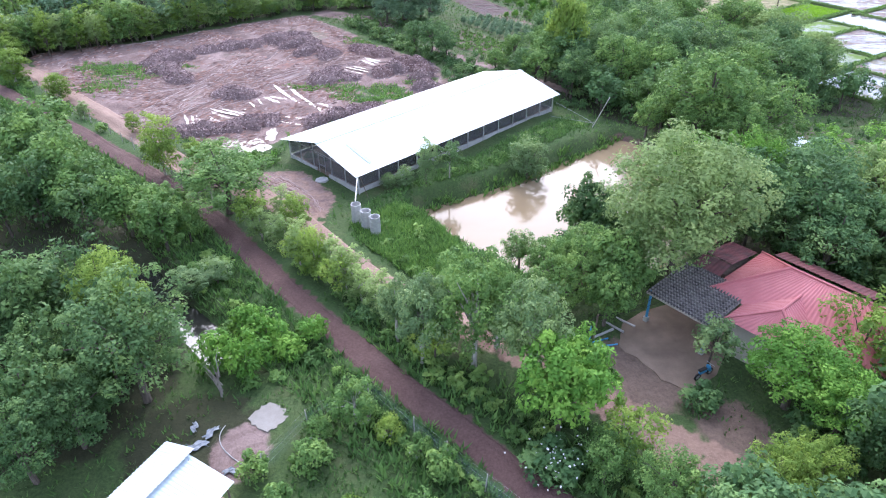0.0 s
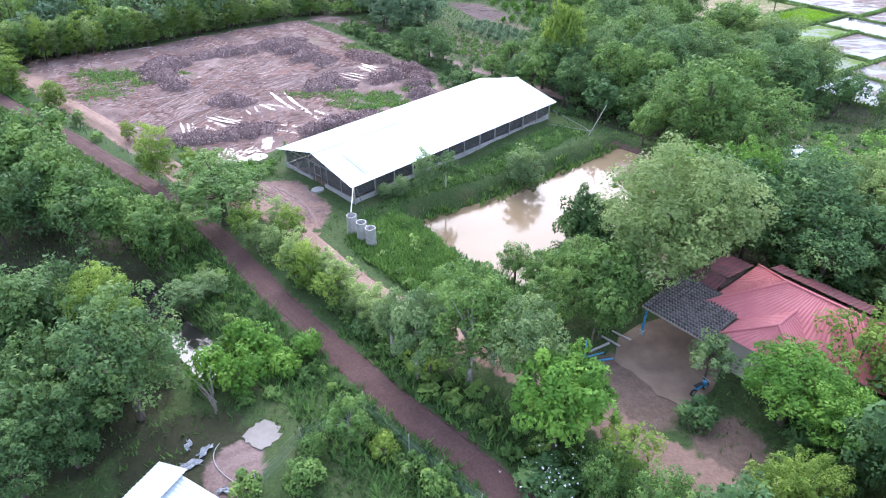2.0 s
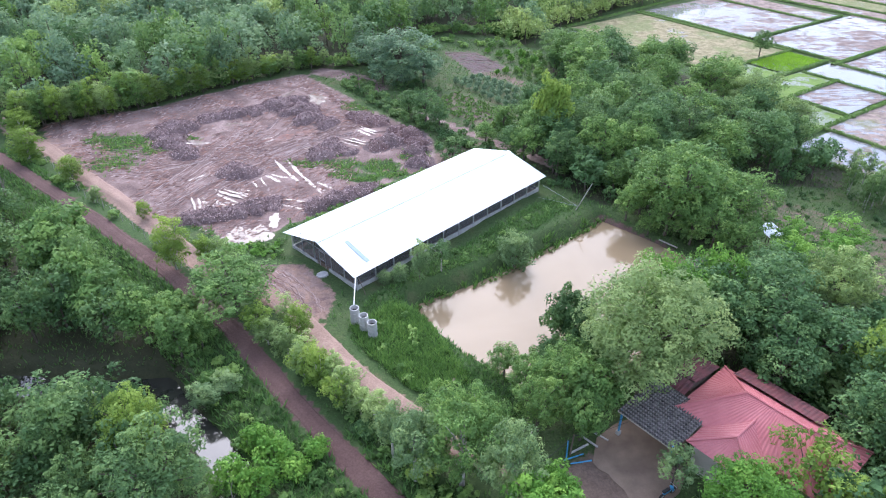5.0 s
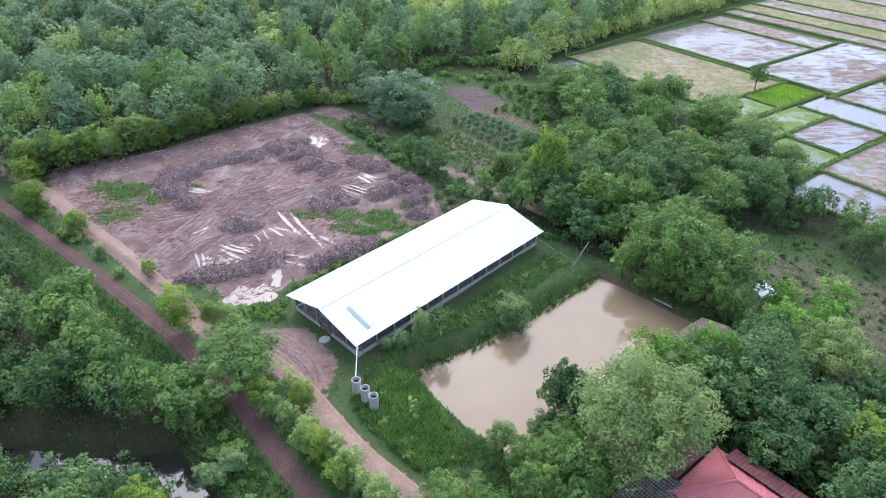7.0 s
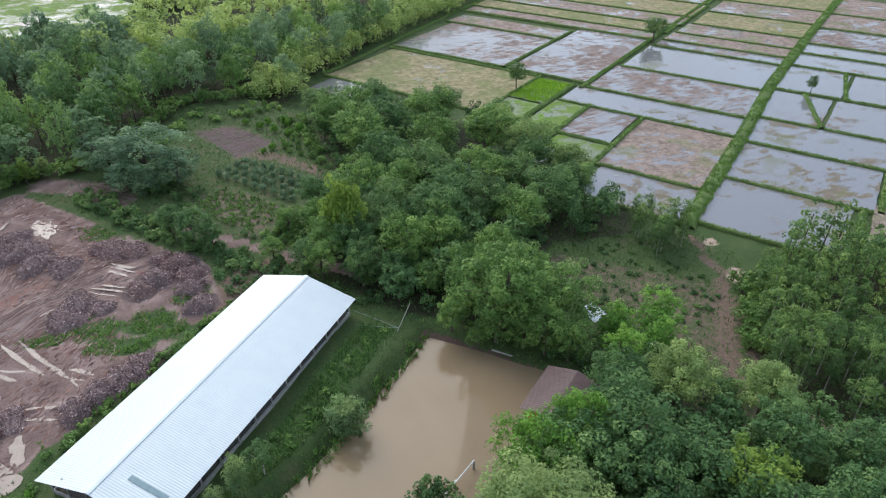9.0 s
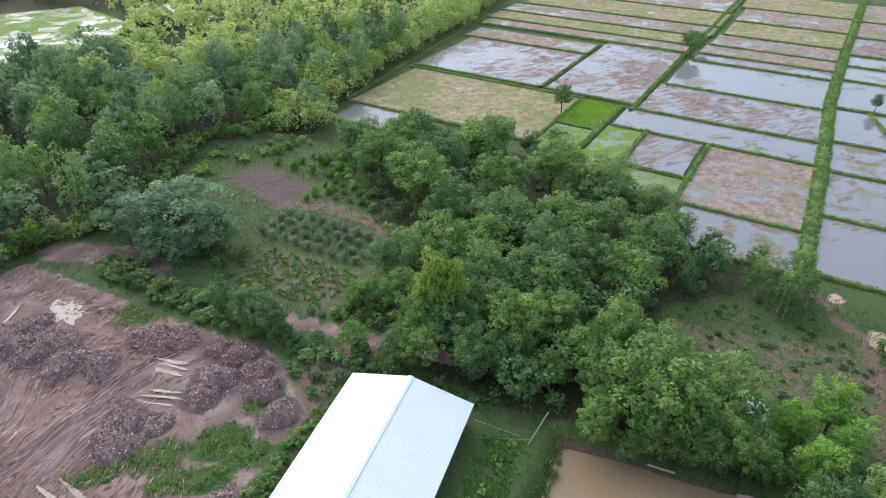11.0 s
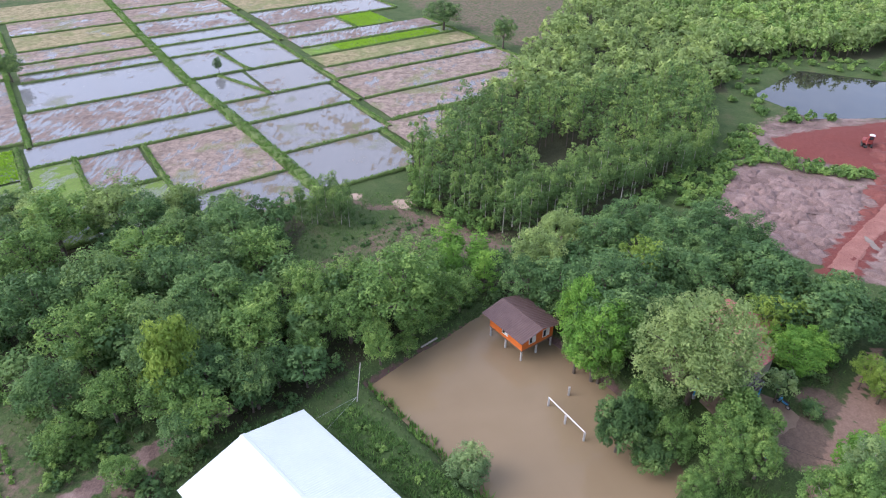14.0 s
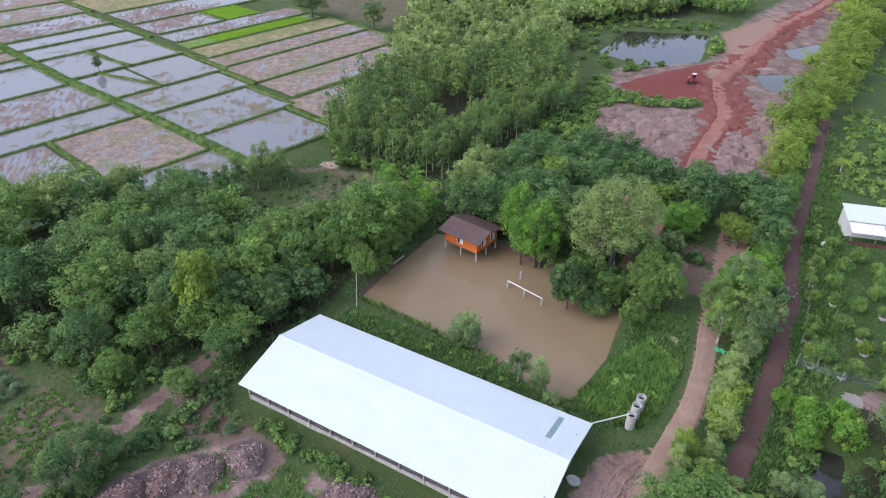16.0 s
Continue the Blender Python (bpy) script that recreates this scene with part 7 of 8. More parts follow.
thicket("undergrowth", [(-8, 58.3), (15.5, 81.5), (19.5, 79), (4.5, 65), (-4, 60)], 1.5, 440, 0.5, 0.5, 0.5, "mid", "low weeds along the barn", 6, 12, 0.22)
thicket("undergrowth", [(-24, 69), (-17, 66), (-14.5, 68.5), (-20, 74), (-5, 89), (2, 93.5), (3.5, 91), (-18.5, 71)], 1.0, 443, 0.75, 0.6, 0.7, "mid", "weeds along the back of the barn", 7, 14, 0.26)
open_land = scatter([(-30, 20), (-60, 60), (-62, 112), (-14, 140), (0, 168), (30, 165), (66, 110), (76, 84), (64, 20), (40, -10), (14, 0), (-14, 14)], 0.85, 452)
open_land = open_land[np.random.RandomState(453).uniform(0, 1, len(open_land)) < 0.9 * free_ground(open_land)]
tufts("rough_grass", on_land(open_land), "grass", "rough grass and weeds over open ground", 0.32, 454, 0.45, 5)
edge_bushes = np.concatenate([scatter([(-74, 104), (-54, 115), (-40, 128.5), (-30, 137), (-12, 140.5), (2, 168), (16, 171.5), (33, 188), (30, 193), (12, 177), (-3, 172), (-16, 146), (-32, 142), (-44, 133), (-58, 121), (-78, 110)], 1.9, 455), scatter([(58, 62), (69, 75.5), (90, 75.5), (87, 71), (70, 70), (62, 60)], 1.6, 456), scatter([(66, 34), (88, 14), (112, 7), (112, 12), (90, 19), (68, 38)], 1.8, 457)])
woodland("edge_bushes", edge_bushes, 1.2, 2.6, "mid", "leafy bushes closing the edge of the wood", 458, 9, 12, 0.45, trunk=False, base=0.03, lump=0.42)

# ---- vegetable plots ----
for row in range(4):
    for k in range(9):
        x = 3.9 + 0.63 * 2.05 * k + 0.77 * 2.3 * row + 0.12 * math.sin(k * 3.1 + row)
        y = 129.6 - 0.77 * 2.05 * k + 0.63 * 2.3 * row + 0.12 * math.cos(k * 2.3 + row * 2)
        plant("ball", x, y, 0.76 + 0.06 * math.sin(k * 1.7 + row * 2.6), 1.35 + 0.15 * math.cos(k + row), "cabbage", "round pale blue-green bush in a planted row", group="row bushes", name="bush", variants=2)
for row in range(3):
    for k in range(5):
        x, y = 15.4 + 0.63 * 2.2 * k + 0.77 * 2.4 * row, 141.6 - 0.77 * 2.2 * k + 0.63 * 2.4 * row
        plant("bush", x + 0.4 * math.sin(k * 2.1 + row), y + 0.4 * math.cos(k * 1.3 + row), 0.6, 1.0, "mid", "small leafy bush in a loose row", group="plot bushes", name="bush", variants=2)
r = np.random.RandomState(460)
rows_p = []
for i in range(22):
    for j in range(24):
        x, y = -3.4 + 0.63 * 0.68 * j + 0.77 * 0.62 * i, 120.2 - 0.77 * 0.68 * j + 0.63 * 0.62 * i
        rows_p.append((x + r.uniform(-0.1, 0.1), y + r.uniform(-0.1, 0.1)))
ridge_v, ridge_f, off = [], [], 0
for i in range(19):
    f0 = (i + 0.5) / 19
    ax, ay, bx, by = 1.4 + 6.6 * f0, 152.2 - 15.5 * f0, 9.2 + 7.6 * f0, 154.8 - 10.6 * f0
    path = [(ax + (bx - ax) * t / 9, ay + (by - ay) * t / 9 + r.uniform(-0.06, 0.06)) for t in range(10)]
    vv, fv_ = tube([(x, y, height(x, y) - 0.05) for x, y in path], [0.1 * r.uniform(0.5, 1.5) for _ in path], 5)
    ridge_v.append(vv)
    ridge_f.append(fv_ + off)
    off += len(vv)
tagged(finish("furrows", quick_mesh("furrows", np.concatenate(ridge_v), np.concatenate(ridge_f), smooth=True), RED_MULCH), "hoed furrows of reddish-brown soil on a bare plot", "furrows", kind="stuff")
rows_p = np.array(rows_p)
rows_p = rows_p[(within(rows_p[:, 0], rows_p[:, 1], ROW_PLOT) > 0.3) & (r.uniform(0, 1, len(rows_p)) < 0.72)]
woodland("vegetable_rows", rows_p, 0.24, 0.36, "weed", "young vegetables in straight rows", 461, 5, 9, 0.2, trunk=False, base=0.05, lump=0.45)
grove([(14.5, 152.0, 0.9, 1.6), (17.0, 149.5, 1.0, 1.8), (19.4, 147.0, 0.9, 1.6), (16.5, 154.5, 0.8, 1.4), (13.0, 138.5, 0.7, 1.2), (15.0, 140.0, 0.8, 1.3), (17.5, 140.6, 0.7, 1.2), (12, 155.5, .8, 1.3), (19.8, 152.5, 1.2, 2.4), (22, 148, 1.2, 2.4)], "bush", "bright", "leafy green bush at the edge of a vegetable plot", "plot bushes")

# ---- orchard across the road ----
PLANTERS = [(8.1, 18.1), (4.9, 20.9), (3.3, 19.0), (-1.6, 26.8), (-3.7, 28.4), (-5.2, 29.6), (-7.9, 27.8), (-5.3, 22.1), (-0.5, 14.8), (-3.1, 20.6)]


def planter(x, y):
    e = thing("planter_ring", x, y, height(x, y) - 0.05, 0, "low pale concrete ring planted with a fruit bush", "planter", "orchard planters")
    bm = bmesh.new()
    loops = []
    for rad, z in ((0.42, 0.0), (0.5, 0.0), (0.5, 0.38), (0.48, 0.4), (0.43, 0.4), (0.42, 0.38)):
        loops.append([bm.verts.new((rad * math.cos(6.2832 * k / 22), rad * math.sin(6.2832 * k / 22), z)) for k in range(22)])
    for a, c in zip(loops, loops[1:] + loops[:1]):
        for k in range(22):
            bm.faces.new((a[k], a[(k + 1) % 22], c[(k + 1) % 22], c[k]))
    part("ring", bm, CONCRETE, e)
    bm = bmesh.new()
    bmesh.ops.create_circle(bm, cap_ends=True, segments=22, radius=0.43, matrix=at(0, 0, 0.3))
    part("soil", bm, MULCH, e)


for k, (x, y) in enumerate(PLANTERS):
    planter(x, y)
    plant("bush", x + 0.25, y - 0.2, 0.95, 1.7, ("mid", "yellow", "mid")[k % 3], "young citrus bush growing in a concrete ring", group="orchard bushes")
grove([(11.7, 14.4, 1.1, 2.0), (0.0, 24.9, 1.2, 2.4), (6.8, 15.8, 1.2, 2.1), (10.8, 8.1, 1.3, 2.2), (7.1, 8.6, 1.3, 2.2), (9.4, 11.9, 1.2, 2.1), (13.0, 12.0, 1.2, 2.2), (1.3, 17.0, 1.2, 2.2), (2.8, 13.0, 1.2, 2.2), (-7.7, 25.9, 1.3, 1.9), (-11.0, 24.9, 1.1, 1.8), (-9.1, 22.6, 1.1, 1.8), (4.6, 10.6, 1.2, 2.0), (14.6, 9.4, 1.2, 2.0), (-1.0, 11.0, 1.2, 2.0), (-6.4, 19.6, 1.2, 2.0), (-9.6, 19.6, 1.2, 2.0), (2.6, 7.4, 1.2, 2.0), (16.8, 11.4, 1.2, 2.2)], "bush", "mid", "leafy green orchard bush in the grass", "orchard bushes")
grove([(-12.9, 36.6, 1.7, 2.6), (-10.9, 35.2, 1.4, 2.2), (-14.6, 38.4, 1.4, 2.4), (-13.6, 33.4, 1.5, 3.0), (-15.6, 34.2, 1.6, 3.4), (-9.4, 37.0, 1.2, 1.9)], "bush", "bright", "fresh green bush beside the ditch", "ditch bushes")
grove([(-20.6, 43.0, 1.6, 3.4), (-18.9, 44.4, 1.3, 2.8)], "column", "grey", "grey willow-like bush over the ditch", "ditch bushes")
grove([(-24.6, 49.0, 2.2, 5.6), (-28.6, 51.2, 2.5, 6.4), (-23.2, 50.8, 1.6, 4.4)], "broad", "mid", "green tree at the thicket edge", "thicket trees")
grove([(-33.4, 53.4, 3.0, 7.0), (-36.2, 56.0, 3.0, 8.0), (-41.6, 62.6, 4.2, 9.0), (-26.0, 53.6, 2.2, 5.0)], "broad", "mid", "green tree in the thicket across the road", "thicket trees")
grove([(-29.0, 35.4, 2.6, 7.0), (-25.8, 31.0, 2.4, 6.4), (-23.6, 24.4, 2.6, 6.6)], "near", "deep", "dark green tree beside the zinc-roofed shed", "thicket trees")
plant("bush", 6.6, 25.2, 2.1, 2.0, "dark", "dark frangipani shrub with white flowers beside the road", group="flowering shrubs")
plant("bush", 17.0, 30.4, 1.5, 1.7, "dark", "dark glossy shrub beside the concrete court", group="flowering shrubs")
plant("bush", -5.6, 39.6, 1.3, 1.7, "dark", "dark glossy shrub beside the dirt track", group="flowering shrubs")

r = np.random.RandomState(470)
fc = np.stack([6.6 + r.normal(0, 1.0, 60), 25.2 + r.normal(0, 1.0, 60), np.full(60, height(6.6, 25.2)) + 1.75 + r.uniform(-0.55, 0.25, 60)], axis=1)
fv, ff, _ = leaves(r, fc, np.full(60, 0.04), 4, 0.12, 0.0, 0.3, 0.8)
tagged(finish("white_flowers", quick_mesh("white_flowers", fv, ff), WHITE_PAINT), "white flower heads on the frangipani shrub", "flowers", kind="stuff")


def fence(points, label, tall=1.7, net=True):
    """Thin posts with sagging wire and pale netting."""
    e = thing("fence", points[0][0], points[0][1], 0, 0, label, "fence")
    ox, oy = points[0]
    tops = []
    for (ax, ay), (bx, by) in zip(points, points[1:]):
        n = max(1, int(math.hypot(bx - ax, by - ay) / 2.6))
        tops += [(ax + (bx - ax) * i / n, ay + (by - ay) * i / n) for i in range(n)]
    tops.append(points[-1])
    for k, (x, y) in enumerate(tops):
        bm = bmesh.new()
        lean = 0.12 * math.sin(k * 2.7)
        rod(bm, (x - ox, y - oy, height(x, y) - 0.3), (x - ox + lean, y - oy + 0.08 * math.cos(k * 1.9), height(x, y) + tall + 0.15 * math.sin(k * 3.3)), 0.045, 0.035, 6)
        part("post", bm, BARK_PALE, e)
    for h in (0.5, 1.0, tall - 0.1):
        bm = bmesh.new()
        for (ax, ay), (bx, by) in zip(tops, tops[1:]):
            rod(bm, (ax - ox, ay - oy, height(ax, ay) + h), (bx - ox, by - oy, height(bx, by) + h), 0.004, sides=3)
        part("wire", bm, STEEL, e)
    if net:
        bm = bmesh.new()
        for (ax, ay), (bx, by) in zip(tops, tops[1:]):
            vs = [bm.verts.new(p) for p in ((ax - ox, ay - oy, height(ax, ay)), (bx - ox, by - oy, height(bx, by)), (bx - ox, by - oy, height(bx, by) + tall * 0.8), (ax - ox, ay - oy, height(ax, ay) + tall * 0.8))]
            bm.faces.new(vs)
        part("net", bm, PALE_NET, e, "pale blue-green netting")
    return e


pn = Shade("pale_netting", rough=0.8)
pn.color((0.3, 0.42, 0.42))
clear = pn.t.nodes.new("ShaderNodeBsdfTransparent")
mx_ = pn.t.nodes.new("ShaderNodeMixShader")
mx_.inputs[0].default_value = 0.13
pn.t.links.new(clear.outputs[0], mx_.inputs[1])
pn.t.links.new(pn.b.outputs[0], mx_.inputs[2])
pn.t.links.new(mx_.outputs[0], pn.out.inputs["Surface"])
PALE_NET = pn.m
fence([(14.0, 12.5), (7.6, 19.0), (2.4, 23.8), (-1.8, 28.0), (-5.0, 31.4), (-8.5, 28.5), (-10.6, 24.9)], "orchard fence of thin posts and pale netting")
fence([(-23.5, 58.4), (-34, 68.6), (-41.2, 75.6), (-49.2, 82.4), (-60.1, 93.6)], "wire fence of thin posts between road and track", 1.3, False)

# ---- farmyard across the road ----


def white_shed():
    h = thing("orchard_shed", 15.9, -0.5, height(15.9, -0.5), -120, "shed with pale blue sheet roof and white lean-to", "shed")
    bm = bmesh.new()
    sheet(bm, (-5.5, 2.6, 3.4), (5.5, 2.6, 3.4), (5.5, -1.9, 2.8), (-5.5, -1.9, 2.8), 44, 0.03)
    part("roof_sheet", bm, ROOF_SHEET, h, "pale zinc roof")
    bm = bmesh.new()
    sheet(bm, (-5.2, -1.7, 2.55), (5.4, -1.7, 2.55), (5.4, -4.0, 2.0), (-5.2, -4.0, 2.0), 20, 0.02)
    part("lean_to_roof", bm, WHITE_PAINT, h, "white lean-to roof sheets")
    bm = bmesh.new()
    box(bm, (10.4, 4.0, 2.7), at(0, 0.4, 1.3))
    part("wall", bm, WHITE_PAINT, h)
    bm = bmesh.new()
    box(bm, (10.4, 0.12, 0.5), at(0, -3.9, 0.2))
    part("low_wall", bm, RED_OLD, h, "low dark red wall")
    for x in (-5.0, -1.7, 1.7, 5.0):
        bm = bmesh.new()
        rod(bm, (x, -3.8, -0.2), (x, -3.8, 2.05), 0.05)
        part("post", bm, STEEL, h)
    bm = bmesh.new()
    box(bm, (0.5, 0.5, 1.0), at(-0.4, -2.6, 2.75), 0.05)
    part("roof_vent", bm, STEEL, h)
    return h


white_shed()
for x, y, s in ((17.8, 10.4, 0.8), (15.8, 9.4, 0.7)):
    e = thing("water_tub", x, y, height(x, y) - 0.02, 0, "square white water tub beside the shed", "tub", "water tubs")
    bm = bmesh.new()
    box(bm, (s, s, 0.6), at(0, 0, 0.3), 0.05)
    part("tub_body", bm, WHITE_PAINT, e)

hut = thing("small_hut", 42.6, 71.8, height(42.6, 71.8), 20, "small hut with pale zinc roof under trees", "hut")
bm = bmesh.new()
sheet(bm, (-1.3, 1.3, 3.0), (1.3, 1.3, 3.0), (1.3, -1.3, 2.6), (-1.3, -1.3, 2.6), 10)
part("roof_sheet", bm, ROOF_SHEET, hut)
for x in (-1.1, 1.1):
    for y in (-1.1, 1.1):
        bm = bmesh.new()
        rod(bm, (x, y, -0.2), (x, y, 2.7), 0.05)
        part("post", bm, DARK_WOOD, hut)

pole = thing("leaning_pole", 19.0, 78.5, height(19.0, 78.5), 0, "pale leaning pole with stay wires at the pond corner", "pole")
bm = bmesh.new()
rod(bm, (0, 0, -0.3), (1.7, -0.5, 4.2), 0.07, 0.05)
part("shaft", bm, BARK_PALE, pole)
bm = bmesh.new()
for e_ in ((-5.0, 3.2, 0.3), (-4.2, 3.6, 2.0)):
    rod(bm, (0.3, -0.1, 0.6), e_, 0.015, sides=4)
part("stay_wire", bm, STEEL, pole)

plank = thing("plank", 29.5, 70.8, -1.1, -48, "pale plank lying on the pond bank", "plank")
bm = bmesh.new()
box(bm, (2.6, 0.25, 0.06), at(0, 0, 0.05), 0.01)
part("board", bm, BARK_PALE, plank)

bm = bmesh.new()
ring = [bm.verts.new((-11.2 + q * 1.15 * math.cos(a), 29.3 + q * 1.1 * math.sin(a), 0.035 + height(-11, 29.3))) for a, q in ((6.2832 * i / 40, 1 + 0.09 * math.sin(i * 0.63 + 1) + 0.06 * math.sin(i * 1.9) + 0.035 * math.sin(i * 3.7)) for i in range(40))]
f = bm.faces.new(ring)
f.normal_update()
if f.normal.z < 0:
    f.normal_flip()
ext = bmesh.ops.extrude_face_region(bm, geom=[f])
bmesh.ops.translate(bm, verts=[v for v in ext["geom"] if isinstance(v, bmesh.types.BMVert)], vec=(0, 0, -0.4))
bmesh.ops.recalc_face_normals(bm, faces=bm.faces[:])
tagged(part("concrete_pad", bm, plain("pale_dusty_concrete", (0.22, 0.2, 0.175), (0.34, 0.315, 0.28), 1.2)), "small pale concrete pad in the grass beside the shed", "concrete pad", kind="structure")

# house yard clutter
ypole = thing("yard_pole", 11.1, 36.8, height(11.1, 36.8), 0, "short wooden yard pole with slack wires", "pole")
bm = bmesh.new()
rod(bm, (0, 0, -0.3), (0.15, 0.25, 2.2), 0.08, 0.06)
part("shaft", bm, DARK_WOOD, ypole)
for k, (tx, ty, tz) in enumerate(((4.5, 1.5, 2.6), (4.7, 1.2, 2.4), (-4.6, -5.0, 4.0), (4.4, 3.2, 3.0))):
    bm = bmesh.new()
    prev = None
    for i in range(9):
        f = i / 8
        q = Vector((0.14 + tx * f, 0.23 + ty * f, 2.1 + (tz - 2.1) * f - 0.3 * math.sin(f * 3.1416)))
        if prev:
            rod(bm, prev, q, 0.02, sides=4)
        prev = q
    part("wire", bm, DARK_GAP, ypole)
for k, (x, y, a) in enumerate(((11.4, 36.6, 20), (11.9, 36.1, 10), (11.0, 37.4, 75))):
    e = thing("blue_pipe", x, y, height(x, y) + 0.06, a, "blue plastic pipe lying on the ground", "pipe", "blue pipes")
    bm = bmesh.new()
    rod(bm, (-0.9, 0, 0), (0.9, 0, 0), 0.06)
    part("pipe_length", bm, BLUE_PAINT, e)
for k, (x, y, a) in enumerate(((12.9, 38.3, -46), (13.9, 39.0, -42), (12.0, 37.4, 30))):
    e = thing("concrete_post", x, y, height(x, y) + 0.07, a, "spare concrete post lying on the ground", "post", "spare posts")
    bm = bmesh.new()
    box(bm, (1.9, 0.15, 0.13), at(0, 0, 0), 0.01)
    part("beam", bm, CONCRETE, e)


def motorbike(x, y, turn):
    e = thing("motorbike", x, y, 0.12, turn, "small blue and black motorbike parked on the concrete", "motorbike")
    for dx in (-0.6, 0.6):
        bm = bmesh.new()
        bmesh.ops.create_cone(bm, cap_ends=True, segments=20, radius1=0.28, radius2=0.28, depth=0.1, matrix=at(dx, 0, 0.28) @ pose(0, 0, 0, 90, 0, 0))
        wheel = part("wheel", bm, DARK_GAP, e)
        bm = bmesh.new()
        bmesh.ops.create_cone(bm, cap_ends=True, segments=16, radius1=0.17, radius2=0.17, depth=0.12, matrix=at(dx, 0, 0.28) @ pose(0, 0, 0, 90, 0, 0))
        part("rim", bm, STEEL, wheel, "steel wheel rim")
    bm = bmesh.new()
    box(bm, (0.75, 0.24, 0.32), at(-0.15, 0, 0.6), 0.08)
    box(bm, (0.2, 0.34, 0.55), at(0.42, 0, 0.65) @ pose(0, 0, 0, 0, -20, 0), 0.06)
    part("body", bm, BLUE_PAINT, e, "light blue fairing")
    bm = bmesh.new()
    box(bm, (0.7, 0.28, 0.1), at(-0.25, 0, 0.82), 0.04)
    part("seat", bm, DARK_GAP, e, "black seat")
    bm = bmesh.new()
    rod(bm, (0.5, -0.32, 0.98), (0.5, 0.32, 0.98), 0.02)
    rod(bm, (0.58, 0, 0.3), (0.48, 0, 1.0), 0.03)
    part("handlebar", bm, STEEL, e)


motorbike(17.9, 32.9, 30)
basin = thing("green_sheet", -0.6, 38.4, height(-0.6, 38.4) + 0.04, 35, "crumpled green plastic sheet on the ground beside the track", "plastic sheet")
bm = bmesh.new()
bmesh.ops.create_grid(bm, x_segments=6, y_segments=5, size=0.5)
for v in bm.verts:
    v.co = (v.co.x * 1.2, v.co.y * 0.8, 0.12 * math.sin(v.co.x * 9) * math.cos(v.co.y * 7) + 0.1)
part("sheet", bm, GREEN_PLASTIC, basin)
for x, y, w, d, a, lab in ((-13.0, 62.7, 1.5, 1.0, 30, "rough pale concrete slab beside the barn gate"),):
    e = thing("concrete_slab", x, y, height(x, y), a, lab, "slab")
    bm = bmesh.new()
    bmesh.ops.create_cone(bm, cap_ends=True, segments=9, radius1=0.62, radius2=0.58, depth=0.22, matrix=Matrix.Diagonal((w * 0.8, d, 1, 1)) @ at(0, 0, 0.08))
    part("slab_body", bm, CONCRETE, e)
for k, (x, y, a, s) in enumerate(((-15.1, 27.0, 20, 1.0), (-14.5, 28.0, 60, 0.8), (-12.5, 25.1, 10, 0.7), (-15.7, 28.4, 100, 0.6))):
    e = thing("tarpaulin", x, y, height(x, y) + 0.05, a, "crumpled grey-blue tarpaulin on bare soil", "tarpaulin", "tarpaulins")
    bm = bmesh.new()
    bmesh.ops.create_grid(bm, x_segments=8, y_segments=6, size=0.5)
    for v in bm.verts:
        v.co = (v.co.x * 1.3 * s + 0.12 * math.sin(v.co.y * 9 + k), v.co.y * 0.55 * s + 0.1 * math.sin(v.co.x * 8 + k), 0.1 + 0.06 * math.sin(v.co.x * 13 + k) * math.cos(v.co.y * 11))
    part("sheet", bm, plain("grey_tarpaulin", (0.2, 0.22, 0.24), (0.36, 0.38, 0.4), 3.0, 0.7) if k == 0 else bpy.data.materials["grey_tarpaulin"], e)
hose = thing("hose", -13.8, 28.6, height(-13.8, 28.6), 0, "pale curved hose lying on bare soil", "hose")
bm = bmesh.new()
prev = None
for i in range(15):
    f = i / 14
    q = Vector((1.9 * f ** 2 - 0.35 * math.sin(f * 3.1), -3.0 * f, 0.05 + height(-13.8 + 1.9 * f ** 2 - 0.35 * math.sin(f * 3.1), 28.6 - 3.0 * f) - height(-13.8, 28.6)))
    if prev:
        rod(bm, prev, q, 0.03, sides=6)
    prev = q
part("hose_run", bm, CONCRETE, hose)


def bare_tree(x, y, tall, label):
    """A leafless tree: forked bare branches."""
    r = np.random.RandomState(int(abs(x * 10)))
    e = thing("bare_tree", x, y, height(x, y) - 0.1, 0, label, "tree")
    vs, fs, off = [], [], 0
    for k in range(9):
        a = r.uniform(0, 6.28)
        b = r.uniform(0.06, 0.2) * tall
        z0 = tall * r.uniform(0.0, 0.45)
        p = [(0.03 * k, 0, z0), (b * 0.4 * math.cos(a), b * 0.4 * math.sin(a), z0 + tall * 0.28), (b * math.cos(a), b * math.sin(a), z0 + tall * r.uniform(0.4, 0.55))]
        v, f = tube(p, [0.045, 0.028, 0.008], 5)
        vs.append(v)
        fs.append(f + off)
        off += len(v)
    v, f = tube([(0, 0, 0), (0.05, 0, tall * 0.5)], [0.08, 0.05], 6)
    vs.append(v)
    fs.append(f + off)
    finish("trunk", quick_mesh("bare_trunk", np.concatenate(vs), np.concatenate(fs), smooth=True), BARK_GREY, e)


bare_tree(-14.8, 31.2, 4.6, "leafless pale young tree beside the shed")
bare_tree(11.6, 27.2, 4.0, "leafless pale twiggy tree beside the lane")
bare_tree(-60.0, 82.0, 6.5, "bare pale tree at the thicket edge")


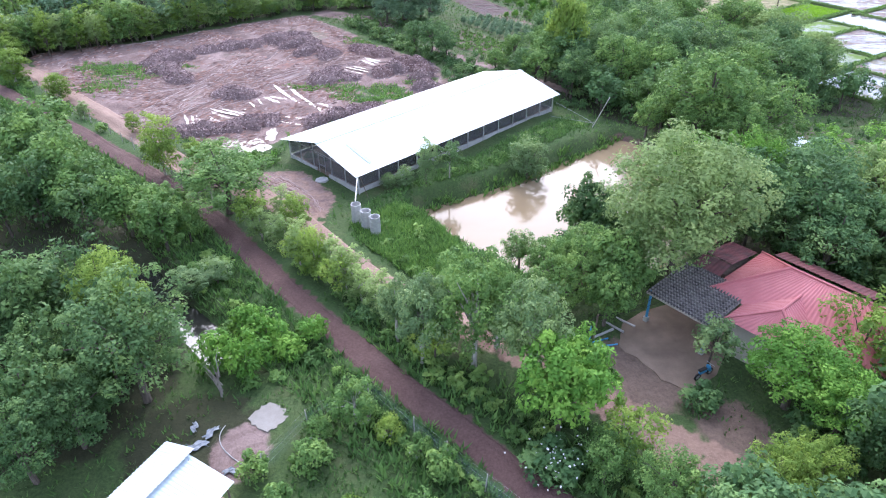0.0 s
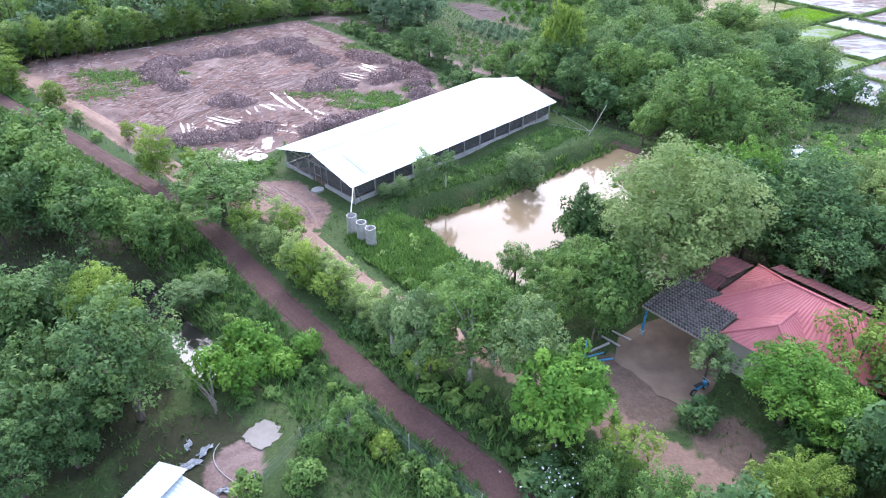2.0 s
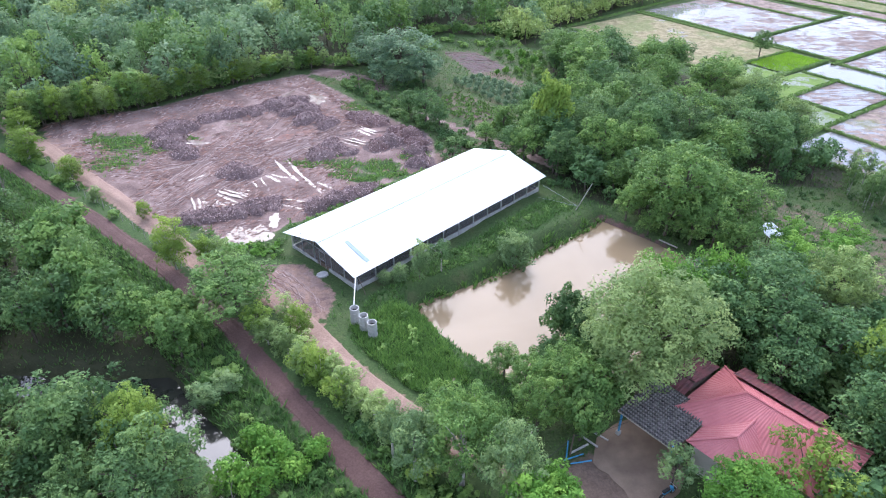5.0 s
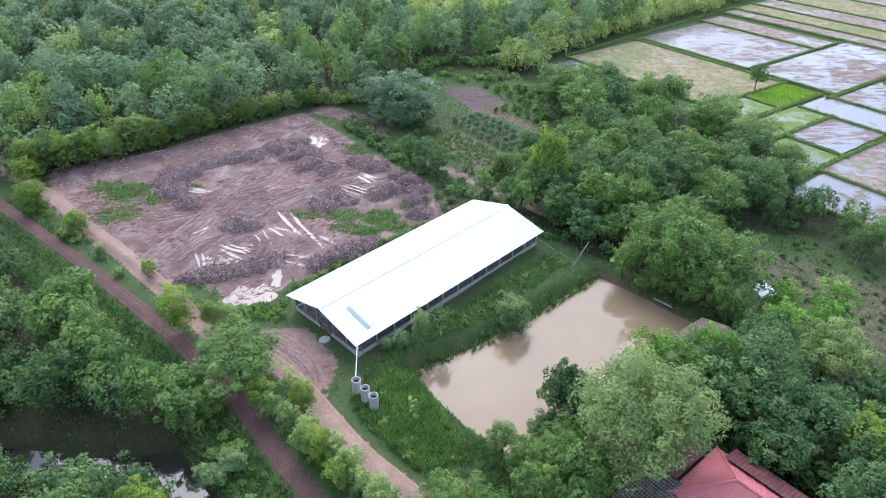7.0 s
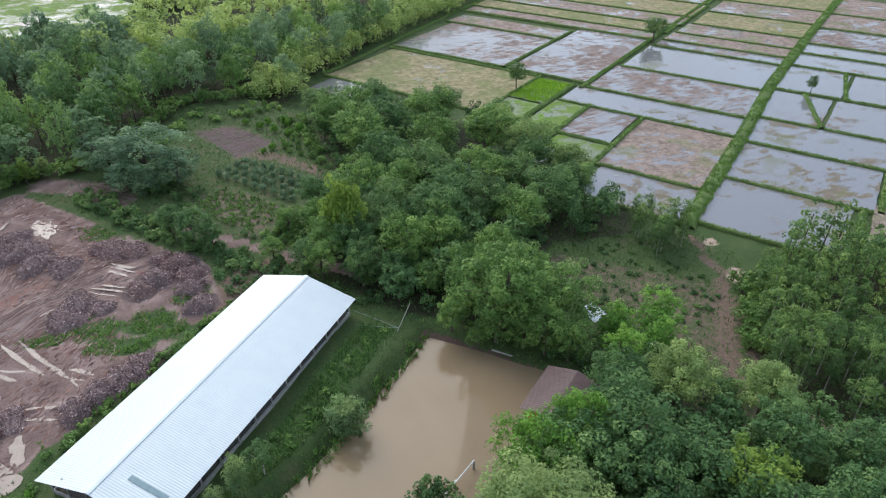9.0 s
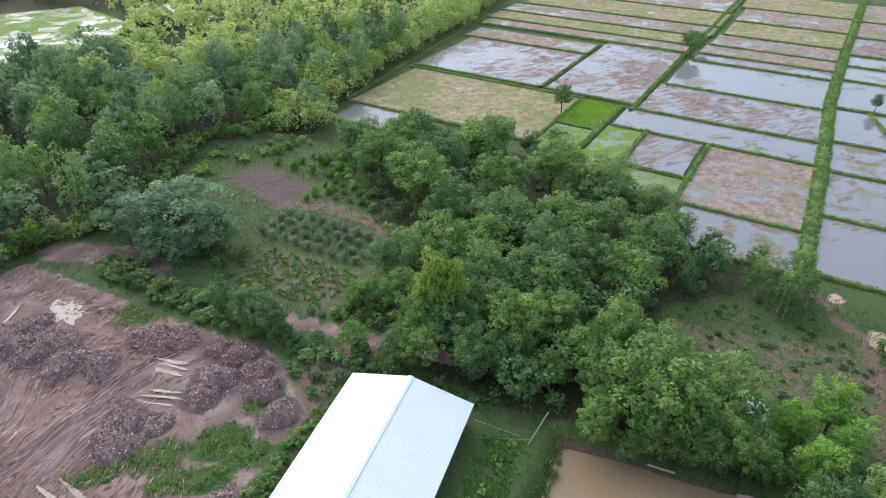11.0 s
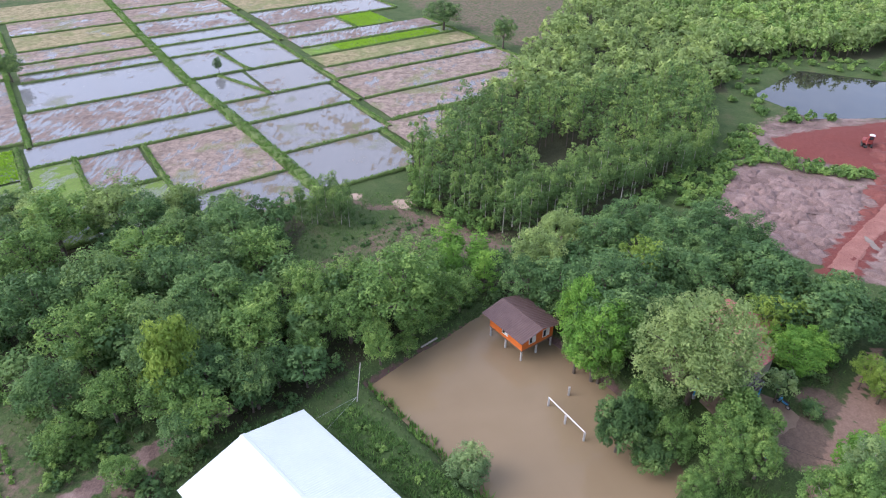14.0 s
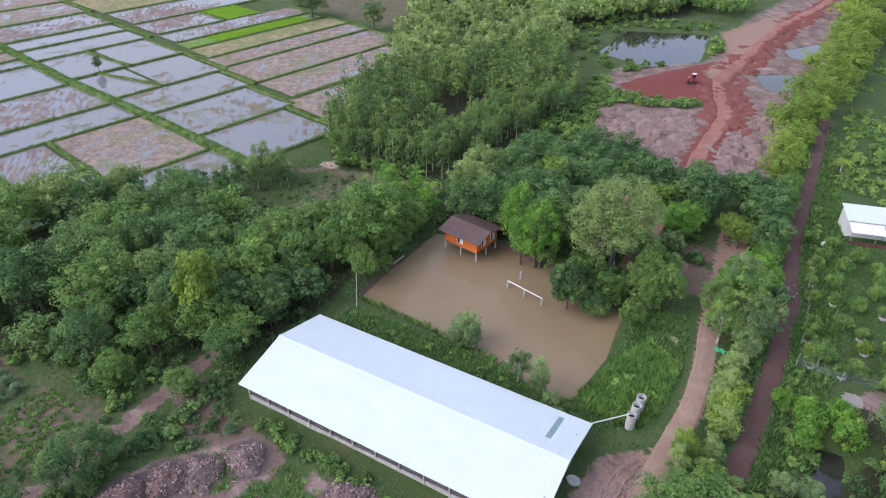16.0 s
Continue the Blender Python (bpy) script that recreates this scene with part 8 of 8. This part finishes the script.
def palm(x, y, tall, label):
    r = np.random.RandomState(9)
    e = thing("coconut_palm", x, y, height(x, y) - 0.1, 0, label, "palm")
    v, f = tube([(0, 0, 0), (0.2, 0, tall * 0.5), (0.3, 0.1, tall)], [0.2, 0.15, 0.13], 8)
    finish("trunk", quick_mesh("palm_trunk", v, f, smooth=True), BARK_PALE, e)
    for k in range(16):
        a = 6.2832 * k / 16 + r.uniform(-0.15, 0.15)
        up = r.uniform(-0.1, 0.9)
        verts = []
        for i in range(14):
            t = i / 13
            rad, z = 2.3 * t, tall + up * 1.6 * t - 1.9 * t * t
            c = Vector((0.3 + rad * math.cos(a), 0.1 + rad * math.sin(a), z))
            w = 0.5 * math.sin(3.1416 * (0.12 + 0.86 * t)) + 0.02
            s = Vector((-math.sin(a), math.cos(a), -0.5))
            s2 = Vector((math.sin(a), -math.cos(a), -0.5))
            fwd = Vector((math.cos(a), math.sin(a), 0)) * 0.1
            for sd in (s, s2):
                verts += [tuple(c - fwd * 0.6), tuple(c + sd * w + fwd * 2.0), tuple(c + fwd * 0.6)]
        v = np.array(verts)
        me = quick_mesh("frond", v, np.arange(len(v)).reshape(-1, 3))
        tint_mesh(me, np.full(len(v), r.uniform(0.3, 0.9)))
        finish("frond", me, LEAF["yellow"], e)


palm(35.4, -11.2, 2.4, "young coconut palm beside the road")


def excavator(x, y, turn):
    e = thing("excavator", x, y, height(x, y), turn, "small red excavator with white cab roof on red earth fill", "excavator")
    red, dark = plain("red_machine_paint", (0.2, 0.04, 0.035), (0.32, 0.07, 0.06), 2.0, 0.5), DARK_GAP
    for s in (1, -1):
        bm = bmesh.new()
        box(bm, (2.6, 0.45, 0.6), at(0, s * 0.85, 0.32), 0.2)
        part("track", bm, dark, e)
    bm = bmesh.new()
    box(bm, (2.1, 1.9, 0.7), at(-0.2, 0, 1.05), 0.12)
    part("body", bm, red, e, "red engine body")
    bm = bmesh.new()
    box(bm, (1.0, 0.9, 1.2), at(0.4, 0.45, 1.9), 0.1)
    cab = part("cab", bm, red, e, "red cab")
    bm = bmesh.new()
    box(bm, (0.06, 0.7, 0.7), at(0.9, 0.45, 2.05))
    box(bm, (0.7, 0.06, 0.7), at(0.4, 0.9, 2.05))
    part("cab_window", bm, GLASS, cab, "dark cab window")
    bm = bmesh.new()
    box(bm, (1.1, 1.0, 0.08), at(0.4, 0.45, 2.55), 0.02)
    part("cab_roof", bm, WHITE_PAINT, e, "white cab roof")
    bm = bmesh.new()
    rod(bm, (0.7, -0.3, 1.3), (2.2, -0.3, 2.9), 0.16, 0.13)
    part("boom", bm, red, e)
    bm = bmesh.new()
    rod(bm, (2.2, -0.3, 2.9), (3.2, -0.3, 1.2), 0.13, 0.1)
    part("arm", bm, red, e)
    bm = bmesh.new()
    box(bm, (0.5, 0.7, 0.5), at(3.2, -0.3, 0.9) @ pose(0, 0, 0, 0, 35, 0), 0.08)
    part("bucket", bm, dark, e)


excavator(95.0, -19.8, 150)
for x, y in ((78, 4), (70, 12), (63, 8), (60, -8), (66, -18), (55, -2), (80, 8), (52, 4)):
    r = np.random.RandomState(int(x))
    ring = []
    for i in range(20):
        a = 6.2832 * i / 20
        q = 1 + 0.3 * math.sin(a * 2 + x) + r.uniform(-0.2, 0.2)
        ring.append((x + 1.5 * q * math.cos(a), y + 0.7 * q * math.sin(a)))
    bm = bmesh.new()
    z = min(height(*p) for p in ring) + 0.3
    f = bm.faces.new([bm.verts.new((*p, z)) for p in ring])
    f.normal_update()
    if f.normal.z < 0:
        f.normal_flip()
    tagged(part("soil_puddle", bm, PUDDLE), "rain puddle between soil heaps", "puddle", "soil puddles", "structure")


CLAY = earth("grey_pink_clay", (0.12, 0.082, 0.075), (0.225, 0.155, 0.14), (0.37, 0.275, 0.25))


def soil_heaps():
    """Dumped loads of clay side by side: lumpy mounds that share six shapes."""
    r = np.random.RandomState(480)
    p = scatter(MOUNDS, 2.35, 481)
    p = p[(line_gap(p[:, 0], p[:, 1], FILL_ROAD) > 3.4)]
    n = 14
    a, b = np.meshgrid(np.linspace(-1.1, 1.1, n), np.linspace(-1.1, 1.1, n))
    i = np.arange(n * n).reshape(n, n)
    f = np.stack([i[:-1, :-1], i[:-1, 1:], i[1:, 1:], i[1:, :-1]], axis=-1).reshape(-1, 4)
    shapes = []
    for k in range(6):
        rim = 1 + 0.14 * np.sin(np.arctan2(b, a) * 3 + k) + 0.08 * np.sin(np.arctan2(b, a) * 5 + k * 2)
        z = np.sqrt(np.clip(1 - (np.hypot(a, b) / rim) ** 2, 0, 1)) * (1 + 0.3 * swell(a, b, 0.9, 482 + k) + r.uniform(-0.2, 0.2, a.shape)) - 0.3
        me = quick_mesh("clay_body", np.stack([a, b, z], axis=-1).reshape(-1, 3), f, smooth=True)
        me.materials.append(CLAY)
        shapes.append(me)
    for x, y in p:
        s = r.uniform(1.0, 1.9)
        ob = new("clay_mound", shapes[r.randint(6)])
        ob.matrix_world = pose(x, y, height(x, y) - 0.05, 0, 0, r.uniform(0, 360)) @ Matrix.Diagonal((s, s * r.uniform(0.75, 1.0), r.uniform(0.55, 1.15), 1))
        tagged(ob, "dumped heap of grey-pink clay among others", "soil heap", "clay heaps")


soil_heaps()


def red_ridge():
    """Dumped red fill along the haul road."""
    r = np.random.RandomState(490)
    n = 9
    a, b = np.meshgrid(np.linspace(-1, 1, n), np.linspace(-1, 1, n))
    i = np.arange(n * n).reshape(n, n)
    f = np.stack([i[:-1, :-1], i[:-1, 1:], i[1:, 1:], i[1:, :-1]], axis=-1).reshape(-1, 4)
    vs, fs = [], []
    for k in range(230):
        t = r.uniform(0, 1)
        seg = FILL_ROAD[2:9]
        j = min(int(t * 6), 5)
        q = t * 6 - j
        (ax, ay), (bx, by) = seg[j], seg[j + 1]
        ln = math.hypot(bx - ax, by - ay)
        off = -r.uniform(2.0, 5.6) if k % 6 else r.uniform(2.2, 4.0)
        x, y = ax + (bx - ax) * q - (by - ay) / ln * off, ay + (by - ay) * q + (bx - ax) / ln * off
        s, h, tt = r.uniform(1.2, 2.4), r.uniform(0.3, 0.9), r.uniform(0, 6.28)
        z = smooth((1 + 0.2 * np.sin(np.arctan2(b, a) * 3 + k) - np.hypot(a, b)) / 0.75) * h + r.uniform(-0.12, 0.12, a.shape) * h
        wx, wy = s * (a * math.cos(tt) - b * math.sin(tt)), s * (a * math.sin(tt) + b * math.cos(tt))
        vs.append(np.stack([wx + x, wy + y, z + land(wx + x, wy + y) - 0.12], axis=-1).reshape(-1, 3))
        fs.append(f + k * n * n)
    me = quick_mesh("red_soil_ridge", np.concatenate(vs), np.concatenate(fs), smooth=True)
    tagged(finish("red_soil_ridge", me, earth("dumped_red_soil", (0.11, 0.035, 0.03), (0.19, 0.065, 0.054), (0.28, 0.115, 0.095))), "ridge of dumped red soil along the haul road", "soil ridge", kind="stuff")


red_ridge()
